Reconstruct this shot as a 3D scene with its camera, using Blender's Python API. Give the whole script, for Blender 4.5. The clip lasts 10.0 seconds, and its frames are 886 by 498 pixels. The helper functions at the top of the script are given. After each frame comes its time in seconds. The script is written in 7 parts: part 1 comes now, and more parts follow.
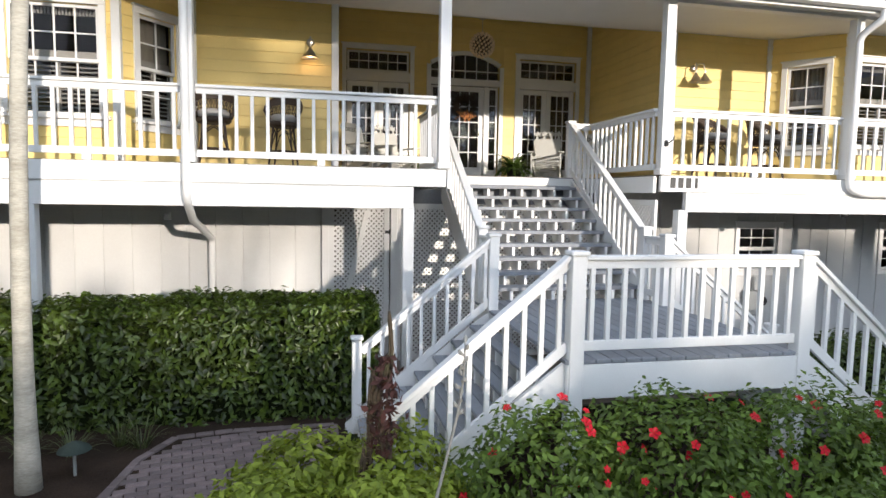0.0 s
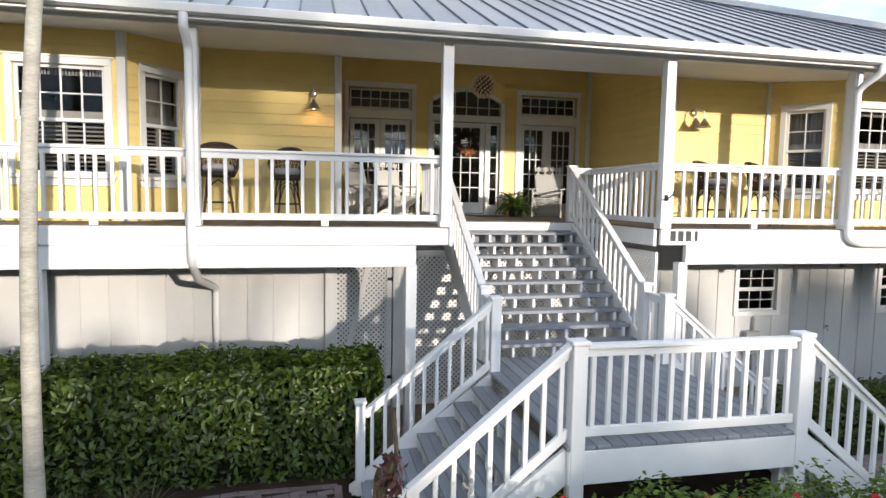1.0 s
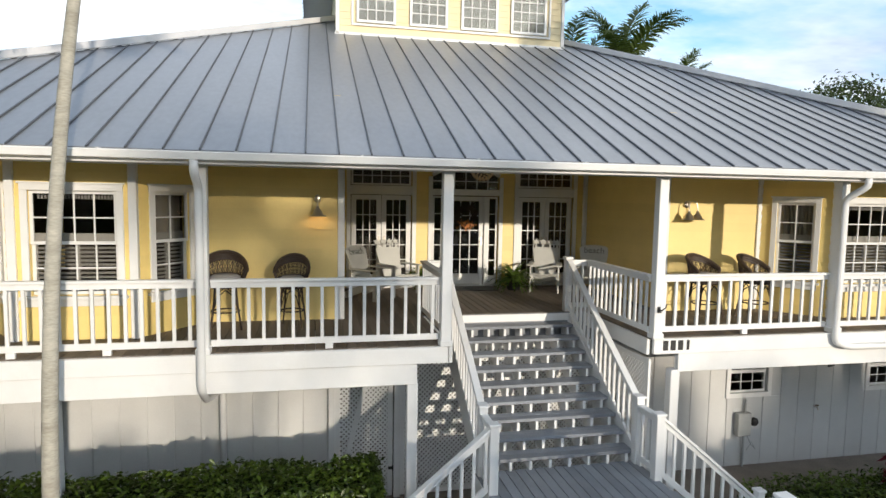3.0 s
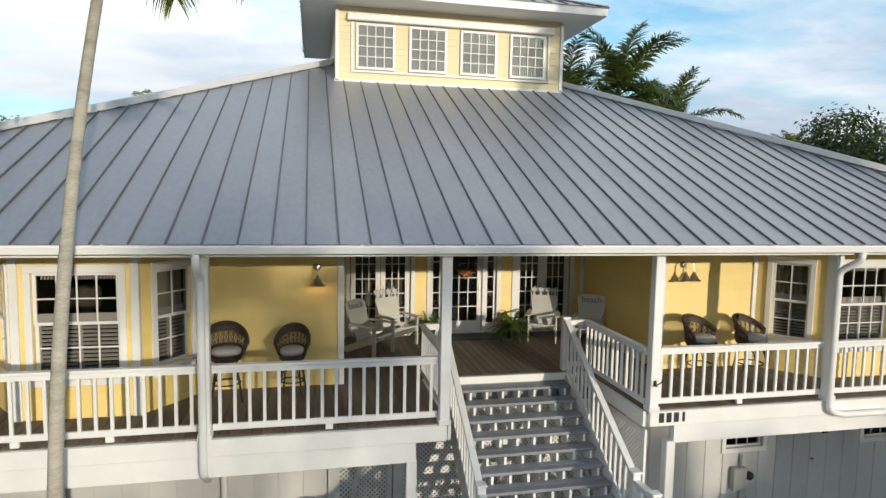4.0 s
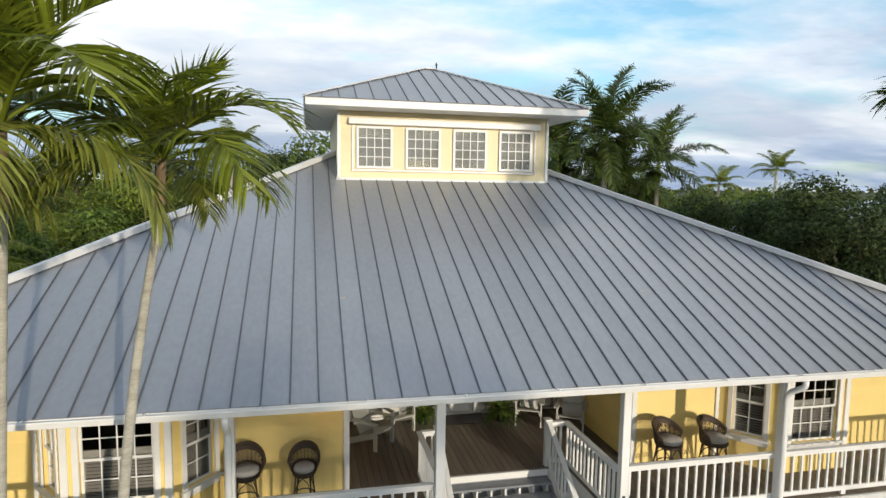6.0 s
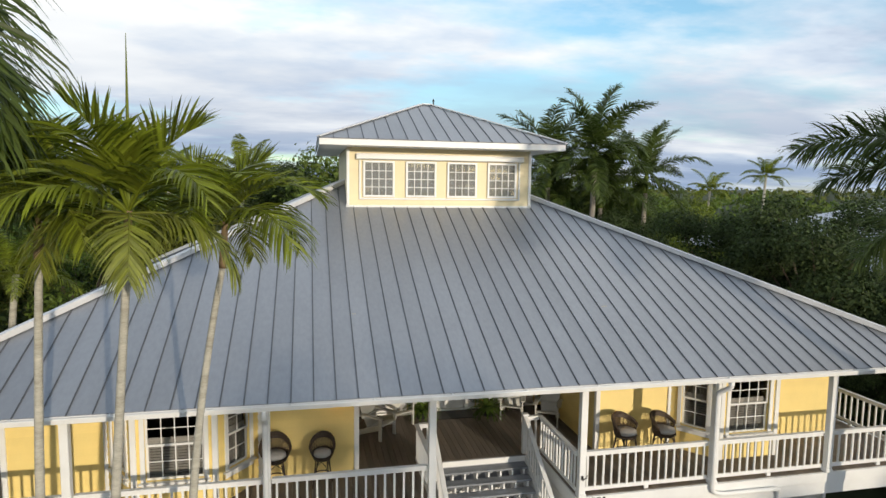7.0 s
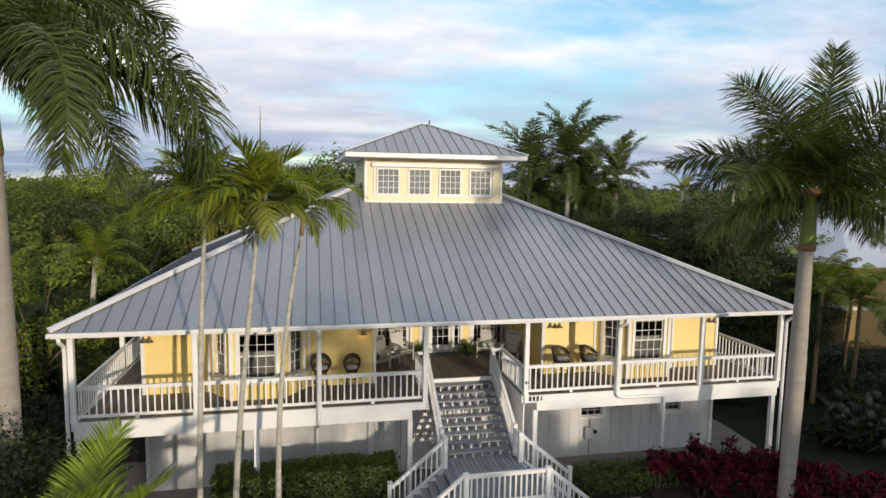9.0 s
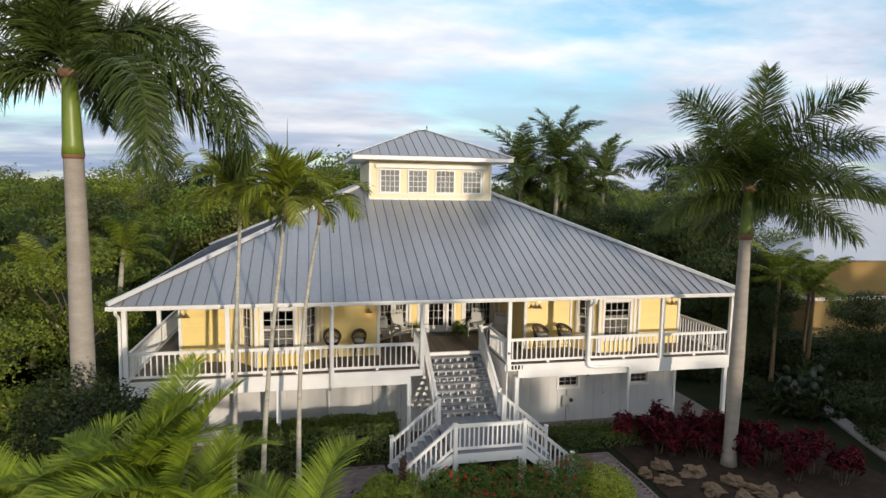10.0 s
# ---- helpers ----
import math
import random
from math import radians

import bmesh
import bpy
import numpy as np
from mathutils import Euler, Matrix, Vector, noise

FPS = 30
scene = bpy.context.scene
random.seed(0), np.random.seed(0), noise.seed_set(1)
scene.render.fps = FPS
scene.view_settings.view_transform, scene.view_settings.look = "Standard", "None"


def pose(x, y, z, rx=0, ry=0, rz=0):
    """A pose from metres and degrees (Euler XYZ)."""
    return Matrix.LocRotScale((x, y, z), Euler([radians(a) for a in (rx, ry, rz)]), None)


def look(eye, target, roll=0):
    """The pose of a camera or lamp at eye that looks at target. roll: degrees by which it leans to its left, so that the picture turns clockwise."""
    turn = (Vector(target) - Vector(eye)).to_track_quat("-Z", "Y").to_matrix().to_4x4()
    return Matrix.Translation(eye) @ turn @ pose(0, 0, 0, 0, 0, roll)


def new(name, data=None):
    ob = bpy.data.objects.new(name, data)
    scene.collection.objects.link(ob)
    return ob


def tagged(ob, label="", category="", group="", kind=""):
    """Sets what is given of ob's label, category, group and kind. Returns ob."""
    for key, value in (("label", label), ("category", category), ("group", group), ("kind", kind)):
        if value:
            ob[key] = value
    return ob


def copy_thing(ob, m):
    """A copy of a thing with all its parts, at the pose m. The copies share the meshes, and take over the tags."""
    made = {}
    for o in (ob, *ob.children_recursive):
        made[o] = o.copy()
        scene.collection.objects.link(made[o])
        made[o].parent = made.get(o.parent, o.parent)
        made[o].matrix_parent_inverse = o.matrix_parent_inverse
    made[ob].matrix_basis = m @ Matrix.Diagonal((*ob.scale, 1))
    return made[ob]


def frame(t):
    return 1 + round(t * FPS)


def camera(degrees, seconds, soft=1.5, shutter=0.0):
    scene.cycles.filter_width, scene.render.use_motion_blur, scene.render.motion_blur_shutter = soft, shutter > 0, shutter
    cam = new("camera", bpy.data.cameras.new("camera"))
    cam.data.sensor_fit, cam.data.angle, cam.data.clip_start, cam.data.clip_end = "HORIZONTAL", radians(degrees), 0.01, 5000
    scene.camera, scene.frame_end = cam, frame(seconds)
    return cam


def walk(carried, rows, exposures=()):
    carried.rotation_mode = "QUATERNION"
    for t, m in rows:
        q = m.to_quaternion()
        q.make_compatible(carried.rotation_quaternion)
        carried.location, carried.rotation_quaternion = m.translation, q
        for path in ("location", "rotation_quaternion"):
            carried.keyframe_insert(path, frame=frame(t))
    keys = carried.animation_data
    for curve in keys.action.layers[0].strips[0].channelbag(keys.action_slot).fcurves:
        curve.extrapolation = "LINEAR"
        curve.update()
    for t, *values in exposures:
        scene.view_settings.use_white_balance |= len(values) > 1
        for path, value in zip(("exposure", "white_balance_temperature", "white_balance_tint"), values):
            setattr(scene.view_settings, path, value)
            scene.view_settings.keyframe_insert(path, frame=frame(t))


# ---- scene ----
cam = camera(72.0, 10.0)
PATH = [
    (0, (-3.29, -8.05, 2.811), (-2.874, -6.102, 2.636), 1.0),
    (0.5, (-3.29, -8.047, 3.173), (-2.876, -6.098, 3.004), 1.0),
    (1, (-3.328, -8.063, 3.561), (-2.914, -6.113, 3.391), 0.95),
    (1.5, (-3.364, -8.096, 3.94), (-2.949, -6.147, 3.771), 0.95),
    (2, (-3.391, -8.135, 4.343), (-2.974, -6.187, 4.171), 1.0),
    (3.5, (-3.4, -8.213, 5.762), (-2.985, -6.265, 5.586), 1.0),
    (4, (-3.412, -8.196, 6.377), (-2.993, -6.249, 6.196), 1.05),
    (4.5, (-3.42, -8.192, 7.011), (-3.0, -6.245, 6.829), 1.0),
    (5, (-3.44, -8.191, 7.65), (-3.014, -6.246, 7.462), 0.95),
    (5.5, (-3.501, -8.483, 8.275), (-3.074, -6.539, 8.08), 0.9),
    (6, (-3.644, -9.165, 8.816), (-3.209, -7.223, 8.619), 0.9),
    (7.5, (-4.167, -12.955, 9.771), (-3.745, -11.009, 9.567), 0.75),
    (8, (-4.48, -14.526, 9.74), (-4.055, -12.583, 9.54), 0.8),
    (8.5, (-4.735, -16.138, 9.715), (-4.312, -14.194, 9.511), 0.85),
    (9, (-4.965, -17.773, 9.682), (-4.543, -15.829, 9.478), 0.9),
    (9.5, (-5.173, -19.392, 9.635), (-4.755, -17.447, 9.431), 0.9),
    (10, (-5.442, -20.904, 9.58), (-5.019, -18.959, 9.38), 0.95),
]
walk(cam, [(t, look(eye, target, roll)) for t, eye, target, roll in PATH], exposures=[(0.0, 0.62, 6020, 15), (1.5, 0.48, 6050, 15), (2.5, 0.24, 6160, 13), (3.5, -0.08, 6300, 10), (4.0, -0.16, 6350, 9), (6.0, -0.12, 6450, 10), (7.5, -0.23, 6480, 11), (8.5, -0.21, 6520, 12), (10.0, -0.13, 6580, 14)])

# ---- world and sun ----
SUN_WAY = Vector((0.34, -1.0, 0.168)).normalized()
sun = new("sun", bpy.data.lights.new("sun", "SUN"))
sun.data.energy, sun.data.angle, sun.data.color = 3.4, radians(0.8), (1.0, 0.87, 0.68)
sun.matrix_world = look(SUN_WAY * 60, (0, 0, 0))

world = bpy.data.worlds.new("sky")
scene.world = world
world.use_nodes = True


def sky_nodes():
    nt = world.node_tree
    n, l = nt.nodes, nt.links
    n.clear()
    out = n.new("ShaderNodeOutputWorld")
    bg = n.new("ShaderNodeBackground")
    sky = n.new("ShaderNodeTexSky")
    sky.sky_type, sky.sun_disc = "NISHITA", False
    sky.sun_elevation, sky.sun_rotation = radians(9), radians(161.2)
    sky.air_density, sky.dust_density, sky.ozone_density = 1.0, 0.6, 2.0
    gain = n.new("ShaderNodeMix")
    gain.data_type, gain.blend_type = "RGBA", "MULTIPLY"
    gain.inputs[0].default_value = 1.0
    gain.inputs[7].default_value = (0.24, 0.275, 0.27, 1)
    l.new(sky.outputs[0], gain.inputs[6])
    tc = n.new("ShaderNodeTexCoord")
    sep = n.new("ShaderNodeSeparateXYZ")
    l.new(tc.outputs["Generated"], sep.inputs[0])
    up = n.new("ShaderNodeMath")
    up.operation = "MAXIMUM"
    up.inputs[1].default_value = 0.0
    l.new(sep.outputs[2], up.inputs[0])
    lift = n.new("ShaderNodeMath")
    lift.operation = "ADD"
    lift.inputs[1].default_value = 0.13
    l.new(up.outputs[0], lift.inputs[0])
    flat = []
    for k in (0, 1):
        d = n.new("ShaderNodeMath")
        d.operation = "DIVIDE"
        l.new(sep.outputs[k], d.inputs[0])
        l.new(lift.outputs[0], d.inputs[1])
        flat.append(d)
    plane = n.new("ShaderNodeCombineXYZ")
    l.new(flat[0].outputs[0], plane.inputs[0])
    l.new(flat[1].outputs[0], plane.inputs[1])

    def fbm(scale, detail, offset, stretch):
        mp = n.new("ShaderNodeMapping")
        mp.inputs["Location"].default_value = offset
        mp.inputs["Scale"].default_value = stretch
        l.new(plane.outputs[0], mp.inputs[0])
        t = n.new("ShaderNodeTexNoise")
        t.inputs["Scale"].default_value, t.inputs["Detail"].default_value, t.inputs["Roughness"].default_value = scale, detail, 0.56
        l.new(mp.outputs[0], t.inputs["Vector"])
        return t

    def ramp(src, stops):
        r = n.new("ShaderNodeValToRGB")
        e = r.color_ramp.elements
        e[0].position, e[0].color = stops[0]
        e[1].position, e[1].color = stops[-1]
        for p, c in stops[1:-1]:
            x = e.new(p)
            x.color = c
        l.new(src, r.inputs[0])
        return r
    cover = ramp(fbm(0.55, 7, (3.1, 1.7, 0), (1, 1.25, 1)).outputs[0], [(0.38, (0, 0, 0, 1)), (0.52, (1, 1, 1, 1))])
    shade = ramp(fbm(0.55, 6, (7.4, 4.2, 0), (1, 1.3, 1)).outputs[0], [(0.34, (0.40, 0.50, 0.66, 1)), (0.44, (0.76, 0.86, 0.97, 1)), (0.56, (1.12, 1.13, 1.10, 1))])
    mix = n.new("ShaderNodeMix")
    mix.data_type = "RGBA"
    l.new(cover.outputs[0], mix.inputs[0])
    l.new(gain.outputs[2], mix.inputs[6])
    l.new(shade.outputs[0], mix.inputs[7])
    low = n.new("ShaderNodeMapRange")
    low.inputs[1].default_value, low.inputs[2].default_value, low.inputs[3].default_value, low.inputs[4].default_value = 0.03, 0.26, 1.0, 0.0
    l.new(up.outputs[0], low.inputs[0])
    streak = ramp(fbm(0.75, 7, (1.3, 9.1, 0), (0.6, 1.05, 1)).outputs[0], [(0.44, (1, 1, 1, 1)), (0.64, (0.28, 0.28, 0.28, 1))])
    band = n.new("ShaderNodeMath")
    band.operation = "MULTIPLY"
    l.new(low.outputs[0], band.inputs[0])
    l.new(streak.outputs[0], band.inputs[1])
    grey = n.new("ShaderNodeMix")
    grey.data_type = "RGBA"
    l.new(band.outputs[0], grey.inputs[0])
    l.new(mix.outputs[2], grey.inputs[6])
    grey.inputs[7].default_value = (0.33, 0.43, 0.60, 1)
    l.new(grey.outputs[2], bg.inputs[0])
    bg.inputs[1].default_value = 1.14
    l.new(bg.outputs[0], out.inputs[0])


sky_nodes()

# ---- materials ----
def mat(name, color, rough=0.6, metal=0.0, vary=0.12, scale=6.0, fine=60.0, bump=0.15, per_piece=0.0, dirt=None, dirt_amount=0.25, spec=0.5, stretch=(1, 1, 1), leaf=0.0, island=0.0):
    m = bpy.data.materials.new(name)
    m.use_nodes = True
    n, l = m.node_tree.nodes, m.node_tree.links
    b = n["Principled BSDF"]
    b.inputs["Roughness"].default_value, b.inputs["Metallic"].default_value = rough, metal
    b.inputs["Specular IOR Level"].default_value = spec
    mp = n.new("ShaderNodeMapping")
    mp.inputs["Scale"].default_value = stretch
    geo = n.new("ShaderNodeNewGeometry")
    l.new(geo.outputs["Position"], mp.inputs[0])
    big = n.new("ShaderNodeTexNoise")
    big.inputs["Scale"].default_value, big.inputs["Detail"].default_value = scale, 5
    l.new(mp.outputs[0], big.inputs["Vector"])
    small = n.new("ShaderNodeTexNoise")
    small.inputs["Scale"].default_value, small.inputs["Detail"].default_value = fine, 4
    l.new(mp.outputs[0], small.inputs["Vector"])
    add = n.new("ShaderNodeMath")
    add.operation = "ADD"
    l.new(big.outputs[0], add.inputs[0])
    l.new(small.outputs[0], add.inputs[1])
    rng = n.new("ShaderNodeMapRange")
    rng.inputs[1].default_value, rng.inputs[2].default_value = 0.6, 1.4
    rng.inputs[3].default_value, rng.inputs[4].default_value = 1 - vary, 1 + vary
    l.new(add.outputs[0], rng.inputs[0])
    value = rng.outputs[0]
    for amount, source in ((per_piece, "object"), (island, "island")):
        if amount:
            info = n.new("ShaderNodeObjectInfo") if source == "object" else geo
            r2 = n.new("ShaderNodeMapRange")
            r2.inputs[3].default_value, r2.inputs[4].default_value = 1 - amount, 1 + amount
            l.new(info.outputs["Random" if source == "object" else "Random Per Island"], r2.inputs[0])
            mul = n.new("ShaderNodeMath")
            mul.operation = "MULTIPLY"
            l.new(value, mul.inputs[0])
            l.new(r2.outputs[0], mul.inputs[1])
            value = mul.outputs[0]
    mix = n.new("ShaderNodeMix")
    mix.data_type, mix.blend_type = "RGBA", "MULTIPLY"
    mix.inputs[0].default_value = 1.0
    mix.inputs[6].default_value = (*color, 1)
    l.new(value, mix.inputs[7])
    result = mix.outputs[2]
    if dirt:
        st = n.new("ShaderNodeTexNoise")
        st.inputs["Scale"].default_value, st.inputs["Detail"].default_value, st.inputs["Roughness"].default_value = scale * 0.35, 8, 0.65
        l.new(mp.outputs[0], st.inputs["Vector"])
        sr = n.new("ShaderNodeMapRange")
        sr.inputs[1].default_value, sr.inputs[2].default_value = 0.5, 0.72
        sr.inputs[4].default_value = dirt_amount
        l.new(st.outputs[0], sr.inputs[0])
        m2 = n.new("ShaderNodeMix")
        m2.data_type = "RGBA"
        l.new(sr.outputs[0], m2.inputs[0])
        l.new(result, m2.inputs[6])
        m2.inputs[7].default_value = (*dirt, 1)
        result = m2.outputs[2]
    l.new(result, b.inputs["Base Color"])
    if bump:
        bp = n.new("ShaderNodeBump")
        bp.inputs["Strength"].default_value, bp.inputs["Distance"].default_value = bump, 0.01
        l.new(small.outputs[0], bp.inputs["Height"])
        l.new(bp.outputs[0], b.inputs["Normal"])
    if leaf:
        tr = n.new("ShaderNodeBsdfTranslucent")
        l.new(result, tr.inputs[0])
        ms = n.new("ShaderNodeMixShader")
        ms.inputs[0].default_value = leaf
        l.new(b.outputs[0], ms.inputs[1])
        l.new(tr.outputs[0], ms.inputs[2])
        l.new(ms.outputs[0], n["Material Output"].inputs[0])
    return m


def glass_mat(name, tint=(1, 1, 1), gloss=0.02, base=0.05):
    m = bpy.data.materials.new(name)
    m.use_nodes = True
    n, l = m.node_tree.nodes, m.node_tree.links
    n.remove(n["Principled BSDF"])
    tr, gl, fr, mx = n.new("ShaderNodeBsdfTransparent"), n.new("ShaderNodeBsdfGlossy"), n.new("ShaderNodeLayerWeight"), n.new("ShaderNodeMixShader")
    tr.inputs[0].default_value = (*tint, 1)
    gl.inputs["Roughness"].default_value = gloss
    fr.inputs["Blend"].default_value = 0.5
    pw, ma = n.new("ShaderNodeMath"), n.new("ShaderNodeMath")
    pw.operation, ma.operation = "POWER", "MULTIPLY_ADD"
    pw.inputs[1].default_value, ma.inputs[1].default_value, ma.inputs[2].default_value = 4.0, 0.7, base
    l.new(fr.outputs["Facing"], pw.inputs[0])
    l.new(pw.outputs[0], ma.inputs[0])
    l.new(ma.outputs[0], mx.inputs[0])
    l.new(tr.outputs[0], mx.inputs[1])
    l.new(gl.outputs[0], mx.inputs[2])
    l.new(mx.outputs[0], n["Material Output"].inputs[0])
    return m


WHITE = mat("white_paint", (0.78, 0.78, 0.77), 0.42, vary=0.05, scale=3, fine=90, bump=0.06, per_piece=0.03, dirt=(0.5, 0.48, 0.43), dirt_amount=0.16)
# greyer than WHITE: deeper shade below the deck is put into this colour
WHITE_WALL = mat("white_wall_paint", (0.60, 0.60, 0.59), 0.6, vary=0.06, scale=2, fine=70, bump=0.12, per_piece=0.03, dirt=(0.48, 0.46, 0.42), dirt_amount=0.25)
YELLOW = mat("yellow_siding_paint", (0.83, 0.64, 0.235), 0.5, vary=0.06, scale=2.2, fine=80, bump=0.1, per_piece=0.035, dirt=(0.62, 0.46, 0.2), dirt_amount=0.2)
# paler copy of YELLOW: the cupola's bright wash of light is put in
PALED_YELLOW = mat("paled_yellow_paint", (0.78, 0.67, 0.42), 0.5, vary=0.06, scale=2.2, fine=80, bump=0.1, per_piece=0.03, dirt=(0.62, 0.5, 0.3), dirt_amount=0.2)
CEILING = mat("soffit_paint", (0.74, 0.73, 0.70), 0.55, vary=0.05, scale=2, fine=60, bump=0.05)
ROOF = mat("galvalume_roof", (0.33, 0.345, 0.37), 0.42, metal=0.5, vary=0.10, scale=0.7, fine=14, bump=0.03, per_piece=0.05, dirt=(0.26, 0.27, 0.29), dirt_amount=0.5, stretch=(1, 0.45, 0.45))
FLASH = mat("pale_hip_flashing", (0.66, 0.66, 0.67), 0.45, metal=0.1, vary=0.08, scale=2, fine=30, bump=0.02)
# same metal as ROOF, with the ribs' shaded side put into the colour
SEAM = mat("shaded_seam_metal", (0.13, 0.135, 0.145), 0.45, metal=0.5, vary=0.1, scale=2, fine=30, bump=0.03)
DECK = mat("stained_deck_boards", (0.175, 0.144, 0.115), 0.65, vary=0.25, scale=2.5, fine=40, bump=0.3, per_piece=0.2, stretch=(3, 0.35, 1))
GREYDECK = mat("grey_painted_boards", (0.225, 0.24, 0.265), 0.6, vary=0.18, scale=3, fine=50, bump=0.3, per_piece=0.12, dirt=(0.14, 0.14, 0.14), dirt_amount=0.35)
GLASS = glass_mat("window_glass", (0.93, 0.95, 0.95))
SCREENED = glass_mat("screened_window_glass", (0.80, 0.81, 0.81), base=0.016)
SCREEN = mat("dark_brown_screen", (0.045, 0.032, 0.026), 0.8, vary=0.25, scale=3, fine=60, bump=0.3)
# room shade put into the colour, for surfaces behind panes and lattice
DARKROOM = mat("interior_shade", (0.10, 0.085, 0.07), 0.9, vary=0.2, scale=1.5, bump=0)
METAL = mat("brushed_metal", (0.62, 0.57, 0.50), 0.35, metal=1.0, vary=0.1, bump=0.05)
BRONZE = mat("aged_bronze", (0.16, 0.11, 0.06), 0.45, metal=0.8, vary=0.2, bump=0.1)
BLACK = mat("black_iron", (0.02, 0.02, 0.02), 0.5, vary=0.2, bump=0.1)
WICKER = mat("brown_wicker", (0.055, 0.035, 0.022), 0.6, vary=0.3, scale=30, fine=120, bump=0.4)
SHUTTER = mat("cream_shutter_paint", (0.46, 0.43, 0.39), 0.5, vary=0.06, bump=0.05)
CURTAIN = mat("beige_curtain_cloth", (0.40, 0.36, 0.30), 0.9, vary=0.12, scale=8, fine=120, bump=0.1)
CUSHION = mat("grey_cushion_cloth", (0.38, 0.36, 0.34), 0.9, vary=0.1, scale=14, fine=160, bump=0.25)
BLIND = mat("grey_blind_cloth", (0.25, 0.24, 0.22), 0.9, vary=0.15, scale=4, fine=60, bump=0)
CHAIRWHITE = mat("white_chair_paint", (0.55, 0.55, 0.52), 0.5, vary=0.06, scale=5, fine=60, bump=0.08, dirt=(0.5, 0.48, 0.4), dirt_amount=0.2)
PAVER = mat("brick_pavers", (0.20, 0.155, 0.15), 0.85, vary=0.2, scale=8, fine=90, bump=0.5, per_piece=0.25, dirt=(0.12, 0.1, 0.09), dirt_amount=0.5)
MULCH = mat("dark_mulch_soil", (0.042, 0.028, 0.020), 0.95, spec=0.15, vary=0.5, scale=3, fine=45, bump=1.0, dirt=(0.03, 0.025, 0.018), dirt_amount=0.6)
GRAVEL = mat("shell_gravel", (0.21, 0.18, 0.15), 0.95, vary=0.3, scale=2, fine=55, bump=0.9, dirt=(0.18, 0.15, 0.12), dirt_amount=0.5)
LAWN = mat("lawn_soil", (0.019, 0.026, 0.011), 0.95, spec=0.1, vary=0.4, scale=0.6, fine=25, bump=0.8, dirt=(0.035, 0.028, 0.018), dirt_amount=0.7)
CONCRETE = mat("pale_concrete", (0.30, 0.29, 0.27), 0.85, vary=0.12, scale=1.5, fine=40, bump=0.3, dirt=(0.22, 0.21, 0.18), dirt_amount=0.5)
ROCK = mat("limestone_rock", (0.165, 0.11, 0.065), 0.9, vary=0.35, scale=4, fine=30, bump=0.9, per_piece=0.15, dirt=(0.16, 0.13, 0.1), dirt_amount=0.6)
HEDGE_LEAF = mat("hedge_leaves", (0.068, 0.105, 0.014), 0.36, vary=0.3, scale=2.5, fine=12, bump=0, island=0.65, leaf=0.25, spec=0.5)
FINE_LEAF = mat("fine_tree_leaves", (0.055, 0.08, 0.026), 0.55, vary=0.35, scale=0.5, fine=6, bump=0, island=0.5, leaf=0.3, spec=0.2)
# near-black green that stands for the shade between the hedge's leaves
HEDGE_CORE = mat("hedge_inner_shade", (0.016, 0.022, 0.007), 0.9, vary=0.4, scale=8, fine=40, bump=1.0, spec=0.1)
SHRUB_LEAF = mat("shrub_leaves", (0.115, 0.175, 0.027), 0.5, vary=0.25, scale=1.5, fine=12, bump=0, island=0.5, leaf=0.35, spec=0.3)
FERN_LEAF = mat("fern_leaves", (0.09, 0.15, 0.025), 0.5, vary=0.25, scale=3, fine=12, bump=0, island=0.4, leaf=0.3, spec=0.3)
LIME_LEAF = mat("lime_shrub_leaves", (0.27, 0.33, 0.04), 0.5, vary=0.25, scale=2, fine=12, bump=0, island=0.4, leaf=0.35, spec=0.3)
GOLD_LEAF = mat("golden_shrub_leaves", (0.36, 0.40, 0.05), 0.5, vary=0.25, scale=2, fine=12, bump=0, island=0.5, leaf=0.35, spec=0.3)
RED_LEAF = mat("red_ti_leaves", (0.10, 0.006, 0.014), 0.5, vary=0.45, scale=1.5, fine=10, bump=0, island=0.9, leaf=0.35, spec=0.3)
PETAL = mat("red_petals", (0.65, 0.015, 0.03), 0.5, vary=0.15, scale=6, bump=0, leaf=0.35, spec=0.3)
ARECA_LEAF = mat("areca_fronds", (0.17, 0.23, 0.02), 0.5, vary=0.25, scale=0.9, fine=8, bump=0, island=0.35, leaf=0.35, spec=0.3)
PALM_LEAF = mat("palm_fronds", (0.16, 0.195, 0.018), 0.45, vary=0.3, scale=1.6, fine=8, bump=0, island=0.6, leaf=0.35, spec=0.3)
ROYAL_LEAF = mat("royal_palm_fronds", (0.070, 0.102, 0.022), 0.42, vary=0.25, scale=0.9, fine=8, bump=0, island=0.4, leaf=0.3, spec=0.3)
DRY_LEAF = mat("yellowing_fronds", (0.18, 0.20, 0.028), 0.5, vary=0.3, scale=2, fine=10, bump=0, island=0.35, leaf=0.25)
TREE_LEAF = mat("tree_leaves", (0.098, 0.15, 0.024), 0.55, vary=0.35, scale=0.5, dirt=(0.17, 0.18, 0.03), dirt_amount=0.75, fine=6, bump=0, island=0.5, leaf=0.3, spec=0.3)
# dark green plants, and the shade among trees put into leaf colour
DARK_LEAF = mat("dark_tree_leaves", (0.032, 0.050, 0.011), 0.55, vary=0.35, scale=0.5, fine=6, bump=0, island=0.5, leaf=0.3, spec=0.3)
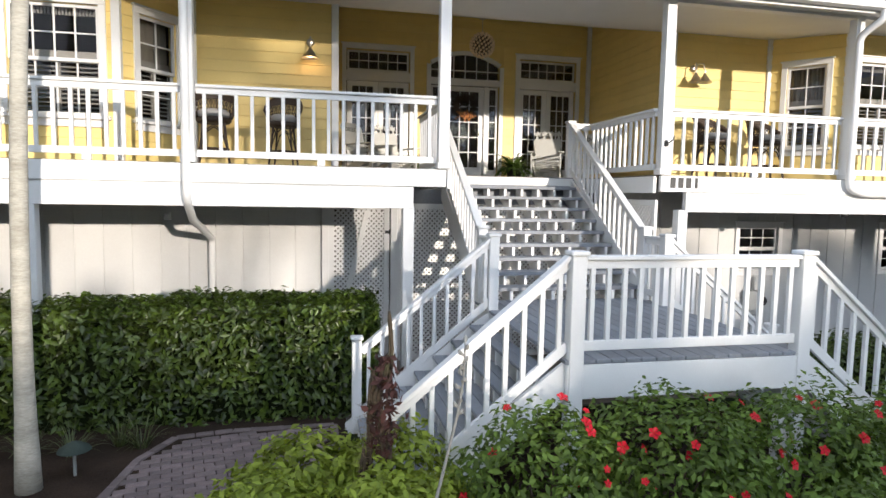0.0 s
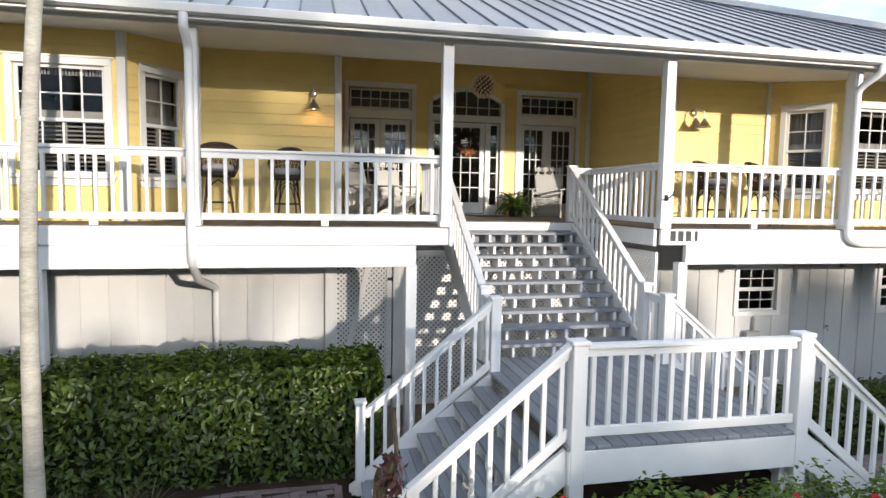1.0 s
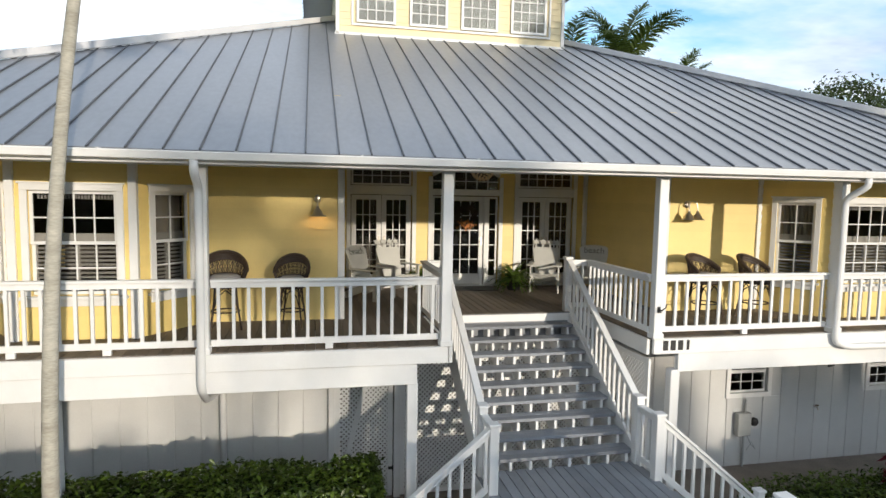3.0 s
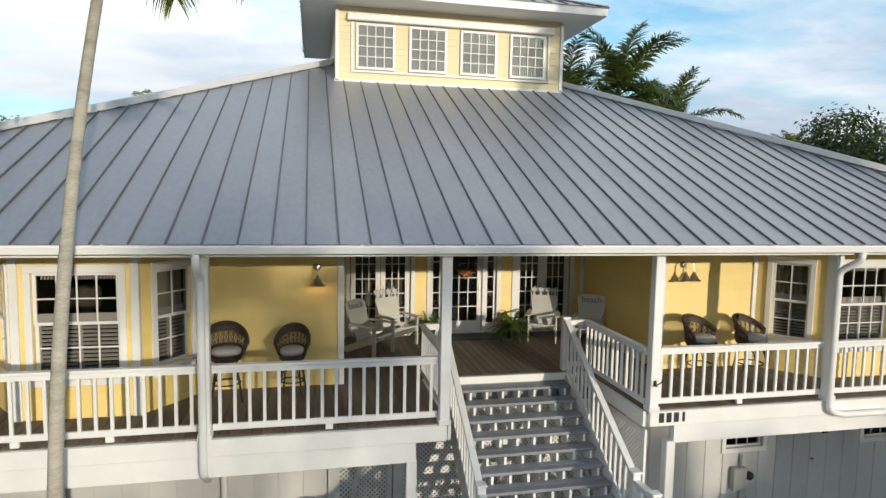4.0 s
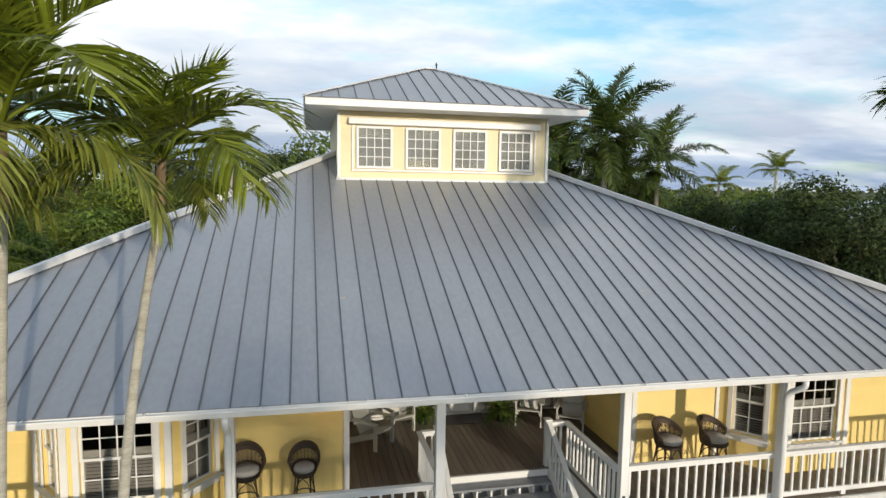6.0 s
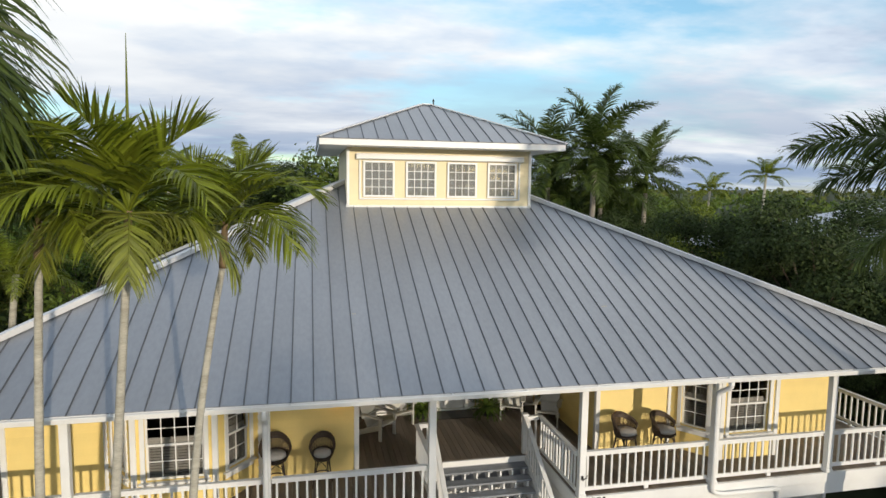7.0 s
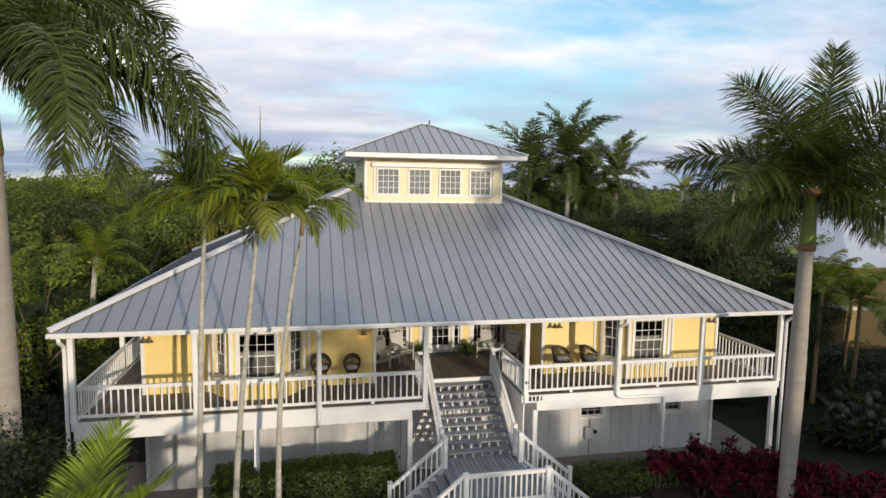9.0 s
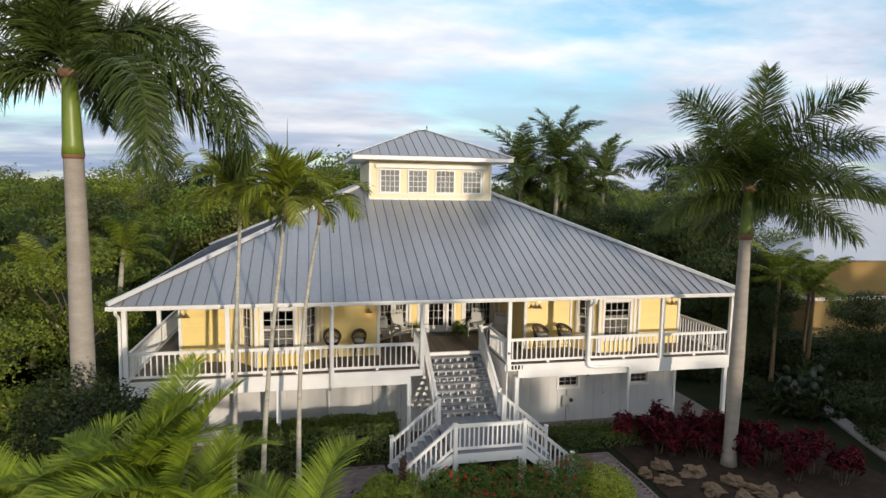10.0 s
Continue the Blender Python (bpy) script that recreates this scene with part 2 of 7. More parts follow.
# brighter copy of the tree green, with sunlight put into the colour
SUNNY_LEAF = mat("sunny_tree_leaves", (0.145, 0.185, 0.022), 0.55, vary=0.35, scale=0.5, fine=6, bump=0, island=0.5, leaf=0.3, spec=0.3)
OLIVE_LEAF = mat("olive_tree_leaves", (0.125, 0.14, 0.032), 0.55, vary=0.35, scale=0.5, dirt=(0.045, 0.08, 0.016), dirt_amount=0.8, fine=6, bump=0, island=0.5, leaf=0.3, spec=0.3)
GREY_BARK = mat("pale_palm_bark", (0.31, 0.275, 0.235), 0.85, vary=0.2, scale=2, fine=18, bump=0.6, dirt=(0.2, 0.17, 0.13), dirt_amount=0.5, stretch=(1, 1, 3))
THIN_BARK = mat("ringed_palm_bark", (0.42, 0.40, 0.34), 0.85, vary=0.3, scale=3, fine=22, bump=0.6, dirt=(0.14, 0.12, 0.08), dirt_amount=0.5, stretch=(1, 1, 4))
SHEATH = mat("brown_leaf_sheath", (0.22, 0.15, 0.08), 0.7, vary=0.3, scale=4, fine=20, bump=0.3, stretch=(2, 2, 0.5))
SCAR = mat("rusty_leaf_scar", (0.24, 0.12, 0.07), 0.8, vary=0.3, scale=6, fine=25, bump=0.5)
SHAFT = mat("green_crownshaft", (0.16, 0.22, 0.03), 0.4, vary=0.2, scale=2, fine=12, bump=0.1, stretch=(2, 2, 0.4))
BARK = mat("brown_bark", (0.10, 0.075, 0.05), 0.9, vary=0.35, scale=3, fine=20, bump=0.9)


# ---- building helpers ----
class Geo:
    """Collects vertices and faces of one mesh."""

    def __init__(self):
        self.v, self.f = [], []

    def add(self, verts, faces):
        k = len(self.v)
        self.v += [tuple(p) for p in verts]
        self.f += [tuple(i + k for i in q) for q in faces]
        return self

    def box(self, c, size, bev=0.004, rot=None):
        hx, hy, hz = (a / 2 for a in size)
        b = min(bev, hx * 0.45, hy * 0.45, hz * 0.45)
        if bev <= 0:
            vs = [Vector((sx * hx, sy * hy, sz * hz)) for sx in (-1, 1) for sy in (-1, 1) for sz in (-1, 1)]
            fs = [(0, 1, 3, 2), (4, 6, 7, 5), (0, 4, 5, 1), (2, 3, 7, 6), (0, 2, 6, 4), (1, 5, 7, 3)]
        else:
            vs, idx = [], {}
            for sx in (-1, 1):
                for sy in (-1, 1):
                    for sz in (-1, 1):
                        for a in range(3):
                            h = [hx - b, hy - b, hz - b]
                            h[a] = (hx, hy, hz)[a]
                            idx[sx, sy, sz, a] = len(vs)
                            vs.append(Vector((sx * h[0], sy * h[1], sz * h[2])))
            fs = []
            for a in range(3):
                o1, o2 = [k for k in range(3) if k != a]
                for s in (-1, 1):
                    ring = []
                    for p, q in ((-1, -1), (1, -1), (1, 1), (-1, 1)):
                        sg = [0, 0, 0]
                        sg[a], sg[o1], sg[o2] = s, p, q
                        ring.append(idx[sg[0], sg[1], sg[2], a])
                    flip = (s > 0) == (a == 1)
                    fs.append(tuple(ring[::-1] if flip else ring))
            for a in range(3):
                o1, o2 = [k for k in range(3) if k != a]
                for p in (-1, 1):
                    for q in (-1, 1):
                        e = []
                        for s in (-1, 1):
                            sg = [0, 0, 0]
                            sg[a], sg[o1], sg[o2] = s, p, q
                            e.append((idx[sg[0], sg[1], sg[2], o1], idx[sg[0], sg[1], sg[2], o2]))
                        fs.append((e[0][0], e[1][0], e[1][1], e[0][1]))
            for sx in (-1, 1):
                for sy in (-1, 1):
                    for sz in (-1, 1):
                        fs.append(tuple(idx[sx, sy, sz, a] for a in range(3)))
        m = Matrix.Translation(c) @ (rot.to_4x4() if rot else Matrix.Identity(4))
        return self.add([m @ p for p in vs], fs)

    def beam(self, a, b, w, h, bev=0.004):
        """A straight board from a to b; w across, h upright."""
        a, b = Vector(a), Vector(b)
        d = b - a
        y = d.normalized()
        x = y.cross(Vector((0, 0, 1)))
        x = x.normalized() if x.length > 1e-5 else Vector((1, 0, 0))
        z = x.cross(y)
        return self.box((a + b) / 2, (w, d.length, h), bev, Matrix((x, y, z)).transposed())

    def tube(self, pts, radii, n=8, cap=True):
        pts = [Vector(p) for p in pts]
        if not hasattr(radii, "__len__"):
            radii = [radii] * len(pts)
        rings = []
        side = None
        for i, p in enumerate(pts):
            d = (pts[min(i + 1, len(pts) - 1)] - pts[max(i - 1, 0)]).normalized()
            if side is None:
                side = d.orthogonal().normalized()
            side = (side - d * side.dot(d)).normalized()
            up = d.cross(side)
            rings.append([p + (side * math.cos(k * math.tau / n) + up * math.sin(k * math.tau / n)) * radii[i] for k in range(n)])
        fs = []
        for i in range(len(pts) - 1):
            for k in range(n):
                fs.append((i * n + k, i * n + (k + 1) % n, (i + 1) * n + (k + 1) % n, (i + 1) * n + k))
        if cap:
            fs.append(tuple(range(n))[::-1])
            fs.append(tuple((len(pts) - 1) * n + k for k in range(n)))
        return self.add([p for r in rings for p in r], fs)

    def lathe(self, c, profile, n=16):
        c = Vector(c)
        vs = [c + Vector((r * math.cos(k * math.tau / n), r * math.sin(k * math.tau / n), z)) for r, z in profile for k in range(n)]
        fs = [(i * n + k, i * n + (k + 1) % n, (i + 1) * n + (k + 1) % n, (i + 1) * n + k) for i in range(len(profile) - 1) for k in range(n)]
        return self.add(vs, fs)

    def slab(self, poly, thick):
        """A flat polygon with thickness downward along its normal."""
        poly = [Vector(p) for p in poly]
        nrm = sum((poly[k - 1].cross(poly[k]) for k in range(len(poly))), Vector()).normalized()
        n = len(poly)
        vs = poly + [p - nrm * thick for p in poly]
        fs = [tuple(range(n)), tuple(range(2 * n - 1, n - 1, -1))] + [(k, k + n, (k + 1) % n + n, (k + 1) % n) for k in range(n)]
        return self.add(vs, fs)

    def mesh(self, name, material=None, smooth=False):
        me = bpy.data.meshes.new(name)
        me.from_pydata(self.v, [], self.f)
        if material:
            me.materials.append(material)
        if smooth:
            me.polygons.foreach_set("use_smooth", [True] * len(me.polygons))
        me.update()
        return me


def part(name, geo, material, parent=None, label="", smooth=False, m=None, kind=""):
    ob = new(name, geo if isinstance(geo, bpy.types.Mesh) else geo.mesh(name, material, smooth))
    if parent:
        ob.parent = parent
    if m:
        ob.matrix_basis = m
    if label:
        ob["label"] = label
    if kind:
        ob["kind"] = kind
    return ob


def thing(name, label, category, group="", m=None, kind=""):
    ob = new(name)
    ob.empty_display_size = 0.1
    if m:
        ob.matrix_basis = m
    return tagged(ob, label, category, group, kind)


def frame_on(x, y, yaw):
    """A wall's own axes: x along it, y into it, z up."""
    return pose(x, y, 0, 0, 0, yaw)


# ---- plan ----
FLOOR, LAND = 3.16, 1.44
WING_Y, ENTRY_Y, ENTRY_X, WALL_X = 1.95, 5.30, 2.95, 9.75
EAVE_Y, EAVE_Z, PITCH = -0.45, 5.72, 0.452
# the east half of the house is a little shorter than the west half
EAVE = {-1: 11.65, 1: 10.97}
SIDE = {-1: 10.02, 1: 9.82}
EDGE = {-1: 11.28, 1: 10.82}
MID_Y = 9.55


def ceil_z(y):
    return 5.60 + 0.075 * (y + 0.1) if y < WING_Y else 5.754 + 0.285 * (y - WING_Y)


# ---- ground ----
def ground():
    g = Geo()
    n = 60
    ks = [math.copysign(abs(t) ** 3, t) * 900 for t in np.linspace(-1, 1, n)]
    for y in ks:
        for x in ks:
            z = 0.0 if abs(x) < 60 and abs(y) < 60 else -0.3
            g.v.append((x, y + 10, z + 0.02 * noise.noise((x * 0.3, y * 0.3, 0))))
    g.f = [(j * n + i, j * n + i + 1, (j + 1) * n + i + 1, (j + 1) * n + i) for j in range(n - 1) for i in range(n - 1)]
    ob = part("ground", g, LAWN, smooth=True)
    tagged(ob, "dark patchy lawn and soil around the house", "ground", kind="structure")


ground()


def bed(name, poly, material, z, label):
    g = Geo()
    g.slab([(x, y, z) for x, y in poly], 0.12)
    tagged(part(name, g, material), label, "ground", kind="structure")


bed("gravel_apron", [(-11.4, -0.6), (11.4, -0.6), (11.7, 3.0), (11.6, 14), (-11.4, 14)], GRAVEL, 0.035, "pale shell gravel under and beside the raised house")
bed("mulch_bed", [(-9.5, -9.0), (-2.9, -9.0), (-2.9, 0.3), (-9.5, 0.3)], MULCH, 0.045, "dark brown mulch bed below the hedge and palms")
bed("mulch_bed.001", [(5.3, -9.5), (14.2, -9.5), (13.2, -0.2), (5.6, -0.2)], MULCH, 0.05, "dark mulch bed with rocks and red shrubs")
bed("mulch_bed.002", [(-2.6, -9.0), (3.2, -9.0), (3.2, -1.0), (-2.6, -1.0)], MULCH, 0.04, "dark mulch bed below the flowering shrubs")


# ---- walls ----
def wall_core(name, m, length, z0, z1, openings, material, label, thick=0.14):
    """Solid wall with holes; openings are (u0, u1, z0, z1). top: height at both ends, if it slopes."""
    g = Geo()
    u = 0.0
    for a, b, c, d in sorted(openings):
        if a > u:
            g.box(((u + a) / 2, thick / 2, (z0 + z1) / 2), (a - u, thick, z1 - z0), 0)
        if c > z0 + 0.01:
            g.box(((a + b) / 2, thick / 2, (z0 + c) / 2), (b - a, thick, c - z0), 0)
        if d < z1 - 0.01:
            g.box(((a + b) / 2, thick / 2, (d + z1) / 2), (b - a, thick, z1 - d), 0)
        u = b
    if u < length - 0.001:
        g.box(((u + length) / 2, thick / 2, (z0 + z1) / 2), (length - u, thick, z1 - z0), 0)
    ob = part(name, g, material, m=m)
    return tagged(ob, label, "wall", kind="structure")


BOARD_MESH = {}


def siding(wall, length, z0, z1, openings, exposure=0.165):
    z = z0
    while z < z1 - 0.02:
        h = min(exposure, z1 - z)
        cuts = sorted((a, b) for a, b, c, d in openings if c < z + h * 0.75 and d > z + h * 0.25)
        u, spans = 0.0, []
        for a, b in cuts:
            if a - u > 0.03:
                spans.append((u, a))
            u = max(u, b)
        if length - u > 0.03:
            spans.append((u, length))
        for a, b in spans:
            key = (round(b - a, 3), round(h, 3))
            if key not in BOARD_MESH:
                w = b - a
                g = Geo()
                lo, hi = -0.024, -0.006
                g.add([(0, lo, 0), (w, lo, 0), (w, lo, 0.004), (0, lo, 0.004), (w, hi, h + 0.012), (0, hi, h + 0.012), (0, -0.002, 0), (w, -0.002, 0), (w, -0.002, h + 0.012), (0, -0.002, h + 0.012)],
                      [(0, 1, 2, 3), (3, 2, 4, 5), (0, 6, 7, 1), (5, 4, 8, 9), (0, 3, 5, 9, 6), (1, 7, 8, 4, 2)])
                BOARD_MESH[key] = g.mesh("siding_board", YELLOW)
            part("siding_board", BOARD_MESH[key], None, wall, m=pose(a, 0, z))
        z += exposure


def casing(g, u0, u1, z0, z1, w=0.09, proud=0.035, head=True, bottom=False):
    g.box((u0 - w / 2, -proud / 2 - 0.012, (z0 + z1) / 2), (w, proud, z1 - z0), 0.004)
    g.box((u1 + w / 2, -proud / 2 - 0.012, (z0 + z1) / 2), (w, proud, z1 - z0), 0.004)
    if head:
        g.box(((u0 + u1) / 2, -proud / 2 - 0.014, z1 + w / 2), (u1 - u0 + 2 * w, proud + 0.004, w), 0.004)
        g.box(((u0 + u1) / 2, -proud / 2 - 0.022, z1 + w + 0.012), (u1 - u0 + 2 * w + 0.05, proud + 0.02, 0.024), 0.004)
    if bottom:
        g.box(((u0 + u1) / 2, -proud / 2 - 0.014, z0 - w / 2), (u1 - u0 + 2 * w, proud + 0.004, w), 0.004)


def sash(g, u0, u1, z0, z1, cols, rows, v, rail=0.045, bar=0.020):
    d = 0.035
    g.box((u0 + rail / 2, v, (z0 + z1) / 2), (rail, d, z1 - z0), 0.003)
    g.box((u1 - rail / 2, v, (z0 + z1) / 2), (rail, d, z1 - z0), 0.003)
    g.box(((u0 + u1) / 2, v, z0 + rail / 2), (u1 - u0 - 2 * rail, d, rail), 0.003)
    g.box(((u0 + u1) / 2, v, z1 - rail / 2), (u1 - u0 - 2 * rail, d, rail), 0.003)
    a, b, c, e = u0 + rail, u1 - rail, z0 + rail, z1 - rail
    for k in range(1, cols):
        g.box((a + (b - a) * k / cols, v - 0.004, (c + e) / 2), (bar, 0.022, e - c), 0.002)
    for k in range(1, rows):
        g.box(((a + b) / 2, v - 0.003, c + (e - c) * k / rows), (b - a, 0.02, bar), 0.002)
    return a, b, c, e


def pane(parent, a, b, c, e, v, glass=GLASS):
    g = Geo()
    g.box(((a + b) / 2, v + 0.006, (c + e) / 2), (b - a, 0.005, e - c), 0)
    ob = part("pane", g, glass, parent)
    ob.visible_shadow = False
    return ob


def curtain(parent, u0, u1, z0, z1, v):
    """A hanging cloth in soft folds."""
    g = Geo()
    n = 40
    for k in range(n + 1):
        u = u0 + (u1 - u0) * k / n
        d = v + 0.022 * math.sin(k * 1.25) + 0.008 * math.sin(k * 2.9)
        g.v += [(u, d, z0), (u, d, z1), (u, d + 0.004, z1), (u, d + 0.004, z0)]
    for k in range(n):
        a, b = 4 * k, 4 * k + 4
        g.f += [(a, b, b + 1, a + 1), (a + 2, b + 2, b + 3, a + 3), (a + 1, b + 1, b + 2, a + 2), (a + 3, b + 3, b, a)]
    g.f += [(0, 1, 2, 3), (4 * n + 3, 4 * n + 2, 4 * n + 1, 4 * n)]
    part("curtain", g, CURTAIN, parent, "pale beige curtain in folds")


def double_hung(m, u0, u1, z0, z1, cols, label, shutters=True, group="porch windows", rows=(2, 2), drape=False):
    w = thing("window", label, "window", group, m)
    g = Geo()
    casing(g, u0, u1, z0, z1)
    part("window_frame", g, WHITE, w)
    g = Geo()
    g.box(((u0 + u1) / 2, -0.035, z0 - 0.03), (u1 - u0 + 0.26, 0.12, 0.045), 0.006)
    g.box(((u0 + u1) / 2, -0.03, z0 - 0.10), (u1 - u0 + 0.18, 0.03, 0.10), 0.004)
    part("sill", g, WHITE, w)
    zm = (z0 + z1) / 2
    g = Geo()
    q = sash(g, u0, u1, zm - 0.02, z1, cols, rows[0], 0.035)
    up = part("upper_sash", g, WHITE, w)
    pane(up, *q, 0.035, SCREENED)
    g = Geo()
    q = sash(g, u0, u1, z0, zm + 0.02, cols, rows[1], 0.075)
    low = part("lower_sash", g, WHITE, w)
    pane(low, *q, 0.075, SCREENED)
    if shutters:
        g = Geo()
        z = z0 + 0.06
        tilt = Matrix.Rotation(radians(24), 3, "X")
        while z < zm - 0.02:
            g.box(((u0 + u1) / 2, 0.125, z), (u1 - u0 - 0.1, 0.05, 0.009), 0, tilt)
            z += 0.058
        for u in (u0 + 0.03, (u0 + u1) / 2, u1 - 0.03):
            g.box((u, 0.125, (z0 + zm) / 2), (0.045, 0.03, zm - z0), 0)
        g.box(((u0 + u1) / 2, 0.118, zm + 0.07), (u1 - u0 - 0.04, 0.03, 0.12), 0.003)
        part("plantation_shutter", g, SHUTTER, w, "cream louvred interior shutter")
    if drape:
        curtain(w, u0 + 0.02, u1 - 0.02, zm + 0.12, z1, 0.17)
    return w


def french_leaf(parent, u0, u1, z0, z1, cols, rows, knob_side):
    g = Geo()
    st, bot = 0.105, 0.24
    v = 0.05
    g.box((u0 + st / 2, v, (z0 + z1) / 2), (st, 0.045, z1 - z0), 0.003)
    g.box((u1 - st / 2, v, (z0 + z1) / 2), (st, 0.045, z1 - z0), 0.003)
    g.box(((u0 + u1) / 2, v, z1 - st / 2), (u1 - u0 - 2 * st, 0.045, st), 0.003)
    g.box(((u0 + u1) / 2, v, z0 + bot / 2), (u1 - u0 - 2 * st, 0.045, bot), 0.003)
    a, b, c, e = u0 + st, u1 - st, z0 + bot, z1 - st
    for k in range(1, cols):
        g.box((a + (b - a) * k / cols, v - 0.01, (c + e) / 2), (0.02, 0.025, e - c), 0.002)
    for k in range(1, rows):
        g.box(((a + b) / 2, v - 0.009, c + (e - c) * k / rows), (b - a, 0.024, 0.02), 0.002)
    leaf = part("door_leaf", g, WHITE, parent)
    pane(leaf, a, b, c, e, v)
    if knob_side:
        h = Geo()
        u = u1 - st / 2 if knob_side > 0 else u0 + st / 2
        h.box((u, v - 0.03, z0 + 1.0), (0.045, 0.012, 0.2), 0.004)
        h.tube([(u, v - 0.03, z0 + 0.98), (u, v - 0.08, z0 + 0.98), (u - 0.1 * knob_side, v - 0.085, z0 + 0.98)], 0.009, 6)
        part("door_handle", h, METAL, leaf, "satin metal lever handle")
    return leaf


def transom(parent, u0, u1, z0, z1, cols, rows):
    g = Geo()
    q = sash(g, u0, u1, z0, z1, cols, rows, 0.05, 0.04, 0.018)
    t = part("transom", g, WHITE, parent, "dark glazed transom light with white bars")
    pane(t, *q, 0.05)


def corner_board(x, y, z0, z1, w=0.11):
    g = Geo()
    g.box((x, y, (z0 + z1) / 2), (w, w, z1 - z0), 0.005)
    tagged(part("trim", g, WHITE), "white painted corner board", "trim", kind="structure")


BAY = (5.00, 5.77, 7.28, 8.05)  # where the bay starts, its front from and to, where it ends
BAY_Y = 0.95
DOOR_TOP = 5.22


def wing(sgn, tag):
    """One wing's outer walls with the bay; sgn -1 is the left wing."""
    z0, top = FLOOR, ceil_z(WING_Y) + 0.05
    group = "porch windows"

    def run(name, xa, ya, xb, yb, opening=None, cols=4, top=top, label="yellow lap-sided porch wall"):
        d = Vector((xb - xa, yb - ya))
        yaw = math.degrees(math.atan2(d.y, d.x))
        m = frame_on(xa, ya, yaw)
        ops = []
        if opening:
            u0, u1, a, b = opening
            ops = [(u0, u1, a, b)]
        w = wall_core(name, m, d.length, z0, top, ops, YELLOW, label)
        siding(w, d.length, z0, top, [(a - 0.09, b + 0.09, c - 0.14, e + 0.1) for a, b, c, e in ops])
        if opening:
            double_hung(m, u0, u1, a, b, cols, "white double-hung porch window with small panes and shutters", group=group, drape=cols == 2)
    bay = [u + (0.06 if sgn < 0 else -0.08) for u in BAY]
    seq = [(ENTRY_X, WING_Y), (bay[0], WING_Y), (bay[1], BAY_Y), (bay[2], BAY_Y), (bay[3], WING_Y), (SIDE[sgn], WING_Y)]
    if sgn < 0:
        seq = [(-x, y) for x, y in seq][::-1]
    kinds = [None, "slant", "front", "slant", None]
    for k, ((xa, ya), (xb, yb)) in enumerate(zip(seq, seq[1:])):
        ln = math.hypot(xb - xa, yb - ya)
        op = None
        if kinds[k] == "slant":
            op = (ln / 2 - 0.31, ln / 2 + 0.31, FLOOR + 0.62, FLOOR + 2.05)
        elif kinds[k] == "front":
            op = (ln / 2 - 0.545, ln / 2 + 0.545, FLOOR + 0.62, FLOOR + 2.05)
        run(f"wall_{tag}_{k + 1}", xa, ya, xb, yb, op, 4 if kinds[k] == "front" else 2, top=top + (0.0 if ya + yb > 3.8 else -0.02))
    for x, y in seq:
        corner_board(x, y, z0, top)
    x = sgn * SIDE[sgn]
    m = frame_on(x, WING_Y, 90) if sgn > 0 else frame_on(x, 17.0, -90)
    w = wall_core(f"wall_{tag}_side", m, 17.0 - WING_Y, z0, top, [], YELLOW, "yellow lap-sided side wall")
    siding(w, 17.0 - WING_Y, z0, top, [], 0.165)


wing(-1, "west")
wing(1, "east")


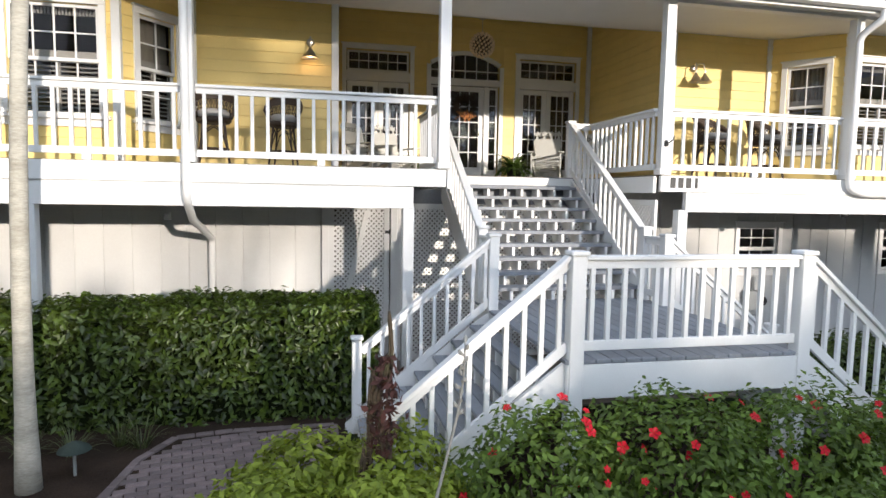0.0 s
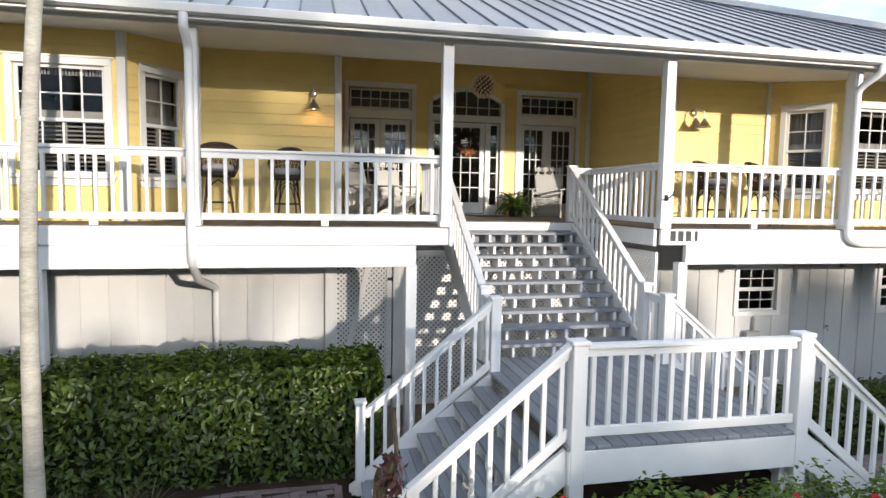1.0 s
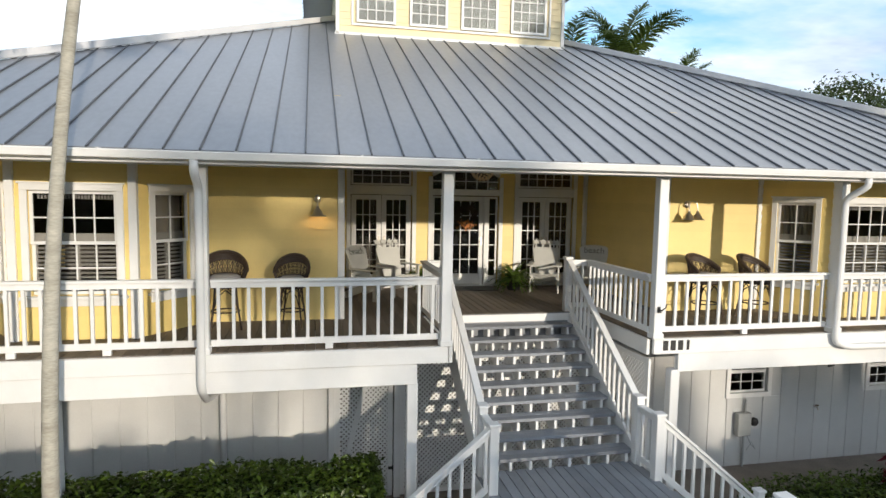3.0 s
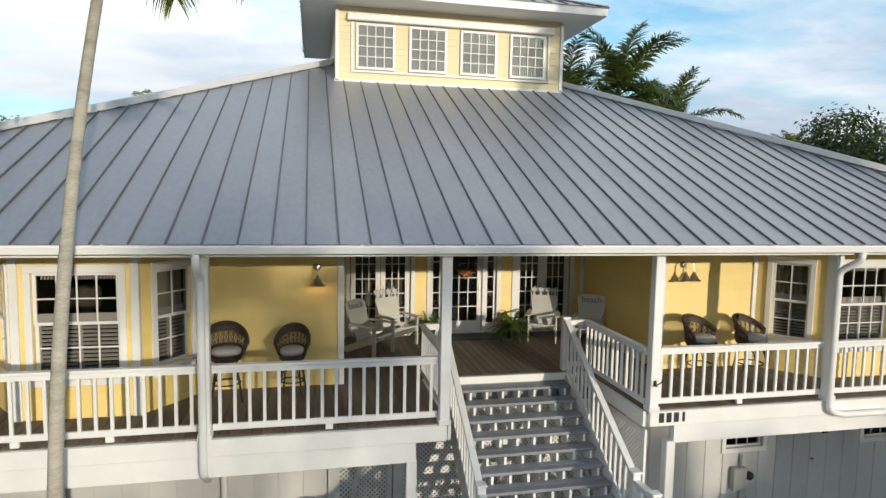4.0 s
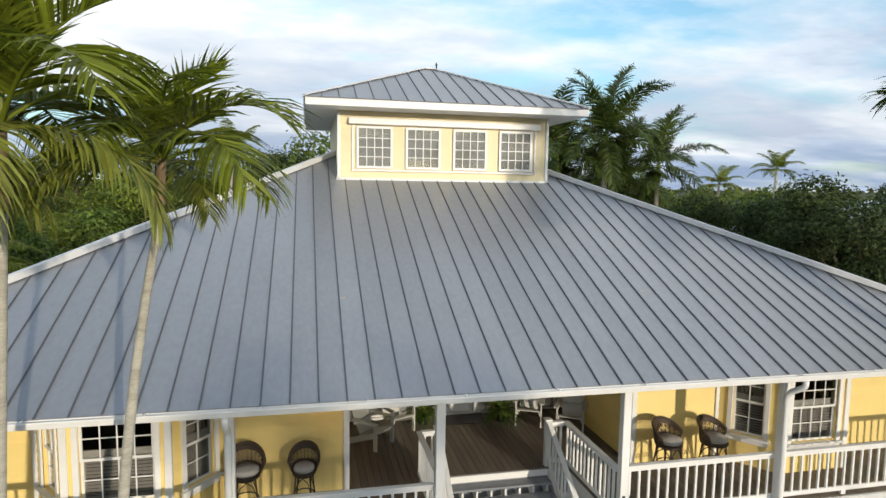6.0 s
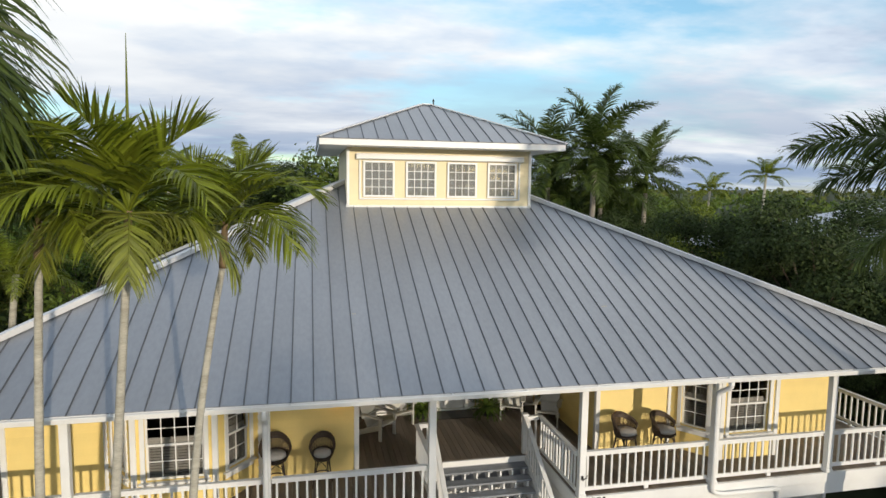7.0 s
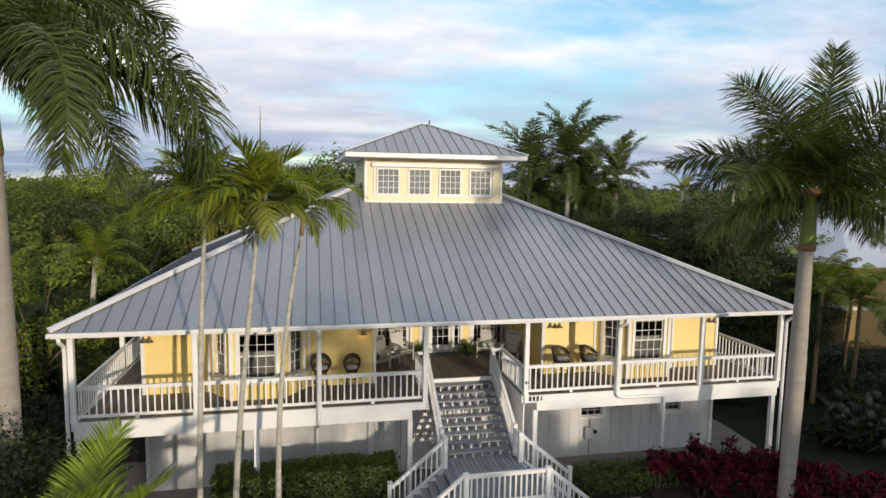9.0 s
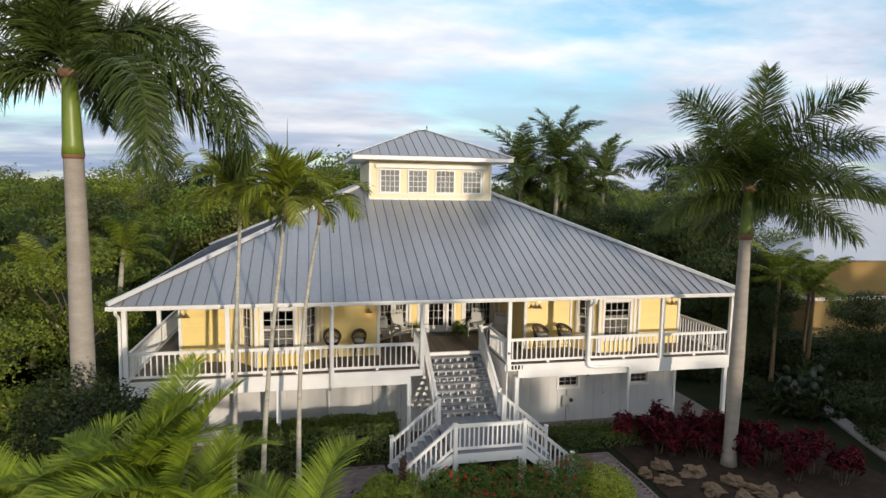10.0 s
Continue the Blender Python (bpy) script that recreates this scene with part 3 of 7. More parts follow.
def entry():
    top = ceil_z(ENTRY_Y) + 0.1
    # side walls of the entry
    for sgn in (-1, 1):
        m = frame_on(sgn * ENTRY_X, ENTRY_Y, -90) if sgn > 0 else frame_on(sgn * ENTRY_X, WING_Y, 90)
        w = wall_core("wall_entry_" + ("east" if sgn > 0 else "west"), m, ENTRY_Y - WING_Y, FLOOR, top, [], YELLOW, "yellow lap-sided side wall of the entry recess")
        siding(w, ENTRY_Y - WING_Y, FLOOR, top, [])
        corner_board(sgn * (ENTRY_X - 0.06), ENTRY_Y - 0.04, FLOOR, top, 0.09)
    m = frame_on(-ENTRY_X, ENTRY_Y, 0)
    L = 2 * ENTRY_X
    c = L / 2
    fr = [(c - 1.92 - 0.68, c - 1.92 + 0.68), (c + 1.92 - 0.68, c + 1.92 + 0.68)]
    ops = [(a, b, FLOOR, 5.88) for a, b in fr] + [(c - 0.78, c + 0.78, FLOOR, 6.02)]
    w = wall_core("wall_entry_north", m, L, FLOOR, top, ops, YELLOW, "yellow lap-sided entry wall with three glazed doors")
    siding(w, L, FLOOR, top, [(a - 0.09, b + 0.09, q, e + 0.08) for a, b, q, e in ops])
    for a, b in fr:
        d = thing("french_door", "closed white french doors with many panes and a transom", "door", "entry doors", m)
        g = Geo()
        casing(g, a, b, FLOOR, 5.88)
        g.box(((a + b) / 2, 0.02, DOOR_TOP + 0.11), (b - a, 0.1, 0.20), 0.004)
        g.box(((a + b) / 2, 0.02, FLOOR + 0.02), (b - a, 0.16, 0.04), 0.004)
        part("door_frame", g, WHITE, d)
        french_leaf(d, a + 0.02, (a + b) / 2 - 0.005, FLOOR + 0.05, DOOR_TOP, 3, 5, 1)
        french_leaf(d, (a + b) / 2 + 0.005, b - 0.02, FLOOR + 0.05, DOOR_TOP, 3, 5, -1)
        transom(d, a + 0.02, b - 0.02, DOOR_TOP + 0.22, 5.86, 6, 2)
    d = thing("front_door", "white glazed front door with sidelights and an arched transom", "door", "entry doors", m)
    a, b = c - 0.78, c + 0.78
    g = Geo()
    casing(g, a, b, FLOOR, 5.66, head=False)
    g.box((c, 0.02, DOOR_TOP + 0.09), (b - a, 0.1, 0.14), 0.004)
    g.box((c, 0.02, FLOOR + 0.02), (b - a, 0.16, 0.04), 0.004)
    for u in (c - 0.48, c + 0.48):
        g.box((u, 0.02, (FLOOR + DOOR_TOP) / 2), (0.09, 0.1, DOOR_TOP - FLOOR), 0.004)
    part("door_frame", g, WHITE, d)
    french_leaf(d, c - 0.43, c + 0.43, FLOOR + 0.05, DOOR_TOP, 3, 5, 1)
    for u0, u1 in ((a + 0.02, c - 0.53), (c + 0.53, b - 0.02)):
        g = Geo()
        q = sash(g, u0, u1, FLOOR + 0.2, DOOR_TOP, 1, 5, 0.05, 0.04)
        g.box(((u0 + u1) / 2, 0.05, FLOOR + 0.125), (u1 - u0, 0.04, 0.15), 0.003)
        s = part("sidelight", g, WHITE, d)
        pane(s, *q, 0.05)
    # arched transom: segmental head over a row of lights
    zs, ze, rise = DOOR_TOP + 0.16, 5.66, 0.24
    g = Geo()

    def arch(u):
        return ze + rise * (1 - ((u - c) / (b - c)) ** 2)
    n = 16
    us = [a + (b - a) * k / n for k in range(n + 1)]
    for u, v in zip(us, us[1:]):
        g.beam((u, -0.02, arch(u) + 0.03), (v, -0.02, arch(v) + 0.03), 0.08, 0.08, 0.003)
    for k in range(1, 6):
        u = a + (b - a) * k / 6
        g.box((u, 0.04, (zs + arch(u)) / 2), (0.02, 0.025, arch(u) - zs), 0.002)
    g.box((c, 0.04, (zs + ze) / 2 + 0.04), (b - a, 0.024, 0.02), 0.002)
    t = part("arched_transom", g, WHITE, d, "arched dark transom with white bars")
    gl = Geo()
    ring = [(a, zs)] + [(b, zs)] + [(u, arch(u)) for u in us[::-1]]
    k = len(ring)
    gl.add([(u, 0.05, z) for u, z in ring] + [(u, 0.056, z) for u, z in ring], [tuple(range(k)), tuple(range(2 * k - 1, k - 1, -1))] + [(i, (i + 1) % k, (i + 1) % k + k, i + k) for i in range(k)])
    ob = part("pane", gl, GLASS, t)
    ob.visible_shadow = False
    # siding infill either side of the arch
    g = Geo()
    for u, v in zip(us, us[1:]):
        z = (arch(u) + arch(v)) / 2
        g.box(((u + v) / 2, 0.054, (z + 6.12) / 2 + 0.02), (v - u, 0.12, 6.12 - z), 0)
    part("arch_infill", g, YELLOW, w)


entry()


# closing walls: inside partition, back wall
def closing():
    g = Geo()
    g.box((0, 17.07, 4.7), (2 * WALL_X, 0.14, 3.2), 0)
    tagged(part("wall_back", g, YELLOW), "plain yellow back wall", "wall", kind="structure")
    # unseen rooms: added surfaces whose dark colour stands for missing light
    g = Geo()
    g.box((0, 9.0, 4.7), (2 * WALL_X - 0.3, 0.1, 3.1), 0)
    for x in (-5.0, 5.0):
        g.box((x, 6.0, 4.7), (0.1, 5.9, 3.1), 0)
    tagged(part("wall_inside", g, DARKROOM), "added interior partition walls, room shade put into their dark colour", "wall", kind="structure")
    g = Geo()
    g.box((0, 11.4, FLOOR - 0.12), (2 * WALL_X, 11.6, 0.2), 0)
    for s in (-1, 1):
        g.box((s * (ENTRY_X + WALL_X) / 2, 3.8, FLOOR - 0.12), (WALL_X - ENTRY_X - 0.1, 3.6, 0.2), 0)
    tagged(part("floor_inside", g, DARKROOM), "added interior floor, room shade put into its dark colour", "floor", kind="structure")
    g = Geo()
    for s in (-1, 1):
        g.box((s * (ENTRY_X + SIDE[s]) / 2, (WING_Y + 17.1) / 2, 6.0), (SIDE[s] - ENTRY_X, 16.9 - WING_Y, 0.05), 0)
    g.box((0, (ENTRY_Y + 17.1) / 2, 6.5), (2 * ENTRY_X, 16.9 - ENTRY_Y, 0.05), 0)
    tagged(part("ceiling_inside", g, DARKROOM), "added interior ceiling, room shade put into its dark colour", "ceiling", kind="structure")


closing()


# ---- porch ceiling ----
def porch_ceiling():
    g = Geo()
    t = 0.05

    def sheet(x0, x1, y0, y1):
        g.slab([(x0, y0, ceil_z(y0) + t), (x1, y0, ceil_z(y0) + t), (x1, y1, ceil_z(y1) + t), (x0, y1, ceil_z(y1) + t)], t)
    sheet(-EAVE[-1] + 0.1, EAVE[1] - 0.1, -0.30, WING_Y)
    sheet(-ENTRY_X, ENTRY_X, WING_Y, ENTRY_Y + 0.1)
    for s in (-1, 1):
        x0, x1 = sorted((s * SIDE[s], s * (EAVE[s] - 0.1)))
        g.slab([(x0, WING_Y, 5.80), (x1, WING_Y, 5.80), (x1, 17, 5.80), (x0, 17, 5.80)], t)
    tagged(part("ceiling", g, CEILING), "pale painted porch ceiling boards", "ceiling", kind="structure")


porch_ceiling()


# ---- roof ----
def roof_slope(parent, corners, along, up, spacing, mat_panel, mat_seam, offset=0.0, rib=0.027, marks=None):
    """Panels between seams on a sloped polygon. corners: 3D, convex, in order; along: eave direction; up: slope direction."""
    o = Vector(corners[0])
    a, u = Vector(along).normalized(), Vector(up).normalized()
    nrm = a.cross(u).normalized()
    if nrm.z < 0:
        nrm = -nrm
    flat = [((Vector(c) - o).dot(a), (Vector(c) - o).dot(u)) for c in corners]

    def span(s):
        hits = []
        for (x1, y1), (x2, y2) in zip(flat, flat[1:] + flat[:1]):
            if (x1 - s) * (x2 - s) < 0 or (x1 == s) != (x2 == s):
                hits.append(y1 + (y2 - y1) * (s - x1) / (x2 - x1))
        return (min(hits), max(hits)) if len(hits) > 1 else None
    lo, hi = min(x for x, _ in flat), max(x for x, _ in flat)
    marks = np.arange(math.ceil((lo - offset) / spacing) * spacing + offset, hi, spacing) if marks is None else [m - o.dot(a) for m in marks]
    cuts = [lo] + [s for s in marks if lo + 0.05 < s < hi - 0.05] + [hi]
    brk = sorted({x for x, _ in flat if lo + 0.01 < x < hi - 0.01})
    for s0, s1 in zip(cuts, cuts[1:]):
        ss = [s0] + [b for b in brk if s0 < b < s1] + [s1]
        low, high = [], []
        for s in ss:
            e = 1e-4
            q = span(min(max(s, lo + e), hi - e))
            if q:
                low.append((s, q[0]))
                high.append((s, q[1]))
        ring = low + [p for p in high[::-1] if min(abs(p[0] - r[0]) + abs(p[1] - r[1]) for r in low) > 0.01]
        if len(ring) < 3:
            continue
        pts = [o + a * x + u * y for x, y in ring]
        g = Geo()
        nn = sum((pts[k - 1].cross(pts[k]) for k in range(len(pts))), Vector())
        g.slab(pts if nn.dot(nrm) > 0 else pts[::-1], 0.02)
        part("roof_panel", g, mat_panel, parent)
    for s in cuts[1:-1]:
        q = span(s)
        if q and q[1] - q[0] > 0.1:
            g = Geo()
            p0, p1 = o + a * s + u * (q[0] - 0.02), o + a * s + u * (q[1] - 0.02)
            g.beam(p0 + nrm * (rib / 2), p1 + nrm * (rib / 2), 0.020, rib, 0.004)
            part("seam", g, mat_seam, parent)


def hip_roof(name, label, xw, xe, y0, y1, z, pitch, spacing, offsets=(0, 0, 0), cap=0.035, marks=None):
    half_y = (y1 - y0) / 2
    h = half_y * pitch
    ym = (y0 + y1) / 2
    r = thing(name, label, "roof", kind="structure")
    A, B, C, D = (-xw, y0, z), (xe, y0, z), (xe, y1, z), (-xw, y1, z)
    R0, R1 = (half_y - xw, ym, z + h), (xe - half_y, ym, z + h)
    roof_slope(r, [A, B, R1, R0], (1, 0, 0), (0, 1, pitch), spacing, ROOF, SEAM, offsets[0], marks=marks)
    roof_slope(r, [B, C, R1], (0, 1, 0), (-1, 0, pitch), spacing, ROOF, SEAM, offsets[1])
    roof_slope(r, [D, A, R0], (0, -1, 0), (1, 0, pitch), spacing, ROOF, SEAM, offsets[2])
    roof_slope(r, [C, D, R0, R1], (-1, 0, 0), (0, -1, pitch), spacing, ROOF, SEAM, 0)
    for p, q in ((A, R0), (B, R1), (C, R1), (D, R0), (R0, R1)):
        g = Geo()
        g.beam(Vector(p) + Vector((0, 0, cap / 2 + 0.012)), Vector(q) + Vector((0, 0, cap / 2 + 0.012)), 0.14, cap, 0.01)
        part("hip_cap", g, FLASH, r)
    return r


# the front panels grow narrower towards the east end
FRONT_SEAMS = [-3.08 - 0.408 * k for k in range(21, 0, -1)] + [-3.08 + 0.403 * k for k in range(8)] + [-0.26 + 0.3925 * k for k in range(1, 29)]
hip_roof("roof", "grey standing-seam metal hip roof", EAVE[-1], EAVE[1], EAVE_Y, 2 * MID_Y - EAVE_Y, EAVE_Z, PITCH, 0.408, offsets=(0.008, 0.1, 0.1), cap=0.13, marks=FRONT_SEAMS)


def gutters():
    g = Geo()
    prof = [(0.0, 0.0), (0.0, -0.11), (0.035, -0.12), (0.11, -0.10), (0.125, -0.02), (0.115, -0.005), (0.105, -0.02), (0.09, -0.09), (0.02, -0.105), (0.015, 0.0)]
    ends = (-EAVE[-1] - 0.03, EAVE[1] + 0.10)

    def run(fn):
        k = len(prof)
        g.add([fn(d, z, s) for s in (0, 1) for d, z in prof], [(i, (i + 1) % k, (i + 1) % k + k, i + k) for i in range(k)] + [tuple(range(k))[::-1], tuple(range(k, 2 * k))])
    run(lambda d, z, s: (ends[s], EAVE_Y + 0.03 - d, EAVE_Z - 0.015 + z))
    gt = thing("gutter", "white metal gutter along the front eave", "gutter")
    part("trough", g, WHITE, gt)
    for s in (-1, 1):
        c = Geo()
        c.box((ends[s > 0] + s * 0.004, EAVE_Y - 0.03, EAVE_Z - 0.07), (0.012, 0.135, 0.125), 0.003)
        part("end_cap", c, WHITE, gt)
    for k in range(-7, 8):
        c = Geo()
        c.box((k * 1.5 + 0.2, EAVE_Y - 0.035, EAVE_Z - 0.012), (0.03, 0.12, 0.008), 0.002)
        part("hanger_strap", c, WHITE, gt)
    g = Geo()
    for s in (-1, 1):
        g.box((s * (EAVE[s] - 0.03), MID_Y, EAVE_Z - 0.09), (0.05, 2 * MID_Y - 2 * EAVE_Y - 0.1, 0.15), 0.006)
    g.box(((EAVE[1] - EAVE[-1]) / 2, EAVE_Y + 0.06, EAVE_Z - 0.09), (EAVE[-1] + EAVE[1] - 0.12, 0.03, 0.15), 0.004)
    g.box(((EDGE[1] - EDGE[-1]) / 2, -0.08, 5.62), (EDGE[-1] + EDGE[1] + 0.14, 0.14, 0.14), 0.006)
    for s in (-1, 1):
        g.box((s * EDGE[s], 8.5, 5.62), (0.14, 17.0, 0.14), 0.006)
    tagged(part("fascia_trim", g, WHITE), "white fascia boards and porch header beam", "trim", kind="structure")


gutters()


# ---- cupola ----
CUP_X, CUP_Y0, CUP_Y1, CUP_Z0, CUP_Z1 = 2.85, 6.88, 12.2, 8.95, 10.77


def cupola():
    c = thing("cupola", "yellow glazed roof cupola with white trim", "cupola")
    z0 = 8.2
    g = Geo()
    for y, s in ((CUP_Y0, 1), (CUP_Y1, -1)):
        g.box((0, y + s * 0.07, (z0 + CUP_Z1) / 2 + (0.37 if s > 0 else 0)), (2 * CUP_X, 0.14, CUP_Z1 - z0 - (0.74 if s > 0 else 0)), 0)
    for s in (-1, 1):
        g.box((s * (CUP_X - 0.07), (CUP_Y0 + CUP_Y1) / 2, (z0 + CUP_Z1) / 2), (0.14, CUP_Y1 - CUP_Y0 - 0.28, CUP_Z1 - z0), 0)
    walls = part("wall", g, PALED_YELLOW, c)
    k = 0
    z = CUP_Z0 + 0.12
    me = None
    while z < CUP_Z1 - 0.05:
        g = Geo()
        h, w = 0.155, 2 * CUP_X
        g.add([(-w / 2, -0.024, 0), (w / 2, -0.024, 0), (w / 2, -0.006, h + 0.01), (-w / 2, -0.006, h + 0.01), (-w / 2, 0, 0), (w / 2, 0, 0)], [(0, 1, 2, 3), (0, 4, 5, 1)])
        me = me or g.mesh("siding_board", PALED_YELLOW)
        part("siding_board", me, None, walls, m=pose(0, CUP_Y0, z))
        z += 0.155
    g = Geo()
    y = CUP_Y0 - 0.03
    g.box((0, y, CUP_Z0 + 0.05), (2 * CUP_X + 0.1, 0.06, 0.13), 0.006)
    for s in (-1, 1):
        g.box((s * (CUP_X - 0.015), y, (CUP_Z0 + CUP_Z1) / 2), (0.08, 0.06, CUP_Z1 - CUP_Z0 - 0.14), 0.005)
    g.box((0, y - 0.01, CUP_Z0 + 0.31), (5.02, 0.045, 0.05), 0.005)
    for s in (-1, 1):
        g.box((s * 2.485, y - 0.01, CUP_Z0 + 0.90), (0.05, 0.045, 1.12), 0.005)
    part("trim", g, WHITE, c)
    g = Geo()
    g.box((0, y - 0.05, CUP_Z0 + 1.56), (5.2, 0.15, 0.17), 0.02)
    part("shutter_box", g, WHITE, c, "white rolled storm-shutter housing")
    for k in range(4):
        u = -1.92 + 1.28 * k
        w = Geo()
        q = sash(w, u - 0.47, u + 0.47, CUP_Z0 + 0.36, CUP_Z0 + 1.44, 1, 1, y - 0.03, 0.06, 0.022)
        win = part("window", w, WHITE, c, "white sixteen-pane fixed window")
        pane(win, *q, y - 0.03)
        a, b, lo, hi = q
        for i in (1, 2, 3):
            h = Geo()
            h.box((a + (b - a) * i / 4, y - 0.034, (lo + hi) / 2), (0.022, 0.022, hi - lo), 0.002)
            part("glazing_bar", h, WHITE, win)
            h = Geo()
            h.box(((a + b) / 2, y - 0.033, lo + (hi - lo) * i / 4), (b - a, 0.02, 0.022), 0.002)
            part("glazing_bar", h, WHITE, win)
        g = Geo()
        g.box((u, CUP_Y0 - 0.034, CUP_Z0 + 0.90), (0.9, 0.01, 1.0), 0)
        part("blind", g, BLIND, win, "pale drawn blind behind the panes")
    g = Geo()
    ex, e0, e1 = 3.65, CUP_Y0 - 0.82, CUP_Y1 + 0.82
    g.box((0, (e0 + e1) / 2, CUP_Z1 + 0.02), (2 * ex, e1 - e0, 0.03), 0.004)
    part("soffit", g, CEILING, c)
    g = Geo()
    for yy in (e0, e1):
        g.box((0, yy, CUP_Z1 + 0.1), (2 * ex + 0.04, 0.04, 0.19), 0.005)
    for s in (-1, 1):
        g.box((s * ex, (e0 + e1) / 2, CUP_Z1 + 0.1), (0.04, e1 - e0 - 0.04, 0.19), 0.005)
    part("fascia", g, WHITE, c)
    hip_roof("cupola_roof", "grey standing-seam hip roof of the cupola", ex + 0.05, ex + 0.05, e0 - 0.05, e1 + 0.05, CUP_Z1 + 0.2, 0.413, 0.42)
    g = Geo()
    g.lathe((0.25, (e0 + e1) / 2, 12.42), [(0.0, 0.0), (0.03, 0.0), (0.02, 0.12), (0.04, 0.15), (0.02, 0.2), (0.0, 0.24)], 8)
    tagged(part("roof_vent", g, BLACK), "small dark finial on the cupola ridge", "finial")


cupola()


# ---- deck, posts and beams ----
def deck_floor():
    ob = thing("floor_porch", "brown stained porch deck boards", "floor", kind="structure")
    w = 0.14
    n = int((EDGE[-1] + EDGE[1] - 0.1) / w)
    for k in range(n):
        x = 0.07 - EDGE[-1] + w * (k + 0.5)
        ax = abs(x)
        y0 = 2.07 if ax < 1.5 else -0.06
        y1 = ENTRY_Y if ax < ENTRY_X else (BAY_Y + 1.0 if ax < SIDE[1 if x > 0 else -1] else 17.0)
        g = Geo()
        g.box((0, (y0 + y1) / 2, FLOOR - 0.016), (w - 0.006, y1 - y0, 0.032), 0.004)
        part("plank", g, DECK, ob, m=pose(x, 0, 0))


deck_floor()


def beams():
    g = Geo()
    for s in (-1, 1):
        x0, x1 = 1.62, EDGE[s] + 0.02
        xc, L = s * (x0 + x1) / 2, x1 - x0
        g.box((xc, -0.095, FLOOR - 0.125), (L + 0.1, 0.06, 0.23), 0.005)
        g.box((s * (2.0 + x1) / 2, -0.055, FLOOR - 0.385), (x1 - 2.0, 0.09, 0.29), 0.005)
        g.box((s * 1.52, 1.0, FLOOR - 0.14), (0.05, 2.1, 0.24), 0.004)
        g.box((s * EDGE[s], 8.5, FLOOR - 0.27), (0.1, 17.0, 0.5), 0.004)
    ob = part("rim_beam", g, WHITE)
    tagged(ob, "white painted deck rim and carrying beam", "beam", kind="structure")
    g = Geo()
    g.box((-0.75, 2.075, FLOOR - 0.26), (4.6, 0.05, 0.50), 0.004)
    tagged(part("stair_head_beam", g, GREYDECK), "grey-painted beam behind the top steps", "beam", kind="structure")
    g = Geo()
    g.box((0, 2.052, FLOOR - 0.085), (2.36, 0.03, 0.13), 0.004)
    tagged(part("deck_nosing", g, WHITE), "white board below the deck edge at the stair head", "trim", kind="structure")
    g = Geo()
    for s in (-1, 1):
        for k in range(9):
            g.box((s * (2.6 + k * 1.05), 1.0, FLOOR - 0.12), (0.045, 1.9, 0.17), 0)
    tagged(part("joists", g, WHITE_WALL), "white deck joists below the porch", "joists", kind="structure")


beams()


def porch_post(x, y, z0, z1, w=0.145, group="porch posts"):
    p = thing("porch_post", "square white painted porch post", "post", group, pose(x, y, z0))
    g = Geo()
    g.box((0, 0, (z1 - z0) / 2), (w, w, z1 - z0), 0.008)
    part("shaft", g, WHITE, p)
    g = Geo()
    g.box((0, 0, 0.04), (w + 0.03, w + 0.03, 0.08), 0.006)
    part("base_trim", g, WHITE, p)


POSTS = {-1: (1.61, 4.77, 8.15, 11.28), 1: (1.61, 4.75, 7.79, 10.82)}
for s in (-1, 1):
    for x in POSTS[s]:
        porch_post(s * x, -0.08, FLOOR, 5.56)
    for y in (4.4, 8.6, 12.8):
        porch_post(s * EDGE[s], y, FLOOR, 5.56)
    for x, y in ((1.97 if s > 0 else 2.06, -0.02), (6.55, -0.02), (EDGE[s] - 0.08, 0.0), (EDGE[s] - 0.08, 5.0), (EDGE[s] - 0.08, 10.0)):
        if s < 0 or x != 6.55:
            porch_post(s * x, y, 0.0, FLOOR - 0.5, 0.15, "lower posts")


# ---- railings ----
BAL = {}


def railing(p0, p1, height=0.95, group="porch railings", blocks=True, label="white painted porch railing with square balusters", step=0.19):
    """A railing between two floor points; follows the slope between them."""
    a, b = Vector(p0), Vector(p1)
    d = b - a
    flat = Vector((d.x, d.y, 0))
    L = flat.length
    yaw = math.degrees(math.atan2(d.y, d.x))
    slope = d.z / L
    r = thing("railing", label, "railing", group, pose(a.x, a.y, a.z, 0, 0, yaw))

    def z(u):
        return u * slope
    g = Geo()
    g.beam((0, 0, height - 0.02 + z(0)), (L, 0, height - 0.02 + z(L)), 0.105, 0.038, 0.006)
    g.beam((0, 0, height - 0.075 + z(0)), (L, 0, height - 0.075 + z(L)), 0.04, 0.075, 0.004)
    part("top_rail", g, WHITE, r)
    g = Geo()
    g.beam((0, 0, 0.115 + z(0)), (L, 0, 0.115 + z(L)), 0.042, 0.085, 0.004)
    part("bottom_rail", g, WHITE, r)
    n = max(1, round(L / step))
    key = round(height, 3)
    if key not in BAL:
        q = Geo()
        q.box((0, 0, height / 2), (0.042, 0.038, height - 0.2), 0.003)
        BAL[key] = q.mesh("baluster", WHITE)
    for k in range(n):
        u = L * (k + 0.5) / n
        part("baluster", BAL[key], None, r, m=pose(u, 0, z(u) + 0.015))
    if blocks and abs(slope) < 0.05 and L > 1.6:
        for k in range(1, max(2, round(L / 1.2))):
            u = L * k / max(2, round(L / 1.2))
            q = Geo()
            q.box((u, -0.005, 0.036), (0.1, 0.05, 0.074), 0.004)
            part("rail_block", q, WHITE, r)
    return r


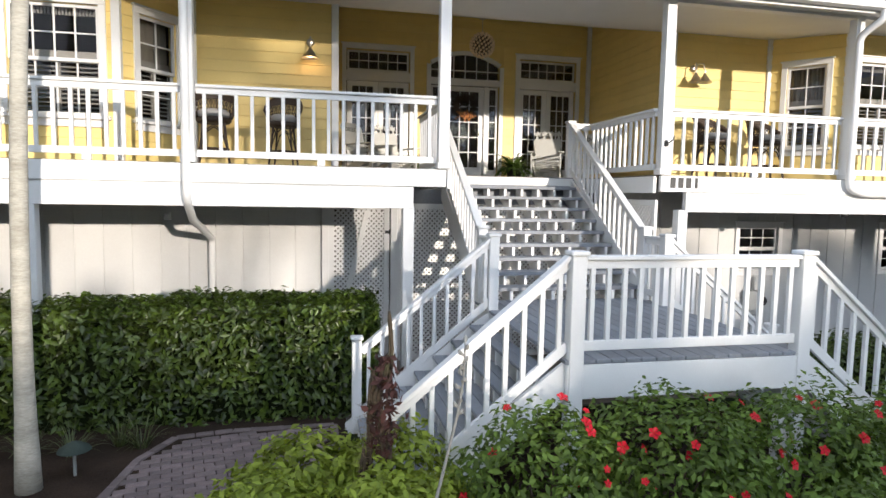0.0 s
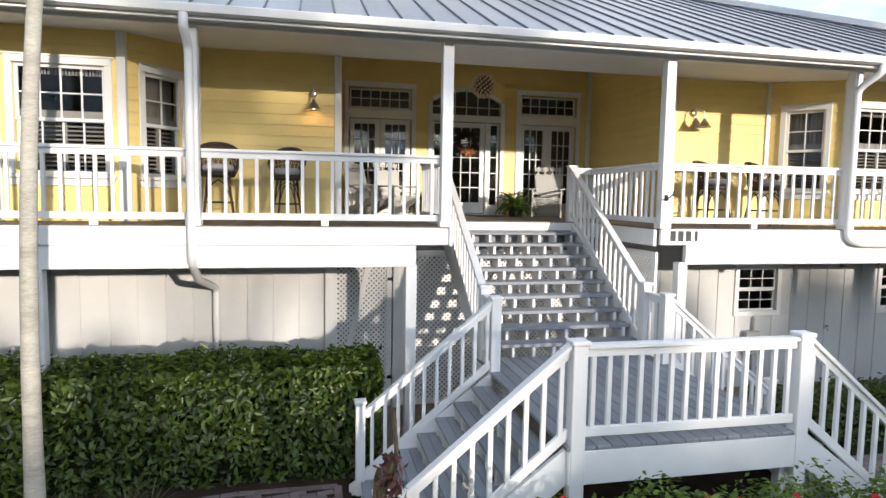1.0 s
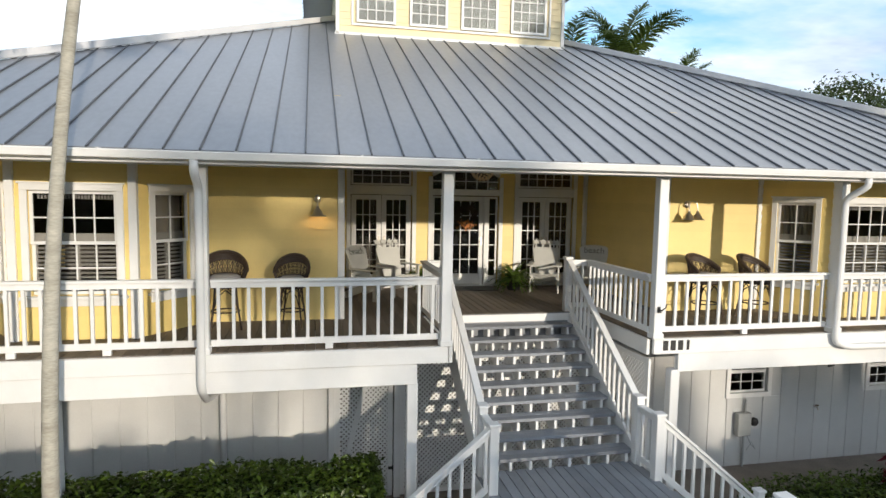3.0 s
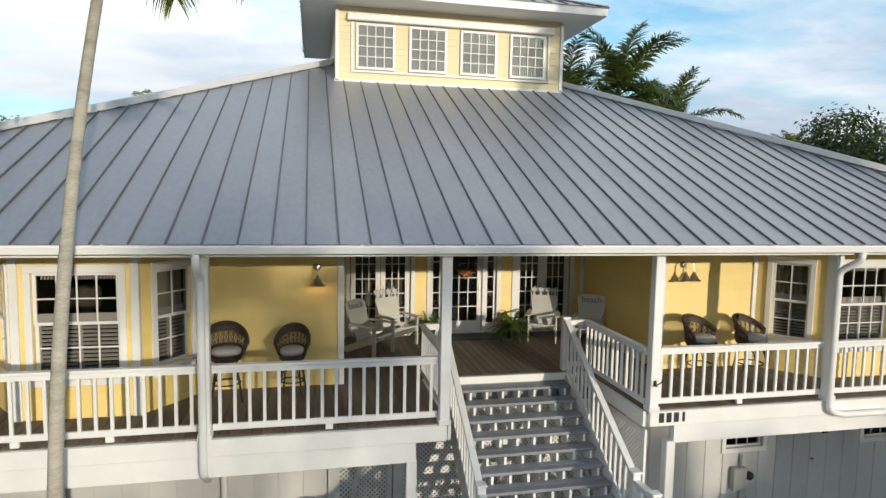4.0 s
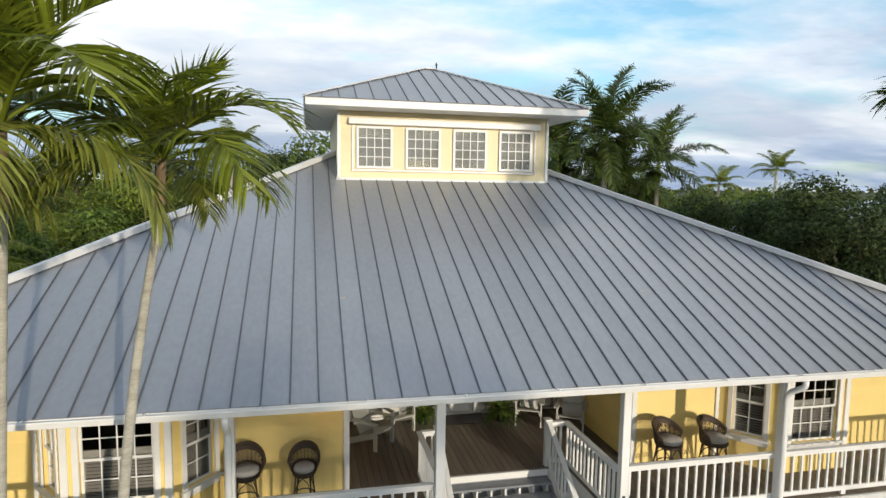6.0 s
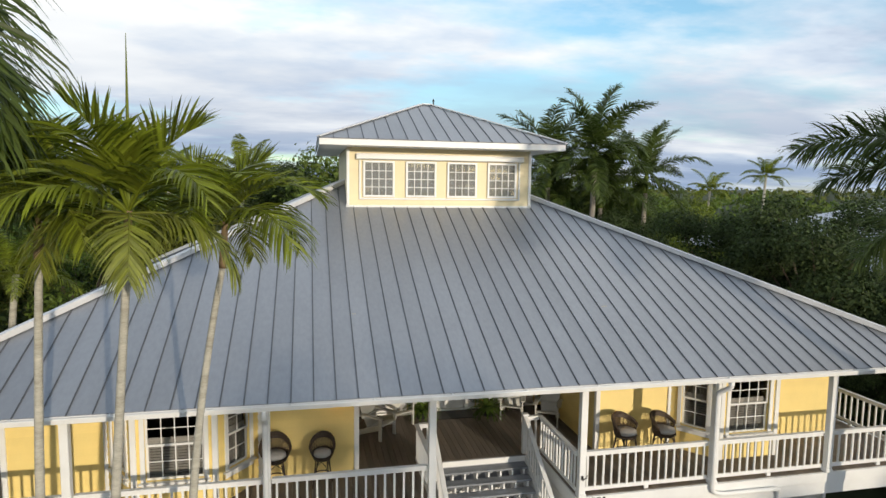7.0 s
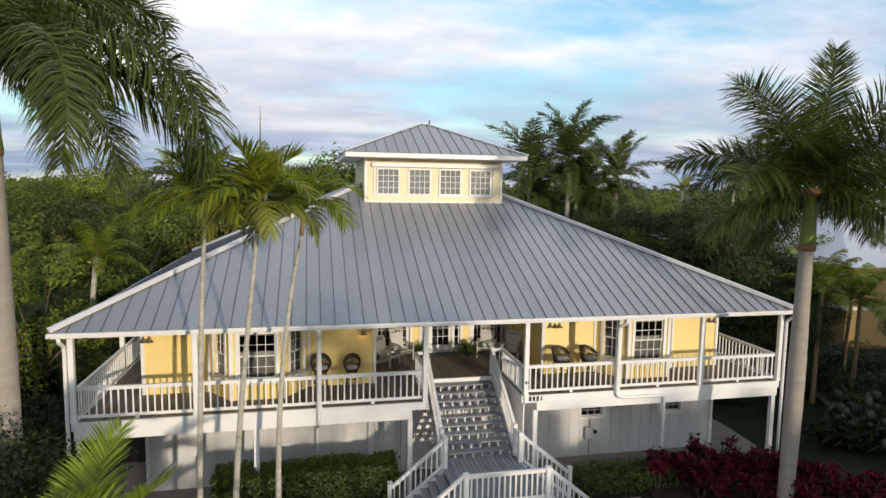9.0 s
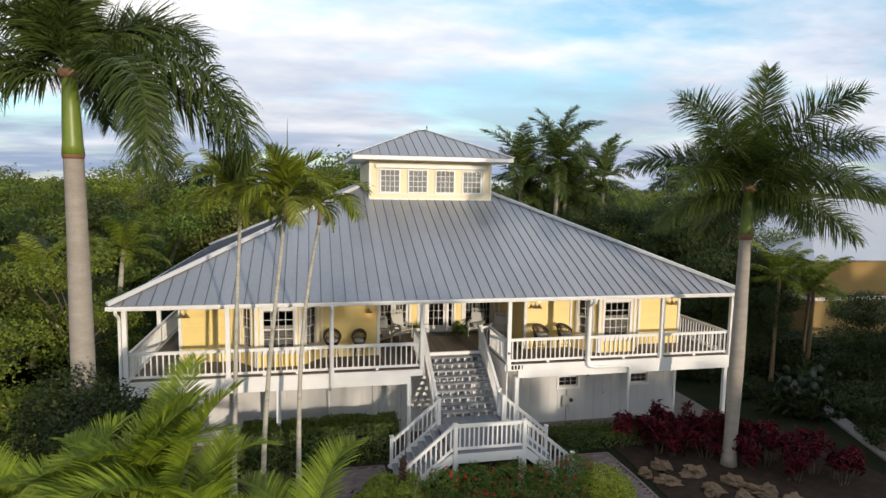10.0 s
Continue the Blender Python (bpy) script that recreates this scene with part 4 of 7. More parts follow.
for s in (-1, 1):
    for xa, xb in zip(POSTS[s], POSTS[s][1:]):
        p, q = (s * (xa + 0.08), 0, FLOOR), (s * (xb - 0.08), 0, FLOOR)
        railing(*((p, q) if s > 0 else (q, p)))
    for ya, yb in ((0.0, 4.33), (4.47, 8.53), (8.67, 12.73)):
        railing((s * (EDGE[s] - 0.08), ya, FLOOR), (s * (EDGE[s] - 0.08), yb, FLOOR))
    railing((s * 1.54, 0.02, FLOOR), (s * 1.54, 2.12, FLOOR), group="stairwell railings", blocks=False, step=0.16)
    railing((s * 1.50, 2.12, FLOOR), (s * 1.20, 2.12, FLOOR), group="stairwell railings", blocks=False, step=0.15)


# ---- stairs ----
def newel(x, y, z0, z1, w=0.12):
    p = thing("newel_post", "white square stair newel post with a flat cap", "newel post", "stair newels", pose(x, y, z0))
    g = Geo()
    g.box((0, 0, (z1 - z0) / 2 - 0.02), (w, w, z1 - z0 - 0.04), 0.006)
    part("shaft", g, WHITE, p)
    g = Geo()
    g.box((0, 0, z1 - z0 - 0.022), (w + 0.035, w + 0.035, 0.04), 0.01)
    part("cap", g, WHITE, p)


SX = 1.16
N_RISE = 10
RISE = (FLOOR - LAND) / N_RISE
RUN = 0.275
TOP_Y = 2.05


def carriage(steps, run, rise, tread, depth):
    """A notched board below the treads, in its own y-z plane. steps: the back edge and top of each tread, from the top down."""
    slope, low = rise / run, steps[-1][1] - rise
    ring = []
    for y, z in steps:
        ring += [(y - 0.012, z - tread), (y - run - 0.012, z - tread)]
    ya, za = steps[0][0] - 0.012, steps[0][1] - depth
    ring += [(ring[-1][0], low), (ya - (za - low) / slope, low), (ya, za)]
    k, w = len(ring), 0.019
    g = Geo()
    return g.add([(dx, y, z) for dx in (-w, w) for y, z in ring], [tuple(range(k)), tuple(range(2 * k - 1, k - 1, -1))] + [(i, i + k, (i + 1) % k + k, (i + 1) % k) for i in range(k)])


def main_stair():
    st = thing("main_stair", "open grey-painted porch stair with white stringers", "stairs")
    for k in range(1, N_RISE):
        z = FLOOR - RISE * k
        y = TOP_Y - RUN * (k - 0.5)
        for j in (0, 1):
            g = Geo()
            g.box((0, y + (j - 0.5) * 0.142, z - 0.025), (2 * SX - 0.06, 0.136, 0.05), 0.006)
            part("tread", g, GREYDECK, st)
    steps = [(TOP_Y - RUN * (k - 1), FLOOR - RISE * k) for k in range(1, N_RISE)]
    saw = carriage(steps, RUN, RISE, 0.05, 0.20).mesh("carriage", WHITE)
    for j in range(8):
        part("carriage", saw, None, st, m=pose(-1.02 + 0.292 * j, 0, 0))
    y1 = TOP_Y - RUN * (N_RISE - 1)
    for s in (-1, 1):
        g = Geo()
        x = s * SX
        pts = [(TOP_Y + 0.02, FLOOR - 0.02), (y1 - 0.18, LAND + 0.1), (y1 - 0.18, LAND), (y1 + 0.28, LAND), (TOP_Y + 0.02, FLOOR - 0.40)]
        k = len(pts)
        vs = [(x + dx, y, z) for dx in (-0.022, 0.022) for y, z in pts]
        g.add(vs, [tuple(range(k)), tuple(range(2 * k - 1, k - 1, -1))] + [(i, i + k, (i + 1) % k + k, (i + 1) % k) for i in range(k)])
        part("stringer", g, WHITE, st)
    return y1


FOOT_Y = main_stair()
for s in (-1, 1):
    newel(s * SX, TOP_Y + 0.12, FLOOR - 0.2, FLOOR + 1.0)
    newel(s * SX, FOOT_Y - 0.05, LAND, LAND + 1.0)
    newel(s * SX, -1.0, LAND - 0.1, LAND + 0.93)
    railing((s * SX, TOP_Y + 0.06, FLOOR + 0.03), (s * SX, FOOT_Y, LAND + 0.03), height=0.93, group="stair railings", blocks=False, step=0.155, label="white sloping stair railing with square balusters")
    railing((s * SX, FOOT_Y - 0.1, LAND), (s * SX, -0.94, LAND), height=0.88, group="stair railings", blocks=False, step=0.16, label="short white landing railing")

LX, LY0, LY1 = 1.12, -3.30, -0.40


def landing():
    ob = thing("floor_landing", "grey-painted plank landing of the porch stair", "floor", kind="structure")
    w = 0.142
    n = int(2 * 1.22 / w)
    for k in range(n):
        g = Geo()
        g.box((0, (LY0 + LY1) / 2 - 0.02, LAND - 0.018), (w - 0.008, LY1 - LY0 + 0.06, 0.036), 0.005)
        part("plank", g, GREYDECK, ob, m=pose(-1.22 + w * (k + 0.5), 0, 0))
    g = Geo()
    g.box((0, LY0 - 0.03, LAND - 0.19), (2 * LX + 0.16, 0.05, 0.30), 0.005)
    for s in (-1, 1):
        g.box((s * 1.2, -0.7, LAND - 0.17), (0.05, 0.6, 0.26), 0.005)
    g.box((0, LY1, LAND - 0.17), (2.4, 0.05, 0.26), 0.005)
    part("fascia", g, WHITE, ob)
    for x, y in ((-1.05, -3.2), (1.05, -3.2), (-1.05, -0.5), (1.05, -0.5)):
        g = Geo()
        g.box((x, y, (LAND - 0.2) / 2), (0.1, 0.1, LAND - 0.2), 0.004)
        part("support_post", g, WHITE, ob)
    for s in (-1, 1):
        newel(s * LX, LY0, 0.35, LAND + 0.93, 0.13)
    railing((-LX + 0.07, LY0, LAND), (LX - 0.07, LY0, LAND), height=0.89, group="stair railings", blocks=False, step=0.155, label="white landing railing with square balusters")


landing()


def side_stair(s):
    n = 8
    rise, run = LAND / n, 0.222
    st = thing("side_stair", "grey plank side stair with white stringers and railings", "stairs", "side stairs")
    y0, y1 = LY0 + 0.02, -1.0
    for k in range(1, n):
        z = LAND - rise * k
        x = 1.22 + run * (k - 0.5)
        for j in (0, 1):
            g = Geo()
            g.box((s * (x + (j - 0.5) * 0.124), (y0 + y1) / 2, z - 0.02), (0.120, y1 - y0 - 0.04, 0.04), 0.006)
            part("tread", g, GREYDECK, st)
    # carriages run out along x, turned from the main stair's own plane
    steps = [(-(1.22 + run * (k - 1)), LAND - rise * k) for k in range(1, n)]
    saw = carriage(steps, run, rise, 0.04, 0.17).mesh("carriage", WHITE)
    turn = Matrix(((0, -s, 0, 0), (1, 0, 0, 0), (0, 0, 1, 0), (0, 0, 0, 1)))
    for j in range(7):
        part("carriage", saw, None, st, m=pose(0, y0 + 0.12 + (y1 - y0 - 0.24) * j / 6, 0) @ turn)
    xe = 1.22 + run * (n - 1)
    for y in (y0, y1):
        g = Geo()
        pts = [(1.18, LAND - 0.01), (xe + 0.15, 0.12), (xe + 0.15, 0.0), (xe - 0.2, 0.0), (1.18, LAND - 0.34)]
        k = len(pts)
        g.add([(s * x, y + dy, z) for dy in (-0.022, 0.022) for x, z in pts], [tuple(range(k)), tuple(range(2 * k - 1, k - 1, -1))] + [(i, i + k, (i + 1) % k + k, (i + 1) % k) for i in range(k)])
        part("stringer", g, WHITE, st)
        newel(s * (xe + 0.02), y - 0.0, 0.0, 1.16, 0.11)
        a, b = (s * (LX + 0.06), y, LAND), (s * (xe - 0.04), y, 0.14)
        railing(*((a, b) if s > 0 else (b, a)), height=0.90, group="stair railings", blocks=False, step=0.16, label="white sloping side-stair railing")


side_stair(-1)
side_stair(1)


# ---- lower storey ----
def lower_wall(sgn):
    x0, x1 = (1.66, 9.78) if sgn > 0 else (-9.97, -3.1)
    m = frame_on(x0, WING_Y, 0)
    L = x1 - x0
    ops = []
    if sgn > 0:
        ops = [(4.50 - x0, 5.33 - x0, 1.50, 2.32), (7.73 - x0, 8.50 - x0, 1.50, 2.32)]
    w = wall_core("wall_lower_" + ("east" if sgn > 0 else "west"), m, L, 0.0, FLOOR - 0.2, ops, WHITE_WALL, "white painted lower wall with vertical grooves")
    bw = 0.40
    u = 0.0
    while u < L - 0.02:
        ww = min(bw, L - u)
        segs = [(0.02, FLOOR - 0.2)]
        for a, b, c, d in ops:
            if a < u + ww - 0.05 and b > u + 0.05:
                segs = [(0.02, c - 0.1), (d + 0.1, FLOOR - 0.2)]
        for a, b in segs:
            g = Geo()
            g.box((ww / 2, -0.008, (a + b) / 2), (ww - 0.012, 0.016, b - a), 0.003)
            part("panel", g, WHITE_WALL, w, m=pose(u, 0, 0))
        u += bw
    for a, b, c, d in ops:
        win = thing("window", "small dark lower-storey window with white bars", "window", "lower windows", m)
        g = Geo()
        casing(g, a, b, c, d, bottom=True)
        part("window_frame", g, WHITE, win)
        g = Geo()
        q = sash(g, a, b, (c + d) / 2, d, 3, 2, 0.03, 0.035, 0.016)
        up = part("upper_sash", g, WHITE, win)
        pane(up, *q, 0.03)
        g = Geo()
        q = sash(g, a, b, c, (c + d) / 2, 3, 2, 0.05, 0.035, 0.016)
        lo = part("lower_sash", g, WHITE, win)
        pane(lo, *q, 0.05)
    g = Geo()
    xs = x1 if sgn > 0 else x0
    g.box((xs - sgn * 0.07, 9.4, 1.48), (0.14, 14.6, 2.96), 0)
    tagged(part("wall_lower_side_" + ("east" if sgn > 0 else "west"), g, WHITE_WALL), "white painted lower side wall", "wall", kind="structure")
    g = Geo()
    for x in (x0, x1):
        g.box((x, WING_Y - 0.03, 1.48), (0.11, 0.09, 2.96), 0.005)
    tagged(part("trim", g, WHITE), "white lower corner boards", "trim", kind="structure")


lower_wall(-1)
lower_wall(1)


def dark_screen():
    w = tagged(new("wall_screen_west"), "dark brown screen wall under the side deck", "wall", kind="structure")
    for k in range(8):
        g = Geo()
        g.box((-11.42 + 0.17 * k, 4.2, 1.46), (0.16, 0.05, 2.88), 0.006)
        part("board", g, SCREEN, w)


dark_screen()
g = Geo()
g.box((-0.1, 16.6, 1.48), (19.6, 0.14, 2.96), 0)
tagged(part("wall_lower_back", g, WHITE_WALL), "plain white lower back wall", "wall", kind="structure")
# added wall, coloured dark so the lattice holes read as shade
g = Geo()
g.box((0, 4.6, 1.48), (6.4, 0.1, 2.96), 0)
tagged(part("wall_lower_inside", g, DARKROOM), "added dark wall that stands for the shade behind the lattice", "wall", kind="structure")


def lattice(name, m, w, h, label, pitch=0.058, slat=0.033):
    """A framed diagonal lattice panel in its own x-z plane."""
    p = thing(name, label, "lattice screen", "lattice screens", m)
    g = Geo()
    f = 0.09
    for x in (f / 2, w - f / 2):
        g.box((x, 0, h / 2), (f, 0.045, h), 0.004)
    for z in (f / 2, h - f / 2):
        g.box((w / 2, 0, z), (w - 2 * f, 0.045, f), 0.004)
    part("lattice_frame", g, WHITE, p)
    g = Geo()
    a, b, c, e = f, w - f, f, h - f
    for sg, v in ((1, -0.005), (-1, 0.005)):
        k = -(e - c) if sg > 0 else 0
        hi = (b - a) if sg > 0 else (b - a) + (e - c)
        while k < hi:
            # line x = a + k + sg * (z - c)
            pts = []
            for z in (c, e):
                pts.append((a + k + sg * (z - c), z))
            (xa, za), (xb, zb) = pts
            ta, tb = 0.0, 1.0
            dx = xb - xa
            for lim, s in ((a, 1), (b, -1)):
                if s * (xa - lim) < 0:
                    ta = max(ta, (lim - xa) / dx)
                if s * (xb - lim) < 0:
                    tb = min(tb, (lim - xa) / dx)
            if tb - ta > 0.01:
                g.beam((xa + dx * ta, v, za + (zb - za) * ta), (xa + dx * tb, v, za + (zb - za) * tb), 0.008, slat, 0)
            k += pitch * 1.414
    part("slats", g, WHITE, p, "diagonal white lattice slats", kind="stuff")
    return p


gate = lattice("lattice_gate", frame_on(-3.05, 1.9, 0) @ pose(0, 0, 0.05), 0.98, 2.6, "white lattice gate with a diagonal brace beside the wall")
g = Geo()
g.beam((0.10, -0.030, 0.30), (0.62, -0.030, 2.5), 0.02, 0.085, 0.003)
part("brace", g, WHITE, gate)
for z in (0.5, 2.15):
    g = Geo()
    g.box((0.95, -0.028, z), (0.09, 0.012, 0.05), 0.003)
    g.tube([(0.985, -0.034, z - 0.05), (0.985, -0.034, z + 0.05)], 0.010, 6)
    part("hinge", g, BLACK, gate, "dark metal strap hinge")
g = Geo()
g.box((-2.0, 1.88, 1.38), (0.11, 0.10, 2.7), 0.005)
tagged(part("trim", g, WHITE), "white gate post beside the lattice", "trim", kind="structure")
lattice("lattice_screen", frame_on(-1.95, 1.9, 0) @ pose(0, 0, 0.05), 1.95, 2.62, "white diagonal lattice screen behind the stair")
lattice("lattice_screen", frame_on(0.0, 1.9, 0) @ pose(0, 0, 0.05), 1.6, 2.62, "white diagonal lattice screen behind the stair")
lattice("lattice_screen", frame_on(1.62, 0.05, 90) @ pose(0, 0, 0.3), 1.85, 2.5, "white diagonal lattice screen beside the stair")


# ---- planting ----
def leaf_cloud(points, normals, size, aspect, rng, droop=0.2, fold=0.25, jitter=0.35):
    """Many small folded leaves, one at each point, facing roughly along the normals. Returns a Geo."""
    n = len(points)
    P = np.asarray(points)
    N = np.asarray(normals) + rng.normal(0, jitter, (n, 3))
    N /= np.linalg.norm(N, axis=1)[:, None] + 1e-9
    T = np.cross(N, rng.normal(0, 1, (n, 3)))
    T /= np.linalg.norm(T, axis=1)[:, None] + 1e-9
    S = np.cross(N, T)
    L = size * rng.uniform(0.65, 1.3, n)[:, None]
    W = L * aspect
    base, tip = P - T * L * 0.5, P + T * L * 0.5 - N * L * droop
    mid = P + N * L * fold * 0.3
    v = np.stack([base, mid + S * W * 0.5 - N * L * 0.05, tip, mid - S * W * 0.5 - N * L * 0.05], 1).reshape(-1, 3)
    g = Geo()
    g.v = v
    i = np.arange(n)[:, None] * 4
    g.f = np.concatenate([i + np.array([[0, 1, 2]]), i + np.array([[0, 2, 3]])], 0)
    return g


def fast_mesh(g, name, material):
    v, f = np.asarray(g.v, dtype=np.float32), np.asarray(g.f, dtype=np.int32)
    me = bpy.data.meshes.new(name)
    me.vertices.add(len(v))
    me.vertices.foreach_set("co", v.ravel())
    k = f.shape[1]
    me.loops.add(f.size)
    me.loops.foreach_set("vertex_index", f.ravel())
    me.polygons.add(len(f))
    me.polygons.foreach_set("loop_start", np.arange(0, f.size, k, dtype=np.int32))
    me.materials.append(material)
    me.update(calc_edges=True)
    me.validate()
    return me


def sphere_dirs(n, rng):
    d = rng.normal(0, 1, (n, 3))
    return d / np.linalg.norm(d, axis=1)[:, None]


def box_hedge(name, x0, x1, y0, y1, z1, n, size, material, label, seed, rough=0.06, aspect=0.45):
    """A clipped hedge: leaves over the faces of a box with an uneven skin."""
    rng = np.random.default_rng(seed)
    w, d = x1 - x0, y1 - y0
    areas = np.array([w * z1, w * z1, d * z1, d * z1, w * d * 1.2])
    pick = rng.choice(5, n, p=areas / areas.sum())
    a, b = rng.uniform(0, 1, n), rng.uniform(0, 1, n)
    P = np.zeros((n, 3))
    N = np.zeros((n, 3))
    for k, (nx, ny, nz) in enumerate(((0, -1, 0), (0, 1, 0), (-1, 0, 0), (1, 0, 0), (0, 0, 1))):
        s = pick == k
        if nz:
            P[s] = np.stack([x0 + w * a[s], y0 + d * b[s], np.full(s.sum(), z1)], 1)
        elif ny:
            P[s] = np.stack([x0 + w * a[s], np.full(s.sum(), y0 if ny < 0 else y1), z1 * b[s]], 1)
        else:
            P[s] = np.stack([np.full(s.sum(), x0 if nx < 0 else x1), y0 + d * a[s], z1 * b[s]], 1)
        N[s] = (nx, ny, nz + 0.25)
    lump = np.array([noise.noise((p[0] * 1.7, p[1] * 1.7, p[2] * 1.7 + seed)) + 0.6 * noise.noise((p[0] * 5, p[1] * 5, p[2] * 5)) for p in P])
    P += N * (lump[:, None] * rough * 1.6) + N * rng.uniform(-0.22, 0.03, (n, 1))
    edge = np.clip((z1 * 0.25 - P[:, 2]) / (z1 * 0.25), 0, 1)
    P[:, 1] += np.where(N[:, 1] < 0, 0.1 * edge, 0)
    P[:, 2] = np.maximum(P[:, 2], 0.02)
    keep = rng.random(n) > 0.5 * (1 - np.clip(P[:, 2] / (0.7 * z1), 0, 1))
    P, N = P[keep], N[keep]
    h = thing(name, label, "hedge")
    part("leaves", fast_mesh(leaf_cloud(P, N, size, aspect, rng), "leaves", material), None, h, kind="stuff")
    g = Geo()
    for k in range(int(w / 0.45)):
        x = x0 + 0.25 + k * 0.45
        for j in range(3):
            q = (x + rng.uniform(-0.2, 0.2), (y0 + y1) / 2 + rng.uniform(-0.2, 0.2), z1 * 0.85)
            g.tube([(x, (y0 + y1) / 2, 0.0), ((x + q[0]) / 2, (y0 + y1) / 2, z1 * 0.4), q], [0.02, 0.014, 0.006], 5, False)
    part("stem", g, BARK, h, kind="stuff")
    # a dark shell: the shade inside the hedge is put into its colour
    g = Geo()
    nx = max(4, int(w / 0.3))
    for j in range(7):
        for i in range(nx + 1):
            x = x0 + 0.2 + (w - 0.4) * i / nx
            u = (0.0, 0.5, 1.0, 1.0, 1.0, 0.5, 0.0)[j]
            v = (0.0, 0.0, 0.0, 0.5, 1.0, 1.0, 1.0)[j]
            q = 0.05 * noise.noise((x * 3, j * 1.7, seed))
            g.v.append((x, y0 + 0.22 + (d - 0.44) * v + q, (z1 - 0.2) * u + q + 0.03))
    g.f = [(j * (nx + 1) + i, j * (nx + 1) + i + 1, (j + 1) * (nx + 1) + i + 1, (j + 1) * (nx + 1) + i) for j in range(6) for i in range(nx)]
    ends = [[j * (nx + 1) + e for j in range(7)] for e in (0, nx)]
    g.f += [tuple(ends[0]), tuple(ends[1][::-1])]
    part("inner_shade", g, HEDGE_CORE, h)
    return h


def shrub(name, blobs, n, size, material, label, seed, category="shrub", aspect=0.5, flowers=0, flower_size=0.1):
    """A loose shrub of several leafy lobes: (x, y, z, rx, ry, rz)."""
    rng = np.random.default_rng(seed)
    vol = np.array([b[3] * b[4] + b[4] * b[5] + b[3] * b[5] for b in blobs])
    pick = rng.choice(len(blobs), n, p=vol / vol.sum())
    D = sphere_dirs(n, rng)
    B = np.array(blobs)[pick]
    rad = rng.uniform(0.72, 1.08, n)[:, None] ** 0.7
    lump = np.array([noise.noise((p[0] * 2.5 + q[0], p[1] * 2.5 + q[1], p[2] * 2.5 + seed)) for p, q in zip(D, B)])[:, None]
    P = B[:, :3] + D * B[:, 3:] * rad * (1 + 0.3 * lump)
    keep = P[:, 2] > 0.03
    P, D = P[keep], D[keep]
    h = thing(name, label, category)
    N = D + np.array([0, 0, 0.5])
    part("leaves", fast_mesh(leaf_cloud(P, N, size, aspect, rng, jitter=0.5), "leaves", material), None, h, kind="stuff")
    g = Geo()
    for b in blobs:
        for j in range(5):
            q = Vector(b[:3]) + Vector(rng.normal(0, 0.35, 3)) * min(b[3:])
            g.tube([(b[0] + rng.uniform(-0.1, 0.1), b[1] + rng.uniform(-0.1, 0.1), 0.0), (b[0], b[1], b[2] * 0.5), q], [0.016, 0.012, 0.005], 5, False)
    part("stem", g, BARK, h, kind="stuff")
    me = None
    for k in range(flowers):
        i = rng.integers(0, len(P))
        tries = 0
        while (D[i][1] > 0.15 or D[i][2] < 0.0) and tries < 60:
            i = rng.integers(0, len(P))
            tries += 1
        if me is None:
            me = blossom_mesh(flower_size)
        d = Vector(D[i]) + Vector((0, -0.6, 0.1))
        rot = d.to_track_quat("Z", "Y").to_matrix().to_4x4()
        part("blossom", me, None, h, "red hibiscus blossom" if k == 0 else "", m=Matrix.Translation(Vector(P[i]) + d.normalized() * 0.13) @ rot @ Matrix.Scale(rng.uniform(0.6, 1.15), 4))
    return h


def blossom_mesh(r):
    g = Geo()
    for k in range(5):
        a = k * math.tau / 5
        for da, db in ((-0.55, 0.0), (0.0, 0.55)):
            g.add([(0, 0, 0), (r * 0.75 * math.cos(a + da), r * 0.75 * math.sin(a + da), r * 0.35), (r * math.cos(a), r * math.sin(a), r * 0.25), (r * 0.75 * math.cos(a + db), r * 0.75 * math.sin(a + db), r * 0.35)][:3] if da else
                  [(0, 0, 0), (r * math.cos(a), r * math.sin(a), r * 0.25), (r * 0.75 * math.cos(a + db), r * 0.75 * math.sin(a + db), r * 0.35)], [(0, 1, 2)])
    g.tube([(0, 0, 0), (0, 0, r * 0.9)], [r * 0.05, r * 0.03], 5)
    return g.mesh("blossom", PETAL)


